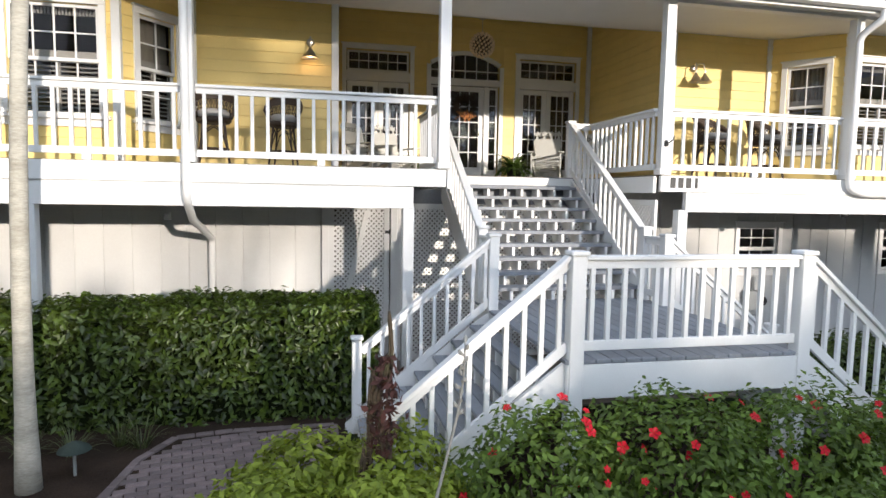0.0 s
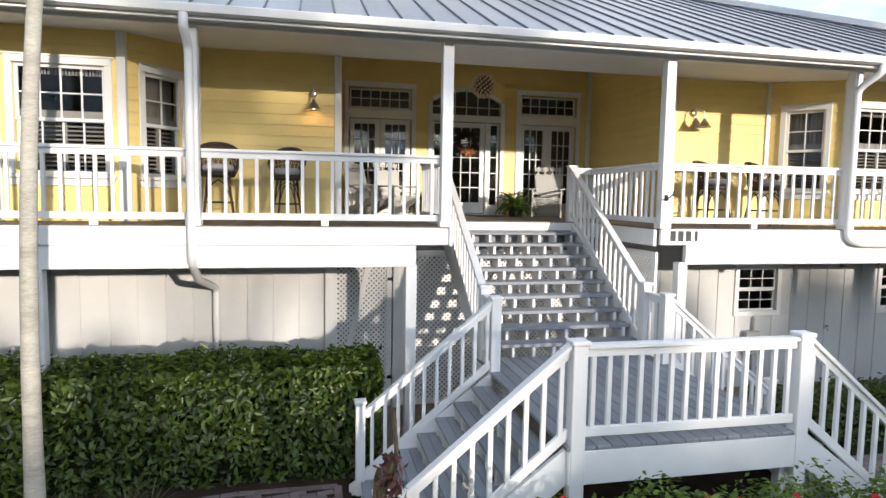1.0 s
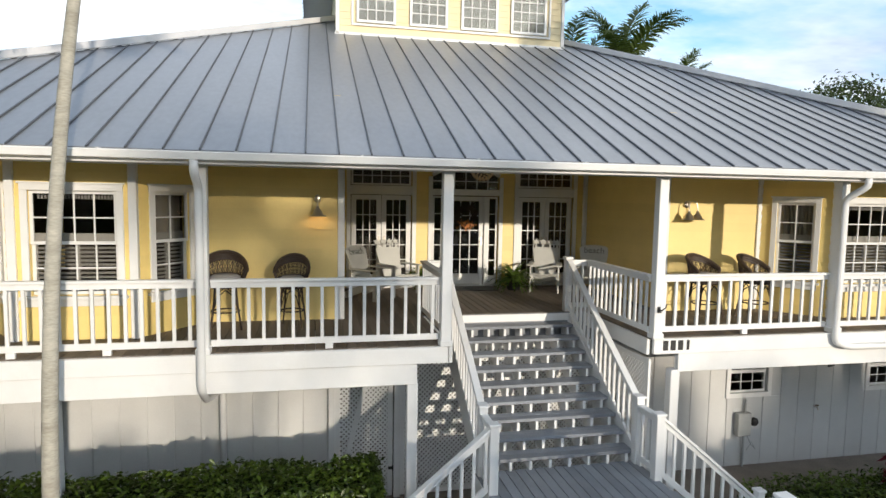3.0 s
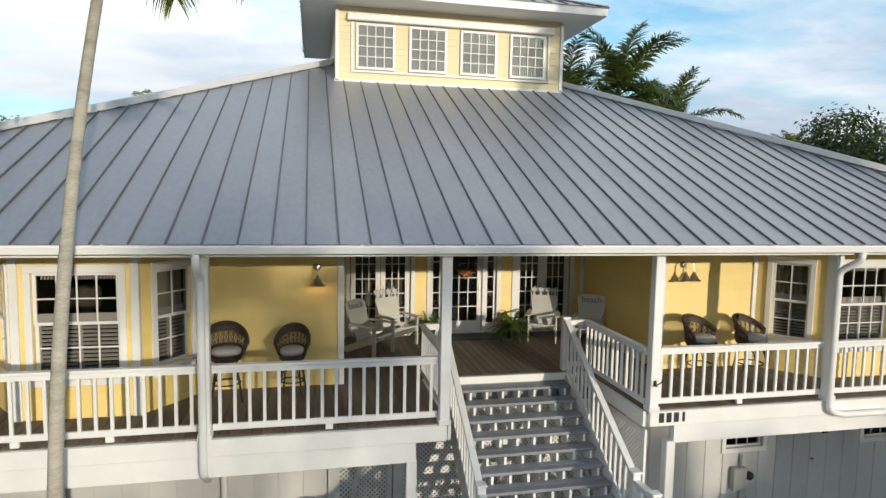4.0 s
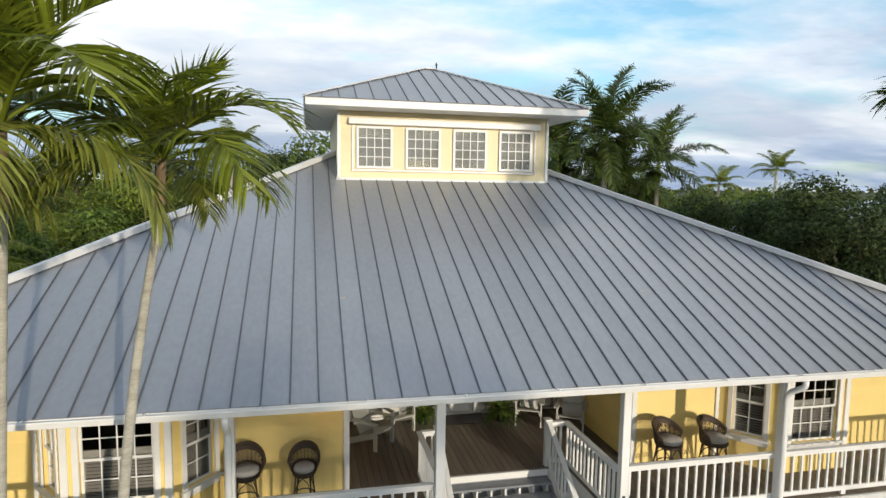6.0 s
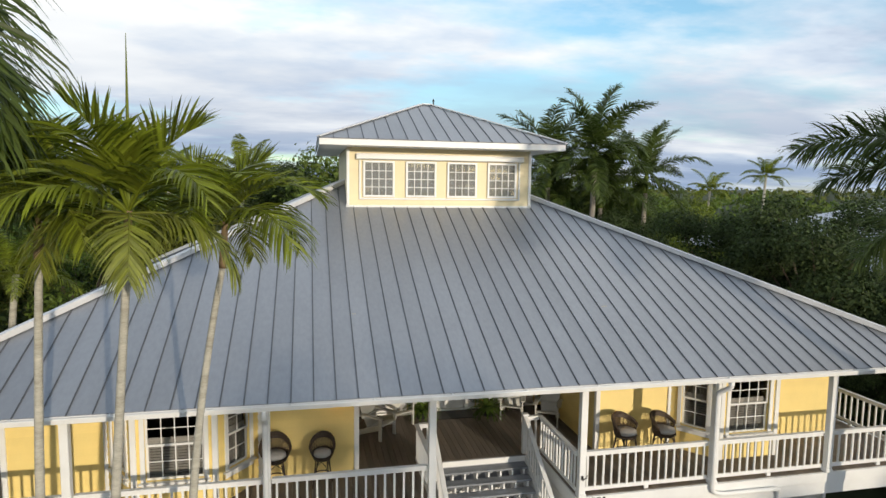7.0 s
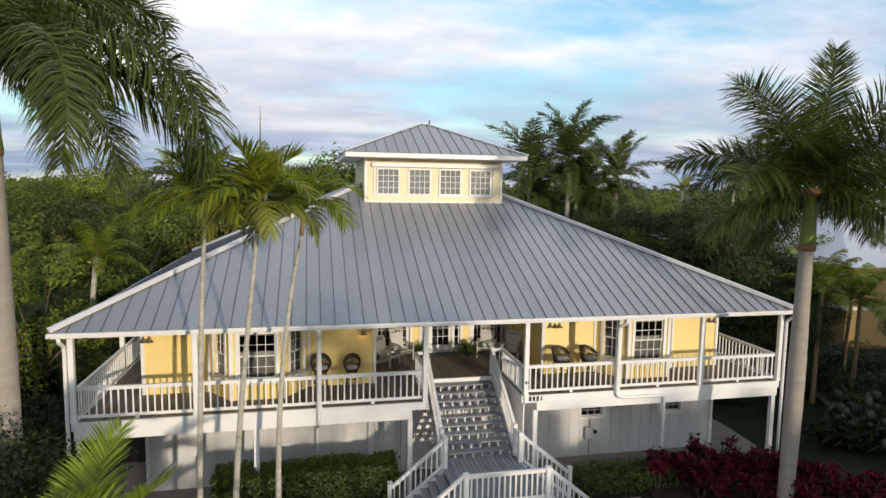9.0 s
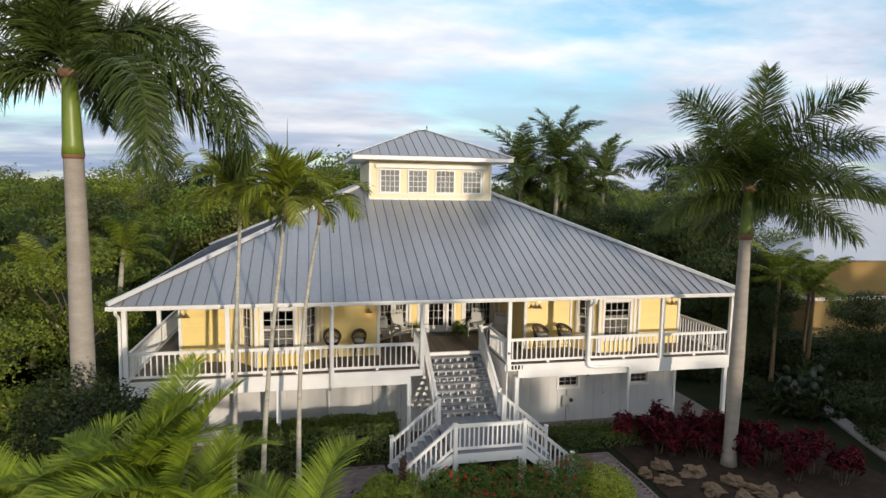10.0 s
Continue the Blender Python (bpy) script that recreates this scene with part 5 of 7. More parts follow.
def frond_mesh(length, leaflet, pairs, rise, bend, material, seed, vee=0.3, plume=0.3, width=0.032, stem=0.12, hang=0.5, sweep=0.32):
    """One pinnate frond from the origin towards +x. rise: angle at the base; bend: how far it arches over; hang: droop of its leaflets."""
    rng = np.random.default_rng(seed)
    n = 16
    pts = [Vector((0, 0, 0))]
    sway = rng.uniform(-0.25, 0.25)
    for k in range(n):
        t = (k + 0.5) / n
        a = radians(rise - bend * t ** 1.35)
        pts.append(pts[-1] + Vector((math.cos(a), sway * t * math.cos(a), math.sin(a))) * (length / n))
    g = Geo()
    g.tube(pts, [0.030 * (1 - 0.88 * k / n) * (length / 2.6) ** 0.5 for k in range(n + 1)], 5, False)
    V, tri = [tuple(p) for p in g.v], []
    for f in g.f:
        tri += [(f[0], f[1], f[2]), (f[0], f[2], f[3])] if len(f) == 4 else [tuple(f[:3])]
    for k in range(pairs):
        t = stem + (1 - stem) * (k + 0.5) / pairs
        i = min(int(t * n), n - 1)
        p = pts[i].lerp(pts[i + 1], t * n - i)
        d = (pts[i + 1] - pts[i]).normalized()
        side = d.cross(Vector((0, 0, 1)))
        side = (side if side.length > 0.05 else Vector((0, -1, 0))).normalized()
        up = side.cross(d).normalized()
        env = leaflet * (0.5 + 0.6 * math.sin(math.pi * min(1, 0.2 + 0.75 * t)) ** 0.8) * (1.0 if t < 0.88 else 0.75)
        for s in (-1, 1):
            ln = env * rng.uniform(0.82, 1.12)
            w = (side * s + d * (sweep + 0.9 * t ** 2.5) + up * (vee + plume * rng.uniform(-1.0, 1.0))).normalized()
            q1 = p + w * ln * 0.42 + Vector((0, 0, -hang * ln * 0.06))
            w2 = (w + Vector((0, 0, -hang * 0.8))).normalized()
            q2 = q1 + w2 * ln * 0.33
            w3 = (w2 + Vector((0, 0, -hang * 0.9))).normalized()
            q3 = q2 + w3 * ln * 0.28
            e = (d + up * rng.uniform(-0.5, 0.5)) * width
            b = len(V)
            V += [tuple(p - e * 0.35), tuple(p + e * 0.35), tuple(q1 - e * 0.6), tuple(q1 + e * 0.6), tuple(q2 - e * 0.42), tuple(q2 + e * 0.42), tuple(q3)]
            tri += [(b, b + 1, b + 3), (b, b + 3, b + 2), (b + 2, b + 3, b + 5), (b + 2, b + 5, b + 4), (b + 4, b + 5, b + 6)]
    g = Geo()
    g.v, g.f = V, tri
    return fast_mesh(g, "frond", material)


FRONDS = {}


def fronds(kind):
    """The fronds of one kind of palm, from the upright youngest to the lowest oldest."""
    if kind not in FRONDS:
        if kind == "royal":
            FRONDS[kind] = [frond_mesh(ln, 0.92, 235, ri, be, ROYAL_LEAF, s, 0.12, pl, 0.029, 0.08, hg, 0.45) for s, ri, be, hg, pl, ln in ((1, 88, 10, 0.1, 1.2, 4.0), (2, 66, 52, 0.2, 1.4, 3.7), (3, 48, 60, 0.3, 1.4, 3.7), (4, 38, 62, 0.4, 1.3, 3.8), (5, 26, 58, 0.5, 1.2, 3.8), (6, 13, 52, 0.55, 1.1, 3.6), (7, -4, 46, 0.6, 0.9, 3.2))]
        elif kind == "thin":
            FRONDS[kind] = [frond_mesh(ln, 0.72, 44, ri, be, m, s, ve, 0.2, 0.037, 0.16, hg + 0.08, 0.72) for s, ri, be, hg, ln, m, ve in ((4, 76, 46, 0.1, 1.35, PALM_LEAF, 0.5), (5, 60, 76, 0.2, 1.6, PALM_LEAF, 0.4), (6, 48, 94, 0.3, 1.75, PALM_LEAF, 0.3), (14, 44, 98, 0.34, 1.9, PALM_LEAF, 0.2), (15, 30, 100, 0.45, 1.9, PALM_LEAF, 0.1), (16, 14, 92, 0.6, 1.8, DRY_LEAF, 0.0))]
        elif kind == "hanging":
            FRONDS[kind] = [frond_mesh(ln, 0.95, 300, ri, be, ROYAL_LEAF, s, 0.1, pl, 0.031, 0.08, hg, 0.40) for s, ri, be, hg, pl, ln in ((31, 86, 30, 0.25, 1.2, 3.6), (32, 60, 92, 0.4, 1.2, 4.0), (33, 42, 118, 0.6, 1.1, 4.3), (34, 26, 132, 0.7, 1.0, 4.7), (35, 4, 112, 0.7, 0.9, 4.5))]
        elif kind == "far":
            FRONDS[kind] = [frond_mesh(ln, 0.72, 90, ri, be, ROYAL_LEAF, s, 0.2, 0.5, 0.050, 0.1, hg * 0.7, 0.6) for s, ri, be, hg, ln in ((21, 80, 44, 0.4, 3.6), (22, 66, 62, 0.5, 3.8), (23, 50, 74, 0.6, 3.8), (24, 28, 76, 0.7, 3.7), (25, 2, 60, 0.8, 3.4), (26, -32, 38, 0.8, 3.0))]
        elif kind == "coco":
            FRONDS[kind] = [frond_mesh(3.4, 0.75, 46, ri, be, PALM_LEAF, s, 0.1, 0.15, 0.05, 0.16, 0.7) for s, ri, be in ((8, 75, 60), (9, 45, 80), (10, 15, 75))]
        elif kind == "areca":
            FRONDS[kind] = [frond_mesh(2.7, 0.66, 62, ri, be, ARECA_LEAF, s, 0.5, 0.08, 0.034, 0.16, 0.2, 0.6) for s, ri, be in ((11, 80, 55), (12, 66, 75), (13, 50, 80))]
    return FRONDS[kind]


def palm(name, base, top, r0, r1, kind, count, label, seed, bark, shaft=0.0, shaft_r=0.0, scale=1.0, bulge=0.0, spear=1.5, group="", lean=1.0, first=0, sheath=None):
    rng = np.random.default_rng(seed)
    base, top = Vector(base), Vector(top)
    p = thing(name, label, "palm tree", group, Matrix.Translation(base))
    rel = top - base
    body = rel * (1 - shaft / rel.length) if shaft else rel
    g = Geo()
    n = 22
    pts, rad = [], []
    for k in range(n + 1):
        t = k / n
        bend = Vector((0.12 * math.sin(t * 2.6 + seed), 0.08 * math.sin(t * 2.1 + seed * 2), 0)) * t * (1 - t) * min(1.0, r0 * 4 + 0.4)
        pts.append(Vector((body.x * t ** lean, body.y * t ** lean, body.z * t)) + bend)
        rad.append((r0 + (r1 - r0) * t + bulge * math.sin(math.pi * min(1, t * 1.05)) ** 2) * (1.0 + 0.015 * (k % 2)) + (0.35 * r0 * max(0, 1 - t * 9)))
    g.tube(pts, rad, 12)
    part("trunk", g, bark, p, smooth=True)
    if shaft:
        g = Geo()
        g.tube([body, body + (rel - body) * 0.12, body + (rel - body) * 0.55, rel], [r1 * 1.12, shaft_r * 1.15, shaft_r, shaft_r * 0.8], 12)
        part("crownshaft", g, sheath or SHAFT, p, "smooth green crownshaft" if sheath is None else "brown fibrous crownshaft", smooth=True)
    if shaft and kind in ("royal", "hanging"):
        for z in (0.0, 0.97):
            g = Geo()
            c = body + (rel - body) * z
            g.tube([c - Vector((0, 0, 0.10)), c, c + Vector((0, 0, 0.12))], [shaft_r * 1.02 + 0.03, shaft_r * 1.08 + 0.035, shaft_r * 1.0 + 0.02], 12)
            part("leaf_scar", g, SCAR, p, "rust-brown ring of old leaf bases", smooth=True)
    ms = fronds(kind)
    for k in range(count):
        t = (k + 0.5) / count
        yaw = first + k * 137.5 + rng.uniform(-14, 14)
        if kind == "royal" and t > 0.5 and math.cos(radians(yaw + 90)) > 0.6:
            yaw += 70
        if kind == "hanging" and t > 0.4 and math.cos(radians(yaw + 90)) > 0.45:
            yaw += 95
        me = ms[min(len(ms) - 1, max(0, int((t ** 0.75 if kind == "royal" else t) * len(ms) + rng.uniform(-0.4, 0.4))))]
        z = rel + Vector((0, 0, (0.35 - t) * 0.22 * (shaft_r * 3 + 0.3)))
        part("frond", me, None, p, m=Matrix.Translation(z) @ Euler((rng.uniform(-0.15, 0.15), rng.uniform(-0.12, 0.12), radians(yaw)), "XYZ").to_matrix().to_4x4() @ Matrix.Scale(scale * rng.uniform(0.88, 1.1), 4))
    if spear:
        g = Geo()
        g.tube([rel, rel + Vector((0.03, 0.0, 0.5 * spear)), rel + Vector((0.04, 0.02, spear))], [0.03, 0.022, 0.004], 5)
        part("spear_leaf", g, PALM_LEAF, p)
    return p



def draw_palms():
    slim = "slender ringed palm with bright green arching fronds"
    kw = dict(group="slender palms", sheath=SHEATH)
    palm("palm_tree", (-5.85, -2.0, 0.0), (-5.15, -2.1, 9.1), 0.085, 0.045, "thin", 13, slim, 3, THIN_BARK, 0.7, 0.052, lean=2.6, first=10, spear=0.9, scale=0.92, **kw)
    palm("palm_tree", (-6.9, -2.4, 0.0), (-6.1, -3.4, 9.3), 0.085, 0.047, "thin", 13, slim, 5, THIN_BARK, 0.75, 0.055, lean=1.6, spear=2.1, scale=0.95, first=70, **kw)
    palm("palm_tree", (-7.75, -2.4, 0.0), (-7.4, -2.6, 9.2), 0.08, 0.047, "thin", 13, slim, 8, THIN_BARK, 0.6, 0.055, lean=1.5, first=150, spear=0.9, scale=0.92, **kw)
    palm("royal_palm", (-11.25, -3.7, 0.0), (-11.3, -3.75, 12.3), 0.265, 0.235, "hanging", 13, "tall royal palm with a smooth grey trunk and green crownshaft", 11, GREY_BARK, 2.05, 0.21, group="royal palms", bulge=0.035, first=-8, scale=1.2)
    palm("royal_palm", (8.9, -2.9, 0.0), (9.0, -2.9, 9.75), 0.215, 0.19, "royal", 18, "royal palm with a smooth grey trunk and green crownshaft", 13, GREY_BARK, 1.65, 0.19, group="royal palms", bulge=0.04, first=40, scale=1.08)


draw_palms()

box_hedge("hedge", -7.7, -2.5, -0.70, 0.40, 1.47, 24000, 0.105, HEDGE_LEAF, "dense clipped dark-green hedge before the lower wall", 21)
box_hedge("hedge", 3.3, 7.4, -0.95, 0.12, 0.72, 9000, 0.085, HEDGE_LEAF, "low clipped green hedge beside the stair", 22)

box_hedge("hedge", 7.5, 10.5, -0.7, 0.0, 0.62, 5000, 0.10, DARK_LEAF, "low dark-green hedge behind the red plants", 23, rough=0.1)

shrub("hibiscus_shrub", [(-1.7, -4.2, 0.66, 0.7, 0.6, 0.68), (-0.7, -4.2, 0.73, 0.8, 0.6, 0.70), (0.4, -4.2, 0.68, 0.9, 0.6, 0.70), (1.5, -4.2, 0.64, 0.7, 0.6, 0.64), (2.6, -4.0, 0.64, 0.6, 0.6, 0.76), (-1.2, -5.1, 0.5, 1.0, 0.6, 0.5), (0.2, -5.1, 0.5, 1.0, 0.5, 0.55), (1.7, -5.1, 0.45, 1.0, 0.5, 0.5)], 36000, 0.068, SHRUB_LEAF, "loose green hibiscus shrub with red blossoms", 31, flowers=120, flower_size=0.044)
shrub("lime_shrub", [(-3.35, -3.25, 0.42, 0.55, 0.5, 0.45), (-2.65, -3.4, 0.45, 0.5, 0.5, 0.5), (-3.6, -4.0, 0.4, 0.7, 0.5, 0.48), (-2.7, -4.2, 0.42, 0.7, 0.5, 0.5), (-3.3, -4.8, 0.35, 0.8, 0.5, 0.45)], 17000, 0.085, LIME_LEAF, "bright lime-green variegated ground shrub", 32)
shrub("round_shrub", [(3.25, -4.4, 0.55, 0.75, 0.7, 0.6), (3.5, -4.9, 0.5, 0.6, 0.55, 0.55)], 9500, 0.07, GOLD_LEAF, "rounded lime-green clipped shrub beside the path", 33)


def ti_plant(x, y, h, seed):
    rng = np.random.default_rng(seed)
    p = thing("ti_plant", "red-leaved ti plant on thin canes", "shrub", "red ti plants", pose(x, y, 0))
    g = Geo()
    tips = []
    for k in range(5):
        a = rng.uniform(0, math.tau)
        r = rng.uniform(0.1, 0.45)
        t = Vector((r * math.cos(a), r * math.sin(a), h * rng.uniform(0.6, 1.0)))
        g.tube([(t.x * 0.3, t.y * 0.3, 0), (t.x * 0.7, t.y * 0.7, t.z * 0.5), t], [0.014, 0.012, 0.01], 5, False)
        tips.append(t)
    part("cane", g, BARK, p, kind="stuff")
    P, N = [], []
    for t in tips:
        for k in range(34):
            a, e = rng.uniform(0, math.tau), rng.uniform(-0.4, 1.2)
            d = np.array([math.cos(a) * math.cos(e), math.sin(a) * math.cos(e), math.sin(e)])
            P.append(np.array(t) + d * rng.uniform(0.08, 0.24) - np.array([0, 0, rng.uniform(0, 0.3)]))
            N.append(d * 0.4 + np.array([0, 0, 0.8]))
    part("leaves", fast_mesh(leaf_cloud(P, N, 0.26, 0.26, rng, droop=0.3, jitter=0.6), "leaves", RED_LEAF), None, p, kind="stuff")


def red_bed():
    rng = random.Random(5)
    for x, y, h in ((5.9, -0.9, 0.9), (6.5, -0.8, 1.1), (7.1, -1.2, 0.95), (7.6, -0.6, 1.3), (8.1, -1.4, 1.0), (8.7, -1.0, 1.15), (9.3, -1.9, 1.05), (9.8, -2.4, 1.2), (10.1, -3.3, 1.15), (10.6, -2.6, 1.0), (10.8, -3.6, 1.2), (11.3, -4.1, 1.0), (7.3, -2.0, 0.8), (8.4, -2.3, 0.85), (9.4, -3.1, 0.9), (10.4, -4.4, 0.9), (11.8, -3.2, 1.0), (11.6, -5.0, 0.9), (8.9, -1.7, 1.2), (6.9, -1.7, 0.8), (12.3, -4.6, 0.9), (9.9, -1.5, 1.0)):
        ti_plant(x, y, h * 1.3, rng.randint(0, 9999))
        ti_plant(x + rng.uniform(-0.5, 0.5), y + rng.uniform(-0.1, 0.7), h * rng.uniform(0.9, 1.25), rng.randint(0, 9999))


red_bed()


def boulder(x, y, r, seed):
    g = Geo()
    n, m = 14, 9
    for j in range(m + 1):
        th = math.pi * j / m
        for i in range(n):
            a = math.tau * i / n
            d = Vector((math.sin(th) * math.cos(a), math.sin(th) * math.sin(a), math.cos(th)))
            k = 0.85 + 0.55 * noise.noise(d * 1.5 + Vector((seed * 3.1, 0, 0))) + 0.5 * noise.noise(d * 3.1 + Vector((0, seed, 0))) + 0.22 * noise.noise(d * 7.0 + Vector((seed, 0, 2)))
            g.v.append((d.x * r * k * 1.2, d.y * r * k * 0.85, d.z * r * k * 0.5 + r * 0.2))
    g.f = [(j * n + i, (j + 1) * n + i, (j + 1) * n + (i + 1) % n, j * n + (i + 1) % n) for j in range(m) for i in range(n)]
    tagged(part("boulder", g, ROCK, m=pose(x, y, 0.05, 0, 0, seed * 47)), "rough tan limestone garden boulder", "rock", "garden boulders")


for k, (x, y, r) in enumerate(((5.55, -3.1, 0.33), (6.35, -2.75, 0.42), (5.95, -3.75, 0.42), (7.15, -3.35, 0.48), (7.05, -4.55, 0.45), (8.1, -4.2, 0.45), (8.55, -5.0, 0.5), (9.1, -5.6, 0.4), (7.8, -5.1, 0.35))):
    boulder(x, y, r * 0.9, k + 1)


def tree(name, x, y, h, spread, n, material, label, seed, size=0.3, trunk=0.16, low=0.25, clumps_n=12, flat=0.15):
    """A broad tree: trunk, limbs and a crown of leaf clumps."""
    rng = np.random.default_rng(seed)
    t = thing(name, label, "tree", m=pose(x, y, 0))
    g = Geo()
    fork = Vector((rng.uniform(-0.2, 0.2), rng.uniform(-0.2, 0.2), h * 0.25))
    g.tube([(0, 0, 0), fork * 0.5, fork], [trunk * 1.3, trunk, trunk * 0.8], 8)
    clumps = []
    for k in range(clumps_n):
        a = k * 2.4 + rng.uniform(-0.4, 0.4)
        r = spread * rng.uniform(0.15, 0.8)
        c = Vector((r * math.cos(a), r * math.sin(a), h * rng.uniform(low, 0.9)))
        g.tube([fork, fork.lerp(c, 0.5) + Vector((0, 0, 0.06 * h)), c], [trunk * 0.5, trunk * 0.3, trunk * 0.1], 5, False)
        clumps.append((*c, spread * rng.uniform(0.25, 0.45), spread * rng.uniform(0.25, 0.45), h * rng.uniform(flat * 0.6, flat * 1.1)))
    part("trunk", g, BARK, t)
    B = np.array(clumps)
    pick = rng.integers(0, len(B), n)
    D = sphere_dirs(n, rng)
    lump = rng.uniform(0.35, 1.12, n)[:, None] ** 0.6
    P = B[pick][:, :3] + D * B[pick][:, 3:] * lump + rng.normal(0, 0.05 * spread, (n, 3)) * rng.random((n, 1))
    part("crown", fast_mesh(leaf_cloud(P, D + np.array([0, 0, 0.5]), size, 0.5, rng, jitter=0.6), "crown", material), None, t)
    return t


shade = tree("tree", -10.9, -4.7, 5.2, 2.1, 9000, DARK_LEAF, "dark low spreading tree at the porch corner", 45, 0.11, 0.09, low=0.55, clumps_n=16, flat=0.10)
oak = tree("tree", -23.5, 21, 8.2, 4.2, 7000, TREE_LEAF, "broad dense green tree beside the house", 41, 0.24)
oak2 = tree("tree", -20, 24, 8.6, 4.4, 7000, OLIVE_LEAF, "broad olive-green tree behind the house", 42, 0.28)
sunny = tree("tree", -24, 30, 9.0, 4.0, 8000, SUNNY_LEAF, "broad tree in the wood, sunlit yellow-green put into its leaves", 46, 0.22, clumps_n=18, flat=0.11)
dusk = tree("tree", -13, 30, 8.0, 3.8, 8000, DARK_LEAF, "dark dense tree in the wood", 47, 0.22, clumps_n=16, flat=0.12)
fine = tree("tree", 15.8, 8.8, 10.0, 3.6, 40000, FINE_LEAF, "tall fine-leaved tree beside the house", 43, 0.16, low=0.2, clumps_n=22, flat=0.11)


def near_trees():
    rng = np.random.default_rng(77)
    for src, x, y, s in ((sunny, -15.2, -1.5, 0.66), (sunny, -16, 9, 0.8), (sunny, -20, 4, 0.85), (oak2, -23, 11, 1.0), (oak, -15.5, 23, 0.95), (oak2, -11, 27, 0.95), (oak, -26, 18, 1.1), (sunny, -19, -4, 0.72), (oak, -30, 3, 1.0), (oak2, -27, -4, 0.9),
                         (fine, 15.5, 13.5, 0.95), (sunny, 17.3, 20, 0.86), (fine, 15.0, 22.5, 0.85), (oak, 14, 25, 0.8), (oak2, 9.5, 27, 0.75), (oak, 18, 28, 0.9), (oak2, 3, 30, 0.85), (oak, -4, 29, 0.9), (fine, 19.5, 1.5, 0.55), (fine, 22, -3.5, 0.6), (oak, 16.5, 9.0, 0.42), (oak, 27, 20, 0.9), (oak2, -8, 24, 0.8), (oak, 0.4, 31, 1.62), (fine, -3.5, 38, 1.22), (fine, -6.5, 40, 1.16), (oak, 24, 42, 1.3), (fine, 20.5, 34, 1.05), (fine, 17.0, 6.4, 0.55), (fine, 19.2, 8.4, 0.62), (oak, -30, 45, 1.35), (oak2, -38, 50, 1.4), (dusk, -17, 47, 1.42), (sunny, -24, 52, 1.3), (oak, -48, 44, 1.35)):
        copy_thing(src, pose(x, y, -0.05, 0, 0, rng.uniform(0, 360)) @ Matrix.Diagonal((s, s, s * rng.uniform(0.92, 1.08), 1)))
    # the stand of trees across the road, behind the camera, whose shade falls on the garden
    def stand(x, y, reach, src, wide=1.0):
        """A tree that stands on the way to the sun from the point x of the house front, as high as to shade it up to reach."""
        d = -y
        h = reach + d * SUN_WAY.z / -SUN_WAY.y
        k = h / 8.2
        copy_thing(src, pose(x + d * SUN_WAY.x / -SUN_WAY.y, y, -0.05, 0, 0, rng.uniform(0, 360)) @ Matrix.Diagonal((wide, wide, k, 1)))
    for row, y in enumerate((-40, -46)):
        for k in range(24):
            x = -30 + 3.4 * k + 1.7 * row
            u = min(1.0, max(0.0, (x + 1.2) / 3.4))
            reach = 0.74 + 1.9 * u * u * (3 - 2 * u) + (4.6 if x > 13.5 else 0.0) + rng.uniform(-0.1, 0.1)
            stand(x, y + rng.uniform(-1, 1), reach, oak if k % 2 else oak2, 0.62)
    stand(-5.8, -43, 2.1, oak, 0.30)
    stand(-7.5, -44, 1.7, oak2, 0.22)
    high = tree("tree", 10.5, -43, 14.3, 1.75, 620, TREE_LEAF, "tall high-crowned tree across the road", 44, 0.30, 0.2, low=0.80, clumps_n=11, flat=0.085)
    for x, a in ((12.9, 200),):
        copy_thing(high, pose(x, -43 + 0.3 * (x - 14), -0.05, 0, 0, a))
    for x, y, q in ((17.3, 12, 0.9), (18.6, 15, 0.85), (20.5, 18, 0.8)):
        copy_thing(fine, pose(x, y, -0.05, 0, 0, 50 * x) @ Matrix.Diagonal((q, q, q, 1)))


    tree("tree", 15.4, -3.0, 3.0, 1.9, 9000, DARK_LEAF, "low dark broad tree on the side lawn", 48, 0.12, 0.10, low=0.40, clumps_n=16, flat=0.12)
    # the wood beside and behind the house
    kinds = (oak, oak2, sunny, dusk)
    for j in range(11):
        for i in range(15):
            x, y = -64 + 7 * i + rng.uniform(-2.4, 2.4), -6 + 6.6 * j + rng.uniform(-2.4, 2.4)
            pick, s, turn = (0, 1, 2, 2, 3)[int(rng.integers(0, 5))], rng.uniform(0.78, 1.25), rng.uniform(0, 360)
            if (-18 < x < 19 and y < 27) or (x > 11 and y < 40) or math.hypot(x, y - 8) < 24:
                continue
            copy_thing(kinds[pick], pose(x, y, -0.05, 0, 0, turn) @ Matrix.Diagonal((s * 1.05, s * 1.05, s, 1)))


near_trees()


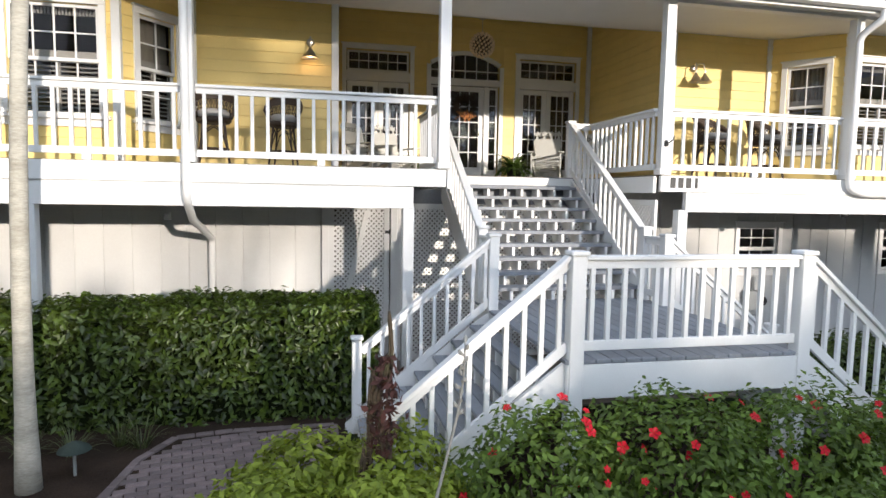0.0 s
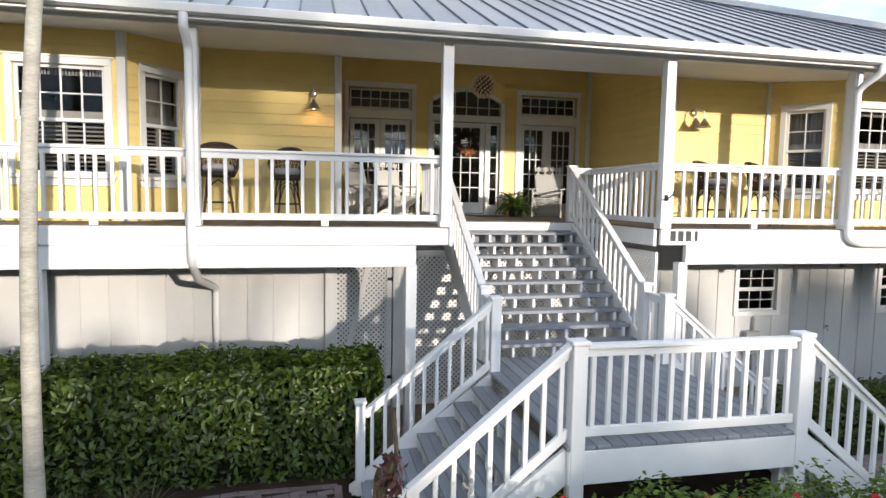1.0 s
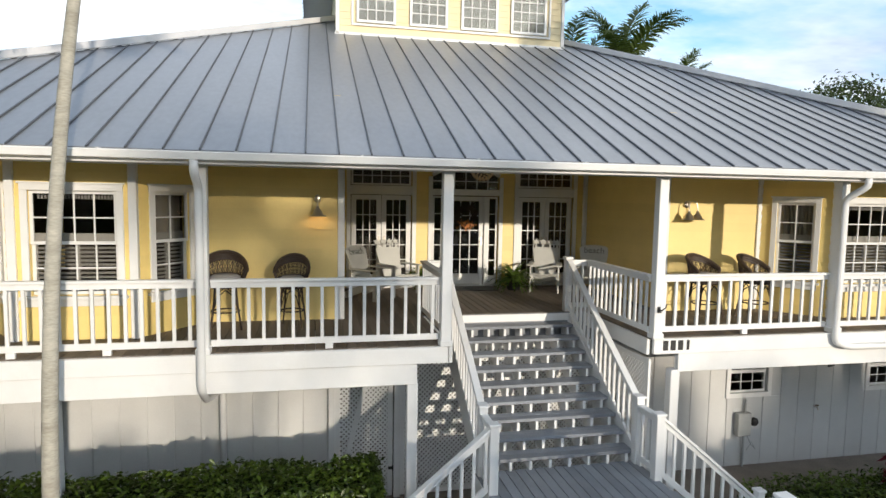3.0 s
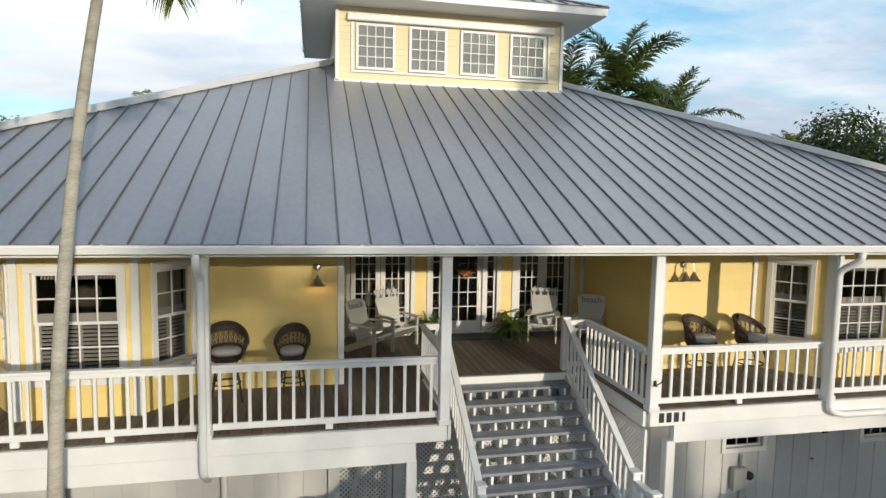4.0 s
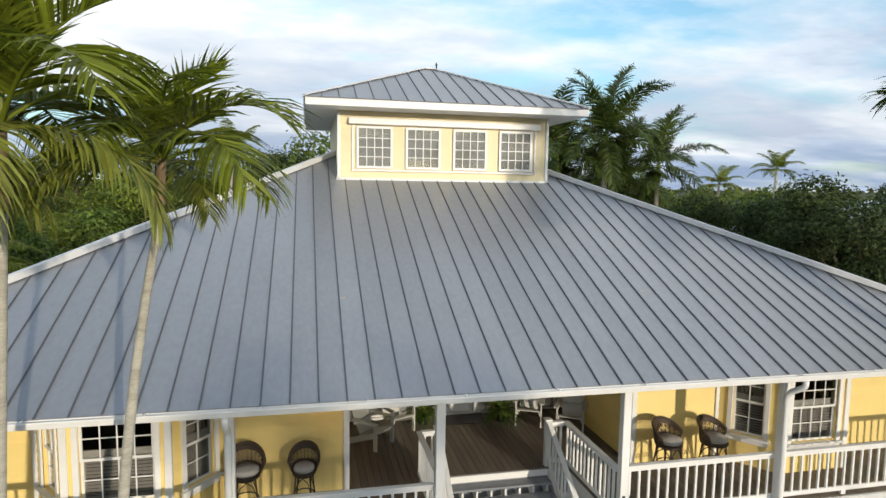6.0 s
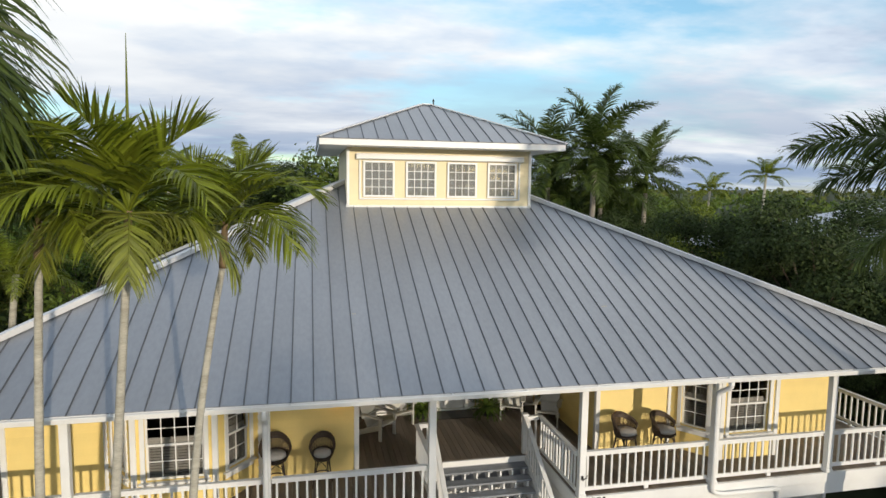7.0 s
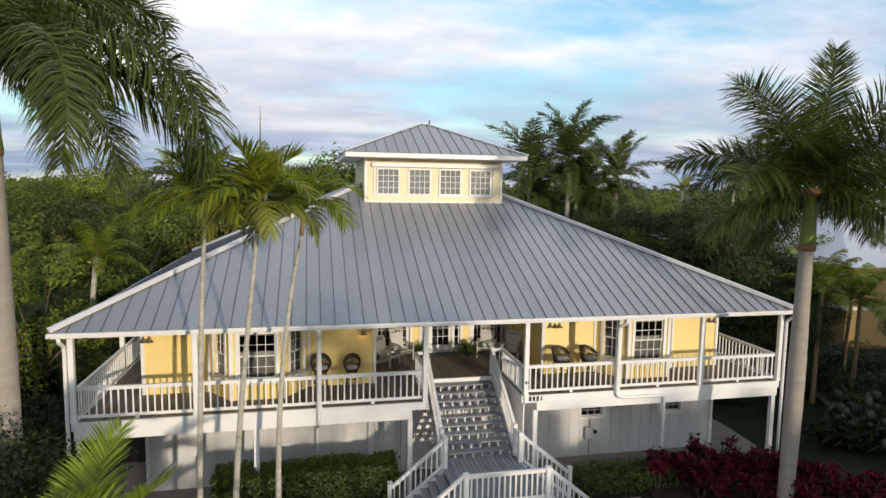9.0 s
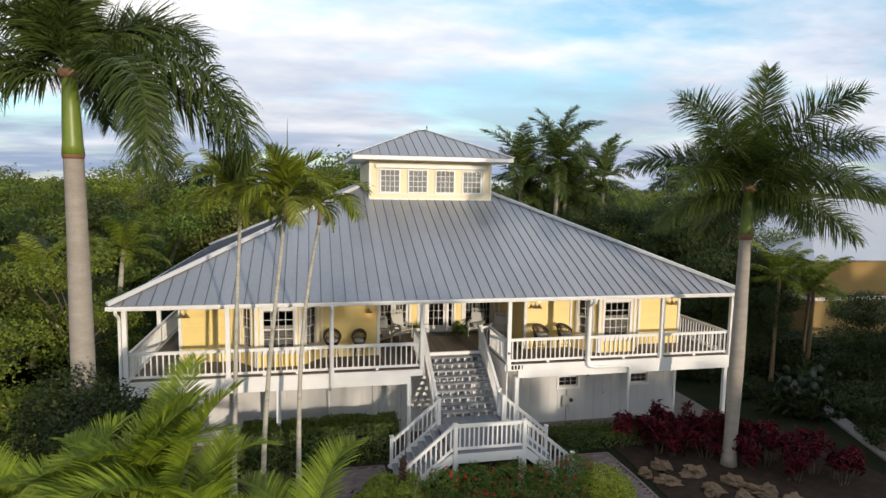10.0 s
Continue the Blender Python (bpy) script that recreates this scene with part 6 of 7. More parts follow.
def side_shrubs():
    """Dense low shrubbery between the house and its neighbour."""
    src = shrub("garden_shrub", [(0, 0, 0.8, 1.1, 1.0, 0.9), (0.8, 0.3, 0.7, 0.8, 0.8, 0.8), (-0.7, 0.4, 0.7, 0.8, 0.8, 0.75)], 3200, 0.14, DARK_LEAF, "dense garden shrub, shade put into its dark green leaves", 35)
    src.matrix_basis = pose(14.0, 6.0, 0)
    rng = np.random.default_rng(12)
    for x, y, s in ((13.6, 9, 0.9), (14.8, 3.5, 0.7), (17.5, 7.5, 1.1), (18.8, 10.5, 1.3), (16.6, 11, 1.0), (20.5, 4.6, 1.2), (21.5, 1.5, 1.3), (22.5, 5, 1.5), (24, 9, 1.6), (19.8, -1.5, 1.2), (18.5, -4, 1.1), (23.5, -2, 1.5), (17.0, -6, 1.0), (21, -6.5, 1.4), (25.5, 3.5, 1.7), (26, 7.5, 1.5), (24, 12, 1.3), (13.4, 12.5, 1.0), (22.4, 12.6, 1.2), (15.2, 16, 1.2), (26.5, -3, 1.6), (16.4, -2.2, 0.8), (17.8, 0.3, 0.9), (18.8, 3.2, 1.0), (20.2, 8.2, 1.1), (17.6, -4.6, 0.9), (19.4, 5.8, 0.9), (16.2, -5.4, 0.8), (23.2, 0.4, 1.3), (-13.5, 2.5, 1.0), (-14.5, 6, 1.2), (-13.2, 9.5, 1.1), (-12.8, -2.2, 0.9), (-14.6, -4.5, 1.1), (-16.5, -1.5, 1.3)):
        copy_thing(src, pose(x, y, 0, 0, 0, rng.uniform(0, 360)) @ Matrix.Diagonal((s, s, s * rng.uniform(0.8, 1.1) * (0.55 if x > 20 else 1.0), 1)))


side_shrubs()


def woods():
    """The low coastal wood that runs to the horizon: leaves over a lumpy dark sheet that stands for their shade."""
    def top(x, y):
        r = math.hypot(x, y - 10)
        h = 5.4 + 3.0 * noise.noise((x * 0.06, y * 0.06, 3)) + 3.0 * noise.noise((x * 0.17, y * 0.17, 9)) + 1.6 * noise.noise((x * 0.42, y * 0.42, 1))
        return h + min(2.2, max(0.0, (r - 60) * 0.02)) - 1.6 * min(1.0, max(0.0, (75 - r) / 35))

    def inside(x, y):
        if -16 < x < 17 and -60 < y < 27:
            return False
        if 15 < x < 48 and -30 < y < 34:
            return False
        if y < 2 and x > -15:
            return False
        if y < -16:
            return False
        return True
    rng = np.random.default_rng(5)
    P, S = [], []
    for count, r0, r1 in ((80000, 24, 60), (70000, 60, 130), (30000, 130, 420)):
        k = 0
        while k < count:
            a = rng.uniform(-75, 75)
            r = math.sqrt(rng.uniform(r0 * r0, r1 * r1))
            x, y = r * math.sin(radians(a)), r * math.cos(radians(a)) - 4
            k += 1
            if inside(x, y):
                P.append((x, y, top(x, y) + rng.normal(0, 0.35)))
                S.append(0.10 + 0.006 * r)
    P, S = np.array(P), np.array(S)
    N = rng.normal(0, 0.55, P.shape) + np.array([0, -0.35, 0.8])
    w = thing("far_woods", "low green coastal woodland running to the horizon", "woodland", kind="stuff")
    # nearest leaves are dark: the shade between crowns is put into their colour
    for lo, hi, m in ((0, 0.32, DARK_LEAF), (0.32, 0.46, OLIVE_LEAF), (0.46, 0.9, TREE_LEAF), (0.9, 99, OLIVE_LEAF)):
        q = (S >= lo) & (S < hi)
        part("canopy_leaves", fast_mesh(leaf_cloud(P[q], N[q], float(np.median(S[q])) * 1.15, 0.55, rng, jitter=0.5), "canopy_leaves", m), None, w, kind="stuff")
    # the sheet below the leaves, dark so that gaps read as shade
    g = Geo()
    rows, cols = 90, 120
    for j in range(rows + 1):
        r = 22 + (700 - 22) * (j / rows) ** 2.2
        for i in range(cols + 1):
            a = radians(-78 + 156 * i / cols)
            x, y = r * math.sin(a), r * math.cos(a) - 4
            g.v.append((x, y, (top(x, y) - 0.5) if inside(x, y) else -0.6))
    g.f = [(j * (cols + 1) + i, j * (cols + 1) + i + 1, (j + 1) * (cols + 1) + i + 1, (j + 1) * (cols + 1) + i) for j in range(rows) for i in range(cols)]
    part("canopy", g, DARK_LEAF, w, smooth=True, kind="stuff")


woods()


def back_palms():
    lab = "tall palm with dark green fronds behind the roof"
    for x, y, h, c, s in ((12.7, 22.9, 11.9, 17, 51), (10.4, 24.5, 10.9, 14, 56), (18.6, 27.0, 10.6, 14, 53), (17.0, 30, 9.8, 12, 54), (14.5, 25.5, 9.6, 14, 57), (11.6, 26.5, 8.8, 13, 58)):
        palm("palm_tree", (x, y, 0), (x + 0.2, y, h), 0.2, 0.15, "far", c, lab, s, GREY_BARK, 1.2, 0.16, group="background palms", scale=1.22, spear=0.0)
    for x, y, h, s in ((34, 42, 9.6, 61), (42, 44, 11.2, 62), (-14, 34, 10.4, 63), (-9, 33, 10.6, 64), (-16.5, 16.8, 5.8, 65), (-22, 60, 11.5, 66), (-19.5, 13.5, 4.6, 67)):
        palm("palm_tree", (x, y, 0), (x + 0.6, y, h), 0.16, 0.12, "coco", 15, "coconut palm with feathery green fronds", s, THIN_BARK, group="coconut palms", scale=0.8)
    for x, y, h, s in ((19.4, 5.0, 4.9, 71), (17.5, 5.2, 5.3, 72), (21.5, 7.5, 4.2, 73)):
        palm("palm_tree", (x, y, 0), (x + 0.1, y, h), 0.1, 0.08, "coco", 17, "dark young palm with arching fronds by the side path", s, SHEATH, group="young palms", scale=0.66, spear=0.0)


back_palms()


def areca(x, y, h, n, seed):
    rng = np.random.default_rng(seed)
    p = thing("areca_palm", "clump of bright green areca palm fronds", "palm", "areca palms", pose(x, y, 0))
    ms = fronds("areca")
    for k in range(n):
        a = rng.uniform(0, math.tau)
        r = rng.uniform(0.1, 0.5)
        t = Vector((r * 1.6 * math.cos(a), r * 1.6 * math.sin(a), (h + 0.4) * rng.uniform(0.5, 1.0)))
        g = Geo()
        g.tube([(t.x * 0.3, t.y * 0.3, 0), (t.x * 0.6, t.y * 0.6, t.z * 0.6), t], [0.035, 0.03, 0.022], 6, False)
        part("cane", g, SHAFT, p)
        for j in range(4):
            part("frond", ms[int(rng.integers(0, 3))], None, p, m=Matrix.Translation(t) @ Euler((rng.uniform(-0.2, 0.2), rng.uniform(-0.15, 0.15), a + rng.uniform(-1.6, 1.6) + j * 1.57), "XYZ").to_matrix().to_4x4() @ Matrix.Scale(rng.uniform(0.7, 1.0), 4))


areca(-9.5, -9.9, 3.6, 5, 86)
areca(-8.3, -10.0, 3.7, 6, 81)
areca(-6.9, -10.6, 3.4, 5, 82)
areca(-5.4, -11.2, 3.0, 5, 84)
areca(-13.4, -9.0, 2.6, 4, 85)


# ---- things on the porch ----
def wicker_stool(m, label):
    st = thing("bar_stool", label, "bar stool", "wicker bar stools", m)
    for sx in (-1, 1):
        for sy in (-1, 1):
            g = Geo()
            g.tube([(sx * 0.26, sy * 0.24, 0), (sx * 0.20, sy * 0.19, 0.40), (sx * 0.17, sy * 0.16, 0.70)], [0.019, 0.019, 0.022], 7)
            part("leg", g, WICKER, st)
    g = Geo()
    ring = [(0.245 * math.cos(a), 0.225 * math.sin(a), 0.28) for a in np.linspace(0, math.tau, 17)]
    g.tube(ring, 0.014, 6, False)
    part("foot_ring", g, WICKER, st)
    for k in range(4):
        a = k * math.pi / 2
        g = Geo()
        c, q = math.cos(a), math.sin(a)
        arc = [(-0.20, 0.20, 0.34), (-0.13, 0.19, 0.54), (0.0, 0.185, 0.63), (0.13, 0.19, 0.54), (0.20, 0.20, 0.34)]
        g.tube([(x * c - y * q, x * q + y * c, z) for x, y, z in arc], 0.011, 6)
        part("leg_brace", g, WICKER, st)
    g = Geo()
    g.lathe((0, 0, 0), [(0.0, 0.66), (0.26, 0.66), (0.29, 0.69), (0.29, 0.73), (0.25, 0.745), (0.0, 0.745)], 16)
    part("seat", g, WICKER, st, smooth=False)
    g = Geo()
    g.lathe((0, -0.01, 0), [(0.0, 0.742), (0.23, 0.742), (0.265, 0.775), (0.26, 0.83), (0.21, 0.86), (0.0, 0.87)], 18)
    part("cushion", g, CUSHION, st, "pale grey seat cushion", smooth=True)
    # wrapped back: arm rail sweeping up into a rounded backrest

    def back(a, t):
        """a: angle from -1 (left arm) to 1 (right arm), 0 at the back; t: height 0 to 1."""
        th = math.pi / 2 + a * 1.75
        c = max(0.0, math.cos(a * 1.5))
        top = 0.92 + 0.27 * (1 - abs(a) ** 2.1)
        z = 0.73 + (top - 0.73) * t
        r = 0.285 + (0.05 + 0.045 * (1 - c)) * t
        return Vector((r * math.cos(th), r * math.sin(th), z))
    A = np.linspace(-1, 1, 25)
    g = Geo()
    g.tube([back(a, 1.0) for a in A], 0.034, 8)
    g.tube([back(a, 0.90) for a in A], 0.026, 6)
    part("back_rim", g, WICKER, st)
    g = Geo()
    for a in A[1:-1:2]:
        g.tube([back(a, 0), back(a, 0.5), back(a, 1)], 0.008, 4, False)
    for t in (0.05, 0.16, 0.27, 0.74, 0.82):
        g.tube([back(a, t) + Vector((0, 0, 0.008 * (k % 2))) for k, a in enumerate(A)], 0.012, 4, False)
    for k in range(len(A) - 2):
        g.tube([back(A[k], 0.28), back(A[k + 2], 0.74)], 0.007, 4, False)
        g.tube([back(A[k + 2], 0.28), back(A[k], 0.74)], 0.007, 4, False)
    for sx in (-1, 1):
        g.tube([back(sx, 0.0), back(sx, 0.5), back(sx, 1.0)], 0.026, 6)
    for a0, a1, t0, t1, nm in ((-0.62, 0.62, 0.74, 0.98, "back_band"), (-1.0, 1.0, 0.0, 0.26, "seat_skirt")):
        h = Geo()
        cnt = 20
        for k in range(cnt + 1):
            a = a0 + (a1 - a0) * k / cnt
            for t in (t0, t1):
                p = back(a, t)
                q = Vector((p.x, p.y, 0)).normalized() * 0.012
                h.v += [tuple(p - q), tuple(p + q)]
        for k in range(cnt):
            b = 4 * k
            h.f += [(b, b + 2, b + 6, b + 4), (b + 1, b + 5, b + 7, b + 3), (b + 2, b + 3, b + 7, b + 6), (b, b + 4, b + 5, b + 1)]
        h.f += [(0, 1, 3, 2), (4 * cnt, 4 * cnt + 2, 4 * cnt + 3, 4 * cnt + 1)]
        part(nm, h, WICKER, st)
    part("woven_back", g, WICKER, st, "open woven wicker back", kind="stuff")
    return st


w = "brown wicker bar stool with a grey cushion on the porch"
stool = wicker_stool(pose(-4.70, 1.42, FLOOR, 0, 0, 8) @ Matrix.Diagonal((0.84, 0.86, 0.96, 1)), w)
copy_thing(stool, pose(-3.72, 1.42, FLOOR, 0, 0, -10) @ Matrix.Diagonal((0.84, 0.86, 0.96, 1)))
copy_thing(stool, pose(3.40, 1.32, FLOOR, 0, 0, 24) @ Matrix.Diagonal((1.12, 1.1, 0.95, 1)))
copy_thing(stool, pose(4.38, 1.25, FLOOR, 0, 0, 26) @ Matrix.Diagonal((1.12, 1.1, 0.95, 1)))


def letters(parent, text, m, size, material):
    cu = bpy.data.curves.new("lettering", "FONT")
    cu.body, cu.size, cu.extrude, cu.align_x = text, size, 0.002, "CENTER"
    ob = bpy.data.objects.new("lettering", cu)
    scene.collection.objects.link(ob)
    bpy.context.view_layer.update()
    me = bpy.data.meshes.new_from_object(ob.evaluated_get(bpy.context.evaluated_depsgraph_get()))
    bpy.data.objects.remove(ob)
    me.materials.clear()
    me.materials.append(material)
    return part("lettering", me, None, parent, "word beach in raised letters, cut-out shade put into their colour", m=m)


# letters lie on a solid back; the cut-outs' shade is in this colour
CUTOUT = mat("cutout_shade_paint", (0.16, 0.16, 0.14), 0.8, vary=0.1, bump=0)


def beach_chair(m, label, lettered):
    """A tall white wooden porch chair with a shaped back; it faces -y."""
    c = thing("porch_chair", label, "chair", "white porch chairs", m)
    for s in (-1, 1):
        g = Geo()
        g.box((s * 0.30, -0.26, 0.29), (0.035, 0.09, 0.58), 0.006)
        part("front_leg", g, CHAIRWHITE, c)
        g = Geo()
        g.beam((s * 0.265, -0.28, 0.36), (s * 0.265, 0.52, 0.05), 0.03, 0.13, 0.006)
        part("side_rail", g, CHAIRWHITE, c)
        g = Geo()
        g.beam((s * 0.32, -0.34, 0.60), (s * 0.30, 0.36, 0.60), 0.12, 0.025, 0.006)
        part("arm", g, CHAIRWHITE, c)
    for k in range(6):
        g = Geo()
        y = -0.30 + k * 0.095
        g.beam((-0.28, y, 0.405 - k * 0.032), (0.28, y, 0.405 - k * 0.032), 0.085, 0.02, 0.005)
        part("seat_slat", g, CHAIRWHITE, c)
    g = Geo()
    g.beam((-0.34, 0.30, 0.52), (0.34, 0.30, 0.52), 0.03, 0.06, 0.004)
    part("back_brace", g, CHAIRWHITE, c)
    # back panel, leaning back; its own x-z plane
    lean = pose(0, 0.21, 0.20, -20)
    prof = [(-0.21, 0.0), (0.21, 0.0), (0.28, 0.55)]
    if lettered:
        prof += [(0.315, 0.80), (0.25, 0.86), (0.12, 0.885), (0.0, 0.89), (-0.12, 0.885), (-0.25, 0.86), (-0.315, 0.80)]
    else:
        # a crest cut into little palm shapes
        top = []
        for cx in (0.235, 0.08, -0.08, -0.235):
            top += [(cx + 0.03, 0.78), (cx + 0.018, 0.87), (cx + 0.075, 0.85), (cx + 0.055, 0.90), (cx + 0.085, 0.95), (cx + 0.03, 0.93), (cx + 0.005, 0.985), (cx - 0.025, 0.935), (cx - 0.08, 0.955), (cx - 0.05, 0.90), (cx - 0.072, 0.85), (cx - 0.016, 0.87), (cx - 0.03, 0.78)]
        prof += [(0.30, 0.74)] + top + [(-0.30, 0.74)]
    prof += [(-0.28, 0.55)]
    k = len(prof)
    g = Geo()
    g.add([(x, -0.011, z) for x, z in prof] + [(x, 0.011, z) for x, z in prof], [tuple(range(k)), tuple(range(2 * k - 1, k - 1, -1))] + [(i, i + k, (i + 1) % k + k, (i + 1) % k) for i in range(k)])
    b = part("backrest", g, CHAIRWHITE, c, m=lean)
    if lettered:
        letters(b, "beach", pose(0, -0.016, 0.70, 90), 0.19, CUTOUT)
    return c


lab = "white wooden porch chair with the word beach"
pal = "white wooden porch chair with a palm-shaped crest"
one = beach_chair(pose(-2.22, 3.85, FLOOR, 0, 0, 46), lab, True)
two = beach_chair(pose(-1.62, 4.55, FLOOR, 0, 0, 26), pal, False)
copy_thing(two, pose(1.62, 4.45, FLOOR, 0, 0, -24))
copy_thing(one, pose(2.45, 3.85, FLOOR, 0, 0, -30))


def fern(m, r, label, seed):
    rng = np.random.default_rng(seed)
    f = thing("potted_fern", label, "potted plant", "porch ferns", m)
    g = Geo()
    g.lathe((0, 0, 0), [(0.0, 0.0), (0.13, 0.0), (0.17, 0.22), (0.185, 0.25), (0.17, 0.255), (0.15, 0.23), (0.0, 0.22)], 16)
    part("pot", g, BLACK, f, "dark round planter", smooth=True)
    V, F = [], []
    for k in range(120):
        a, e = rng.uniform(0, math.tau), rng.uniform(0.05, 1.15)
        p = Vector((0.06 * math.cos(a), 0.06 * math.sin(a), 0.24))
        d = Vector((math.cos(a) * math.cos(e), math.sin(a) * math.cos(e), math.sin(e)))
        L = r * rng.uniform(0.7, 1.2)
        side = d.cross(Vector((0, 0, 1))).normalized()
        for j in range(7):
            q = p + d * L / 7
            d = (d + Vector((0, 0, -0.22))).normalized()
            for s in (-1, 1):
                b = len(V)
                tip = (p + q) / 2 + side * s * 0.07 * (1 - j / 8) + d * 0.03
                V += [tuple(p), tuple(q), tuple(tip)]
                F.append((b, b + 1, b + 2))
            p = q
    g = Geo()
    g.v, g.f = V, F
    part("foliage", fast_mesh(g, "foliage", FERN_LEAF), None, f, kind="stuff")


fern(pose(0.98, 4.70, FLOOR), 0.56, "leafy green fern in a dark pot by the door", 91)
fern(pose(-0.92, 4.85, FLOOR + 0.0), 0.5, "leafy green fern in a dark pot by the door", 92)


def wreath():
    rng = np.random.default_rng(6)
    wr = thing("door_wreath", "dried twig wreath with orange ribbon on the front door", "wreath", m=pose(0.0, ENTRY_Y + 0.0, FLOOR + 1.62))
    n = 900
    a = rng.uniform(0, math.tau, n)
    P = np.stack([0.20 * np.cos(a), rng.normal(-0.03, 0.03, n), 0.20 * np.sin(a)], 1) + rng.normal(0, 0.035, (n, 3))
    part("twig", fast_mesh(leaf_cloud(P, np.stack([np.cos(a), -np.ones(n), np.sin(a)], 1), 0.09, 0.3, rng), "twigs", WICKER), None, wr, kind="stuff")
    P = np.stack([rng.normal(0, 0.07, 120), rng.normal(-0.07, 0.015, 120), rng.normal(-0.2, 0.04, 120)], 1)
    part("ribbon", fast_mesh(leaf_cloud(P, np.tile([0, -1.0, 0.2], (120, 1)), 0.09, 0.5, rng), "ribbon", RIBBON), None, wr, "orange ribbon bow")


RIBBON = mat("orange_ribbon", (0.5, 0.2, 0.06), 0.6, vary=0.2, bump=0)
wreath()

g = Geo()
g.box((0, 4.92, FLOOR + 0.008), (1.25, 0.62, 0.014), 0.004)
tagged(part("doormat", g, BLACK), "dark doormat before the front door", "doormat")


def globe_lamp():
    lamp = thing("globe_pendant", "round beaded globe pendant lamp hanging in the entry", "pendant lamp", m=pose(0.0, 3.97, 5.80))
    me = Geo().lathe((0, 0, 0), [(0.0, -0.028), (0.020, -0.017), (0.025, 0), (0.020, 0.017), (0.0, 0.028)], 8).mesh("bead", BEAD, True)
    R = 0.235
    n = 150
    for k in range(n):
        z = 1 - 2 * (k + 0.5) / n
        a = k * 2.39996
        r = math.sqrt(1 - z * z)
        part("bead", me, None, lamp, m=pose(R * r * math.cos(a), R * r * math.sin(a), R * z))
    g = Geo()
    for a in np.linspace(0, math.pi, 7)[:-1]:
        g.tube([(R * 0.93 * math.cos(t) * math.cos(a), R * 0.93 * math.cos(t) * math.sin(a), R * 0.93 * math.sin(t)) for t in np.linspace(0, math.tau, 21)], 0.004, 4, False)
    part("wire_cage", g, METAL, lamp)
    # dark ball added inside, so the gaps between beads read as shade
    g = Geo()
    g.lathe((0, 0, 0), [(R * 0.84 * math.sin(math.pi * k / 10), -R * 0.84 * math.cos(math.pi * k / 10)) for k in range(11)], 16)
    part("gap_shade_ball", g, WICKER, lamp, "added dark ball that stands for the shade between the beads", smooth=True)
    g = Geo()
    g.tube([(0, 0, R), (0, 0, ceil_z(3.97) - 5.80)], 0.006, 6)
    g.lathe((0, 0, ceil_z(3.97) - 5.80), [(0.0, -0.03), (0.06, -0.025), (0.07, 0.0)], 12)
    part("stem", g, METAL, lamp)


BEAD = mat("amber_glass_beads", (0.88, 0.70, 0.48), 0.12, metal=0.0, vary=0.15, bump=0)
globe_lamp()

GLOW = bpy.data.materials.new("warm_bulb")
GLOW.use_nodes = True
GLOW.node_tree.nodes["Principled BSDF"].inputs["Emission Color"].default_value = (1.0, 0.62, 0.25, 1)
GLOW.node_tree.nodes["Principled BSDF"].inputs["Emission Strength"].default_value = 6.0


def sconce(x, arms, label, lit):
    s = thing("wall_sconce", label, "wall lamp", "porch sconces", pose(x, WING_Y - 0.03, 5.0) @ Matrix.Diagonal((1.1, 1.1, 1.1, 1)))
    g = Geo()
    g.lathe((0, 0, 0), [(0.0, 0.0), (0.055, 0.0), (0.055, 0.02), (0.03, 0.035), (0.0, 0.035)], 14)
    for i, v in enumerate(g.v):
        g.v[i] = (v[0], -v[2], v[1] + 0.13)
    part("backplate", g, METAL, s, smooth=True)
    for dx in arms:
        g = Geo()
        g.tube([(0, -0.03, 0.13), (dx * 0.4, -0.10, 0.19), (dx * 0.8, -0.17, 0.17), (dx, -0.19, 0.06), (dx, -0.19, 0.0)], 0.010, 7)
        part("arm", g, METAL, s)
        g = Geo()
        g.lathe((dx, -0.19, -0.12), [(0.118, 0.0), (0.112, 0.012), (0.075, 0.03), (0.062, 0.07), (0.04, 0.10), (0.025, 0.115), (0.025, 0.14), (0.0, 0.145)], 16)
        sh = part("shade", g, METAL, s, smooth=True)
        g = Geo()
        g.lathe((dx, -0.19, -0.10), [(0.0, -0.02), (0.025, 0.0), (0.02, 0.05), (0.0, 0.06)], 10)
        part("bulb", g, GLOW if lit else BEAD, sh, smooth=True)


sconce(-3.33, (0.0,), "single metal gooseneck wall lamp, lit warm", True)
sconce(3.36, (-0.08, 0.08), "twin metal gooseneck wall lamp", False)
sconce(-9.85, (-0.08, 0.08), "twin metal gooseneck wall lamp", False)
sconce(9.45, (-0.08, 0.08), "twin metal gooseneck wall lamp", False)
lamp = new("sconce_light", bpy.data.lights.new("sconce_light", "POINT"))
lamp.data.energy, lamp.data.color, lamp.data.shadow_soft_size = 1.0, (1.0, 0.6, 0.28), 0.04
lamp.location = (-3.33, WING_Y - 0.20, 4.87)


# ---- downspouts and small fittings ----
def downspout(pts, label):
    d = thing("downspout", label, "downspout", "downspouts")
    g = Geo()
    pts = [Vector(p) for p in pts]
    smooth = [pts[0]]
    for a, b, c in zip(pts, pts[1:], pts[2:]):
        r = min(0.09, (a - b).length * 0.4, (c - b).length * 0.4)
        for t in (0, 0.5, 1):
            p, q = b + (a - b).normalized() * r, b + (c - b).normalized() * r
            smooth.append(p * (1 - t) ** 2 + b * 2 * t * (1 - t) + q * t * t)
    smooth.append(pts[-1])
    g.tube(smooth, 0.052, 10)
    part("pipe", g, WHITE, d, smooth=True)


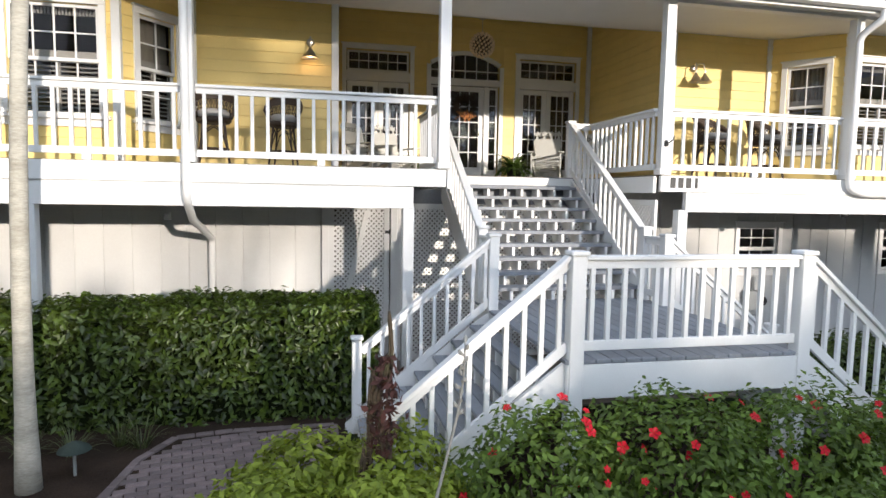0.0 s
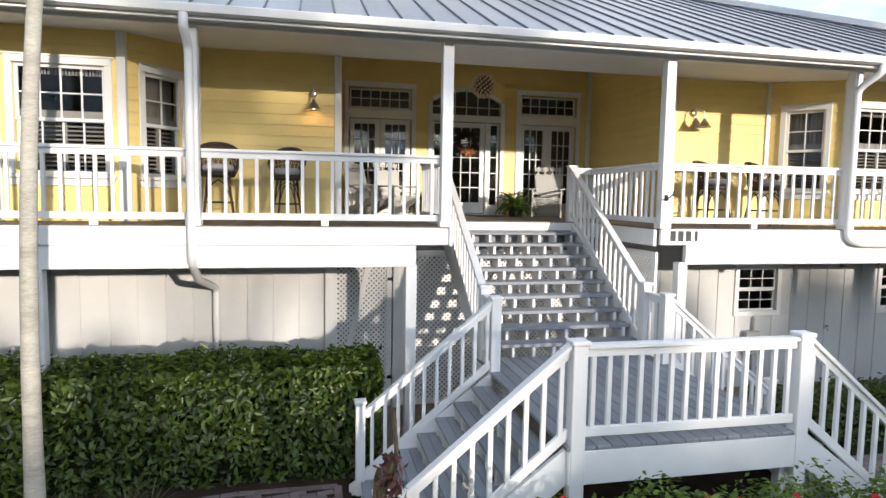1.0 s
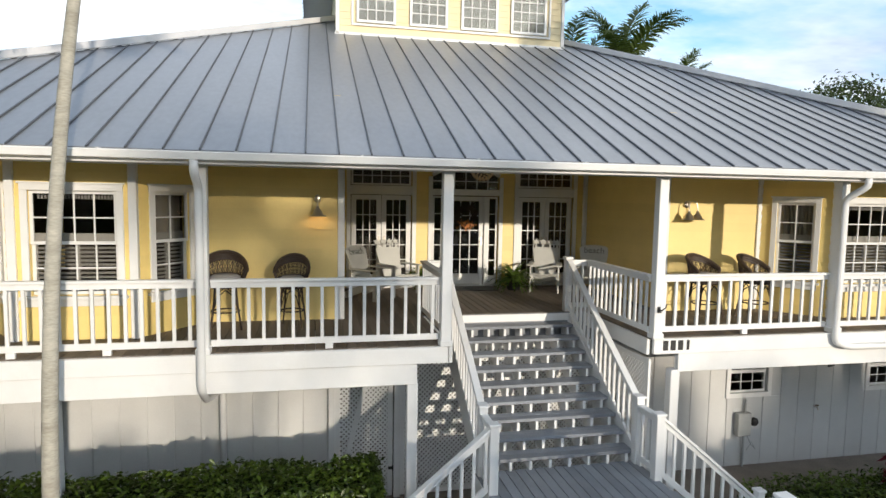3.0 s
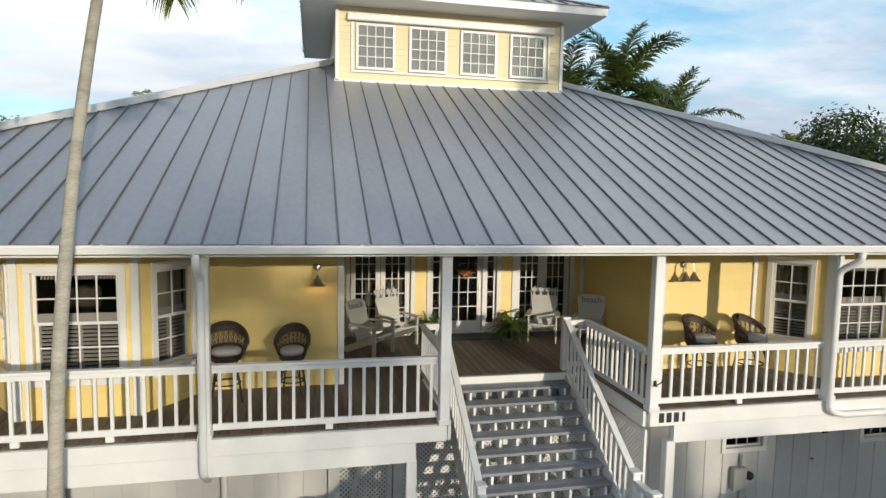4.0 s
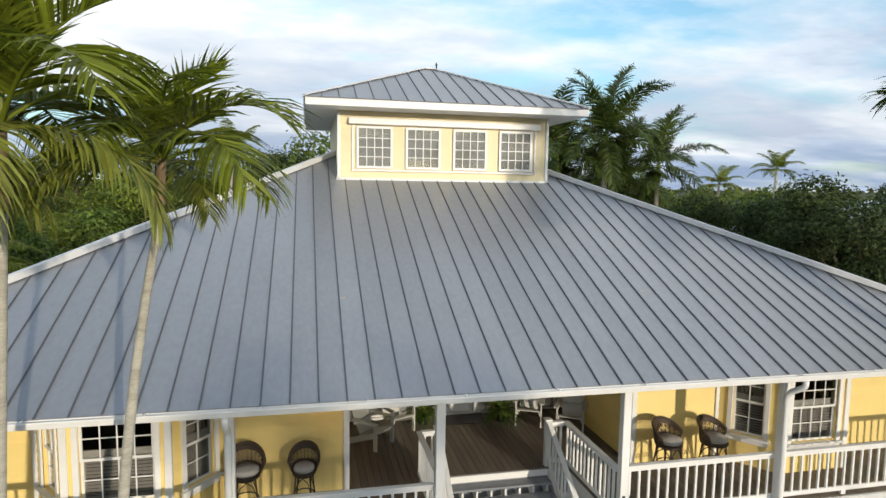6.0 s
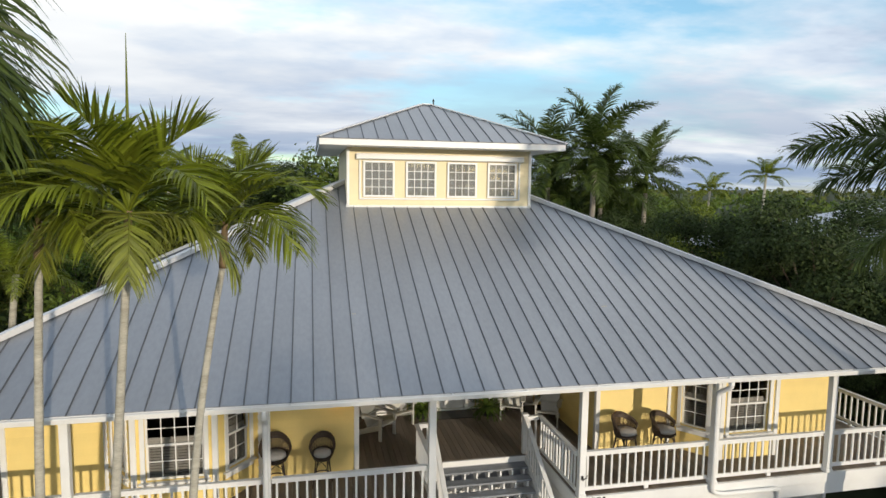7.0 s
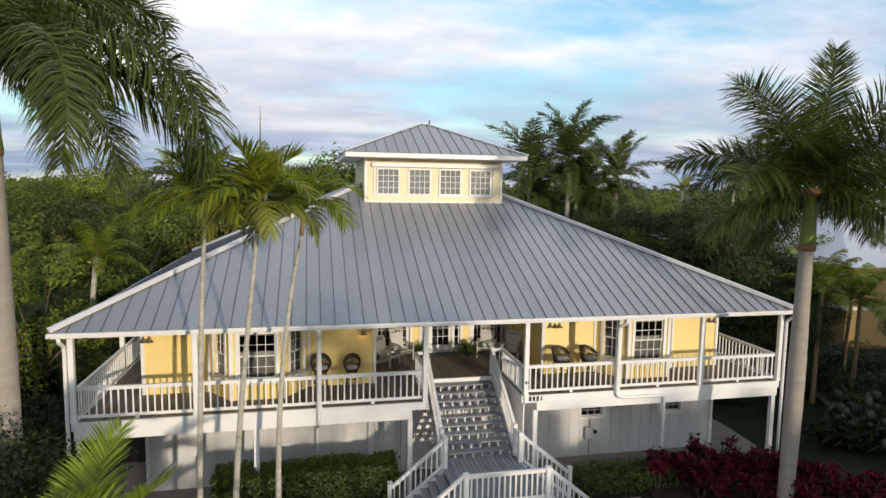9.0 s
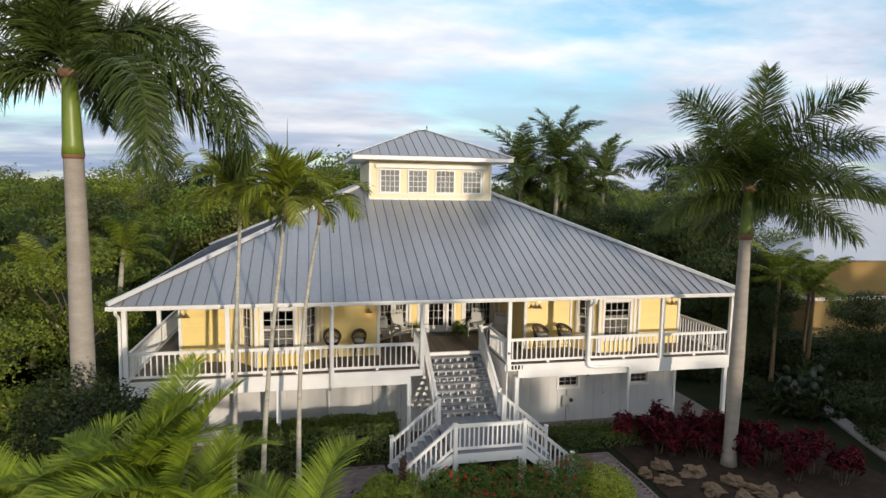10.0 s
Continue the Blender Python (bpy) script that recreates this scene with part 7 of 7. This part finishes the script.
GY = EAVE_Y - 0.03
downspout([(-4.78, GY, 5.6), (-4.78, GY, 5.45), (-4.78, -0.21, 5.28), (-4.78, -0.21, 2.72), (-4.80, 0.25, 2.45), (-4.82, 1.85, 2.10), (-4.82, 1.86, 0.1)], "white downspout running down a post and under the deck")
downspout([(4.80, GY, 5.6), (4.80, GY, 5.48), (4.69, -0.2, 5.28), (4.69, -0.2, 3.02), (4.95, -0.2, 2.94), (6.40, -0.2, 2.93), (6.44, -0.17, 2.80), (6.44, -0.14, 0.1)], "white downspout turning along the deck rim")
downspout([(-11.42, GY, 5.6), (-11.42, GY, 5.48), (-11.40, -0.2, 5.3), (-11.40, -0.2, 3.0), (-11.4, -0.2, 0.1)], "white downspout at the porch corner")
downspout([(10.97, GY, 5.6), (10.97, GY, 5.48), (10.94, -0.2, 5.3), (10.94, -0.2, 3.0), (10.94, -0.2, 0.1)], "white downspout at the porch corner")


def number_bars():
    n = thing("number_plate", "four dark number marks on the white deck rim", "house sign", m=pose(1.95, -0.128, 3.05))
    for k in range(4):
        g = Geo()
        g.box((-0.19 + 0.125 * k, 0, 0), (0.085 if k < 3 else 0.045, 0.008, 0.15), 0.006)
        part("mark", g, BLACK, n)


number_bars()


def post_hook():
    h = thing("hose_hook", "small black metal bracket on a porch post", "bracket", m=pose(1.60, -0.157, 3.60))
    g = Geo()
    g.box((0, 0, 0), (0.05, 0.012, 0.09), 0.004)
    part("plate", g, BLACK, h)
    g = Geo()
    g.tube([(0, 0, 0.02), (0.0, -0.07, 0.0), (0.05, -0.10, 0.05), (0.06, -0.1, 0.1)], 0.01, 6)
    g.tube([(0, 0, -0.02), (0.0, -0.06, -0.03), (-0.05, -0.09, 0.02)], 0.01, 6)
    part("hook", g, BLACK, h)


post_hook()


def meter():
    m = thing("electric_meter", "grey electric meter box with a conduit on the lower wall", "meter box", m=pose(4.78, WING_Y - 0.02, 0.9))
    g = Geo()
    g.box((0, -0.07, 0), (0.30, 0.13, 0.46), 0.015)
    part("box", g, GREYBOX, m)
    g = Geo()
    g.lathe((0, 0, 0), [(0.085, 0.0), (0.085, 0.05), (0.06, 0.08), (0.0, 0.085)], 14)
    for i, v in enumerate(g.v):
        g.v[i] = (v[0] + 0.27, -v[2] - 0.02, v[1] + 0.02)
    part("dial", g, BLACK, m, smooth=True)
    g = Geo()
    g.tube([(0.06, -0.05, 0.23), (0.06, -0.05, 0.48)], 0.022, 8)
    g.tube([(0.05, -0.05, -0.23), (0.05, -0.05, -0.88)], 0.022, 8)
    g.tube([(0.12, -0.05, -0.22), (0.16, -0.12, -0.40), (0.24, -0.14, -0.48), (0.2, -0.1, -0.36), (0.1, -0.09, -0.52)], 0.008, 6)
    part("conduit", g, GREYBOX, m)


GREYBOX = mat("grey_painted_metal", (0.36, 0.37, 0.36), 0.5, vary=0.1, scale=6, bump=0.05)
meter()


def tap():
    t = thing("wall_tap", "small metal hose tap on the lower wall", "tap", m=pose(6.45, WING_Y - 0.02, 1.15))
    g = Geo()
    g.tube([(0, 0, 0), (0, -0.09, 0), (0, -0.12, -0.05)], 0.014, 7)
    part("spout", g, METAL, t)
    g = Geo()
    g.lathe((0, -0.08, 0.02), [(0.0, 0.0), (0.035, 0.01), (0.035, 0.02), (0.0, 0.025)], 10)
    part("handle", g, BRONZE, t)


tap()


def under_spot():
    s = thing("flood_light", "small white flood light under the deck", "flood light", m=pose(-5.45, 1.86, 2.42))
    g = Geo()
    g.lathe((0, 0, 0), [(0.0, 0.05), (0.04, 0.05), (0.055, -0.02), (0.05, -0.05), (0.0, -0.045)], 12)
    part("lamp_head", g, WHITE, s, smooth=True)
    g = Geo()
    g.box((0, 0.05, 0.03), (0.08, 0.04, 0.08), 0.01)
    part("bracket", g, WHITE, s)


under_spot()


def valance(m, u0, u1, z):
    g = Geo()
    n = 24
    for k in range(n):
        u = u0 + (u1 - u0) * (k + 0.5) / n
        g.box((u, 0.16, z), ((u1 - u0) / n * 0.6, 0.01, 0.09), 0)
    ob = part("fringe", g, CUSHION, None, m=m)
    tagged(ob, "pale fringed curtain edge inside the bay window", "curtain", "curtain fringes")


for s in (-1, 1):
    valance(frame_on((6.445 if s > 0 else -6.585) - 0.53, BAY_Y, 0), 0.03, 1.03, FLOOR + 1.98)


# ---- garden things ----
def cactus():
    c = thing("cactus", "tall weathered columnar cactus with woody grey base", "cactus", m=pose(-2.80, -3.62, 0.0))
    rng = random.Random(4)
    cols = [(0.05, [(0, 0, 0), (0.02, 0, 0.8), (-0.02, 0.02, 1.30), (0.06, 0.0, 1.62)]), (0.04, [(-0.06, 0.03, 0), (-0.08, 0.03, 0.6), (-0.07, 0.05, 1.2), (-0.05, 0.04, 1.5)]), (0.035, [(0.07, -0.02, 0), (0.08, 0, 0.5), (0.06, 0.0, 1.05)]), (0.025, [(0.05, 0, 1.3), (0.08, 0, 1.65), (0.06, 0.02, 1.95)]), (0.035, [(-0.12, 0.02, 0), (-0.14, 0.0, 0.5), (-0.12, 0.03, 0.9)])]
    for r, pts in cols:
        r *= 0.72
        g = Geo()
        fine_pts = []
        for a, b in zip(pts, pts[1:]):
            for t in (0, 0.25, 0.5, 0.75):
                fine_pts.append(Vector(a).lerp(Vector(b), t))
        fine_pts.append(Vector(pts[-1]))
        n = 12
        g.tube(fine_pts, [r * (1 + 0.12 * rng.uniform(-1, 1)) * (0.5 if i == len(fine_pts) - 1 else 1) for i in range(len(fine_pts))], n)
        for i in range(0, len(fine_pts) * n, 2):
            p, ctr = Vector(g.v[i]), fine_pts[i // n]
            g.v[i] = tuple(ctr + (p - ctr) * 0.68)
        part("column", g, CACTUS, c)
    dry = np.random.default_rng(8)
    k = 260
    z = dry.uniform(0.85, 1.62, k)
    P = np.stack([dry.normal(0.02, 0.055, k), dry.normal(0.0, 0.05, k), z], 1)
    N = np.stack([dry.normal(0, 1, k), dry.normal(-0.6, 0.8, k), dry.normal(0.2, 0.5, k)], 1)
    part("dried_pads", fast_mesh(leaf_cloud(P, N, 0.085, 0.45, dry, droop=0.1), "dried_pads", DRIED), None, c, "dark red-brown dried pads", kind="stuff")
    k = 900
    z = dry.uniform(0.05, 1.3, k)
    a = dry.uniform(0, math.tau, k)
    x0 = dry.choice([0.0, -0.07, 0.07, -0.13], k)
    tip = np.stack([x0 + 0.075 * np.cos(a), 0.07 * np.sin(a), z + dry.uniform(-0.02, 0.03, k)], 1)
    root = np.stack([x0 + 0.02 * np.cos(a), 0.02 * np.sin(a), z], 1)
    side = np.stack([0.0035 * np.sin(a), -0.0035 * np.cos(a), np.zeros(k)], 1)
    g = Geo()
    g.v = np.stack([root - side, root + side, tip], 1).reshape(-1, 3)
    g.f = np.arange(3 * k).reshape(-1, 3)
    part("spines", fast_mesh(g, "spines", SHEATH), None, c, "fine brown spines", kind="stuff")


DRIED = mat("dried_red_brown_pads", (0.07, 0.025, 0.02), 0.8, vary=0.4, bump=0, island=0.6)
CACTUS = mat("weathered_cactus_skin", (0.085, 0.06, 0.035), 0.8, vary=0.45, scale=6, fine=40, bump=0.8, dirt=(0.10, 0.14, 0.035), dirt_amount=0.8)
cactus()


def pad_cactus(x, y, seed):
    """A clump of flat oval pads growing out of one another, with long leaves at its foot."""
    rng = random.Random(seed)
    c = thing("pad_cactus", "dark green pad cactus clump on the side lawn", "cactus", m=pose(x, y, 0))

    def pad(base, tilt, turn, h):
        g = Geo()
        n = 14
        rot = Euler((tilt, 0, turn), "XYZ").to_matrix()
        for side in (-1, 1):
            g.v.append(tuple(base + rot @ Vector((0, side * 0.035, h * 0.55))))
        for k in range(n):
            a = math.tau * k / n
            g.v.append(tuple(base + rot @ Vector((h * 0.36 * math.sin(a) * (1.0 - 0.18 * math.cos(a)), 0, h * (0.5 - 0.5 * math.cos(a))))))
        g.f = [(0, 2 + k, 2 + (k + 1) % n) for k in range(n)] + [(1, 2 + (k + 1) % n, 2 + k) for k in range(n)]
        part("pad", g, PAD_SKIN, c, smooth=True)
        return base + rot @ Vector((0, 0, h * 0.93))
    for k in range(9):
        p = Vector((rng.uniform(-0.7, 0.7), rng.uniform(-0.5, 0.5), 0.0))
        turn = rng.uniform(0, math.tau)
        for j in range(rng.randint(3, 5)):
            p = pad(p, rng.uniform(-0.55, 0.55), turn + rng.uniform(-0.9, 0.9), rng.uniform(0.38, 0.55))
    r2 = np.random.default_rng(seed)
    P = np.stack([r2.uniform(-1.6, 0.2, 70), r2.uniform(-0.6, 0.4, 70), r2.uniform(0.3, 1.1, 70)], 1)
    N = np.stack([r2.normal(-0.6, 0.5, 70), r2.normal(0, 0.5, 70), r2.uniform(0.2, 0.8, 70)], 1)
    part("foot_leaves", fast_mesh(leaf_cloud(P, N, 0.75, 0.16, r2, droop=0.35), "foot_leaves", DARK_LEAF), None, c, "long dark strap leaves", kind="stuff")


PAD_SKIN = mat("cactus_pad_skin", (0.028, 0.045, 0.022), 0.6, vary=0.3, scale=5, fine=30, bump=0.3, per_piece=0.25)
pad_cactus(14.9, 0.95, 3)
pad_cactus(16.1, 0.4, 7)


def garden_light():
    gl = thing("garden_light", "small black garden path light on the gravel", "garden light", m=pose(9.95, 1.35, 0.03))
    g = Geo()
    g.tube([(0, 0, 0), (0, 0, 0.26)], [0.022, 0.022], 8)
    part("stake", g, BLACK, gl)
    g = Geo()
    g.lathe((0, 0, 0), [(0.0, 0.38), (0.05, 0.37), (0.075, 0.30), (0.07, 0.255), (0.0, 0.25)], 12)
    part("hood", g, BLACK, gl, smooth=True)


garden_light()


def beam_fitting():
    bf = thing("security_light", "small dark light fitting under the porch beam", "light fitting", m=pose(4.8, 0.0, 2.72))
    g = Geo()
    g.box((0, 0, -0.025), (0.12, 0.10, 0.05), 0.01)
    part("mount", g, BLACK, bf)
    g = Geo()
    g.tube([(0, -0.01, -0.05), (0, -0.06, -0.13)], [0.035, 0.055], 10)
    part("lamp_head", g, BLACK, bf, smooth=True)


beam_fitting()


def grass_clump(x, y, r, n, seed, material, label, name="grass_clump", group="border grass", width=0.008):
    rng = np.random.default_rng(seed)
    V, F = [], []
    for k in range(n):
        a = rng.uniform(0, math.tau)
        p = Vector((0.05 * math.cos(a), 0.05 * math.sin(a), 0.0))
        e = rng.uniform(0.7, 1.45)
        d = Vector((math.cos(a) * math.cos(e), math.sin(a) * math.cos(e), math.sin(e)))
        side = Vector((-math.sin(a), math.cos(a), 0)) * width
        L = r * rng.uniform(0.8, 1.4)
        for j in range(4):
            q = p + d * L / 4
            d = (d + Vector((0, 0, -0.35))).normalized()
            w0, w1 = 1 - j / 4.2, 1 - (j + 1) / 4.2
            b = len(V)
            V += [tuple(p - side * w0), tuple(p + side * w0), tuple(q + side * w1), tuple(q - side * w1)]
            F += [(b, b + 1, b + 2), (b, b + 2, b + 3)]
            p = q
    g = Geo()
    g.v, g.f = V, F
    tagged(part(name, fast_mesh(g, name, material), None, m=pose(x, y, 0.04)), label, "grass", group)


BORDER_GRASS = mat("border_grass_blades", (0.12, 0.14, 0.05), 0.5, vary=0.25, bump=0, island=0.4, leaf=0.25)
for k, (x, y) in enumerate(((-5.35, -1.05), (-5.1, -1.15), (-5.75, -1.25), (-6.2, -1.2), (-6.6, -1.3), (-7.0, -1.2))):
    grass_clump(x, y, 0.34, 44, 100 + k, BORDER_GRASS, "clump of thin arching border grass")
SILVER = mat("silver_agave", (0.30, 0.29, 0.26), 0.6, vary=0.2, bump=0, island=0.3)
grass_clump(-1.95, -4.75, 0.50, 60, 130, SILVER, "silvery dry spiky air plant in the shrubs", "spiky_plant", "spiky plants", 0.02)


def bloom_stalk():
    """A tall pale dry flower stalk with small buds."""
    st = thing("flower_stalk", "tall pale dry flower stalk above the shrubs", "plant", m=pose(-2.56, -4.9, 1.02))
    pts = [Vector((-0.10, 0, 0)), Vector((-0.03, 0, 0.30)), Vector((0.04, 0, 0.60)), Vector((0.07, 0, 0.80)), Vector((0.075, 0, 1.0))]
    g = Geo()
    g.tube(pts, [0.011, 0.009, 0.008, 0.006, 0.004], 6)
    part("stalk", g, SILVER, st)
    for k in range(12):
        p = pts[2].lerp(pts[4], k / 11)
        g = Geo()
        a = k * 2.4
        g.tube([p, p + Vector((0.02 * math.cos(a), 0.02 * math.sin(a), 0.012)), p + Vector((0.03 * math.cos(a), 0.03 * math.sin(a), 0.03))], [0.005, 0.014, 0.006], 6)
        part("bud", g, SILVER, st)


bloom_stalk()
for k, (x, y) in enumerate(((18.3, 3.6), (18.9, 5.2), (17.6, 2.2))):
    grass_clump(x, y, 1.3, 60, 140 + k, HEDGE_LEAF, "dark spiky cycad beside the side path", "cycad", "cycads", 0.05)


DULLGREEN = mat("dull_green_metal", (0.045, 0.06, 0.05), 0.8, vary=0.2, bump=0.05, spec=0.2)


def path_light():
    p = thing("path_light", "small mushroom-topped garden path light", "garden light", m=pose(-5.55, -1.75, 0.04))
    g = Geo()
    g.tube([(0, 0, 0), (0, 0, 0.28)], 0.016, 8)
    part("stem", g, GREYBOX, p)
    g = Geo()
    g.lathe((0, 0, 0.26), [(0.15, 0.0), (0.14, 0.02), (0.08, 0.06), (0.03, 0.085), (0.0, 0.09)], 18)
    part("cap", g, DULLGREEN, p, smooth=True)


path_light()


# ---- side path and the neighbouring house ----
bed("side_path", [(14.6, -4.2), (15.1, -4.4), (17.7, 2.4), (21.3, 10.4), (24.5, 16), (23.9, 16.4), (20.6, 10.8), (17.2, 2.9)], CONCRETE, 0.10, "pale concrete side path across the garden")


def neighbour():
    h = thing("neighbour_house", "yellow neighbouring house with a pale metal roof", "house")
    x0, x1, y0, y1, e = 27.1, 50.0, 13.0, 34.0, 5.3
    g = Geo()
    g.box(((x0 + x1) / 2, (y0 + y1) / 2, e / 2), (x1 - x0, y1 - y0, e), 0.02)
    part("wall", g, OCHRE, h)
    g = Geo()
    g.box(((x0 + x1) / 2, (y0 + y1) / 2, 2.6), (x1 - x0 + 0.12, y1 - y0 + 0.12, 0.22), 0.01)
    part("band", g, WHITE, h)
    o = 0.9
    A, B, C, D = (x0 - o, y0 - o, e), (x1 + o, y0 - o, e), (x1 + o, y1 + o, e), (x0 - o, y1 + o, e)
    ym, hh, rr = (y0 + y1) / 2, 3.9, 9.0
    R0, R1 = (x0 + rr, ym, e + hh), (x1 - rr, ym, e + hh)
    g = Geo()
    for poly in ([A, B, R1, R0], [B, C, R1], [C, D, R0, R1], [D, A, R0]):
        g.slab(poly, 0.08)
    part("roof", g, PALEROOF, h)
    for k in range(4):
        w = Geo()
        y = 15.5 + k * 4.4
        w.box((x0 - 0.03, y, 4.0), (0.06, 1.3, 1.3), 0.01)
        win = part("window", w, WHITE, h)
        q = Geo()
        q.box((x0 - 0.065, y, 4.0), (0.02, 1.1, 1.1), 0)
        part("pane", q, GLASSDARK, win)


OCHRE = mat("ochre_stucco", (0.33, 0.215, 0.075), 0.85, vary=0.1, scale=1, fine=30, bump=0.3, dirt=(0.3, 0.2, 0.09), dirt_amount=0.4)
PALEROOF = mat("pale_metal_roof", (0.42, 0.45, 0.50), 0.45, metal=0.15, vary=0.06, scale=0.6, fine=10, bump=0.03)
GLASSDARK = mat("dark_window_glass", (0.03, 0.035, 0.04), 0.08, vary=0.1, bump=0)
neighbour()


# ---- brick path (pieces last) ----
def paver_path(name, label, poly, ang):
    """A running-bond brick path inside a polygon."""
    ob = thing(name, label, "path", kind="structure")
    L, W = 0.20, 0.10
    me = Geo().box((0, 0, 0), (L - 0.008, W - 0.008, 0.05), 0.008).mesh("brick", PAVER)
    c = Vector((sum(p[0] for p in poly) / len(poly), sum(p[1] for p in poly) / len(poly)))
    rot = Matrix.Rotation(radians(ang), 2)
    rng = random.Random(9)

    def inside(x, y):
        odd = False
        for (xa, ya), (xb, yb) in zip(poly, poly[1:] + poly[:1]):
            if (ya > y) != (yb > y) and x < (xb - xa) * (y - ya) / (yb - ya) + xa:
                odd = not odd
        return odd
    edges = [(Vector(a), Vector(b)) for a, b in zip(poly, poly[1:] + poly[:1])]

    def margin(p):
        best = 9.0
        for a, b in edges:
            t = min(1.0, max(0.0, (p - a).dot(b - a) / (b - a).length_squared))
            best = min(best, (p - a.lerp(b, t)).length)
        return best
    for a, b in edges:
        n = max(1, round((b - a).length / L))
        yaw = math.degrees(math.atan2(b.y - a.y, b.x - a.x))
        for k in range(n):
            p = a.lerp(b, (k + 0.5) / n)
            part("brick", me, None, ob, m=pose(p.x, p.y, 0.041 + rng.uniform(-0.002, 0.002), rng.uniform(-0.6, 0.6), rng.uniform(-0.6, 0.6), yaw + rng.uniform(-0.8, 0.8)))
    for j in range(-45, 46):
        for i in range(-25, 26):
            p = rot @ Vector(((i + 0.5 * (j % 2)) * L, j * W)) + c
            if inside(p.x, p.y) and margin(p) > 0.075:
                part("brick", me, None, ob, m=pose(p.x, p.y, 0.035 + rng.uniform(-0.003, 0.003), rng.uniform(-0.6, 0.6), rng.uniform(-0.6, 0.6), ang + rng.uniform(-0.8, 0.8)))


paver_path("brick_path", "greyish-pink brick paver path curving to the side stair", [(-5.35, -3.4), (-5.15, -2.3), (-5.05, -1.5), (-4.8, -0.95), (-4.2, -0.85), (-3.05, -0.85), (-3.05, -2.9), (-3.75, -2.9), (-4.1, -2.4), (-4.35, -3.4)], 12)
paver_path("brick_path", "greyish-pink brick paver path beside the flowering shrubs", [(3.05, -3.2), (3.05, -1.25), (5.1, -1.25), (5.15, -3.0), (5.1, -5.4), (4.35, -5.4), (4.2, -3.9), (3.9, -3.3)], 4)
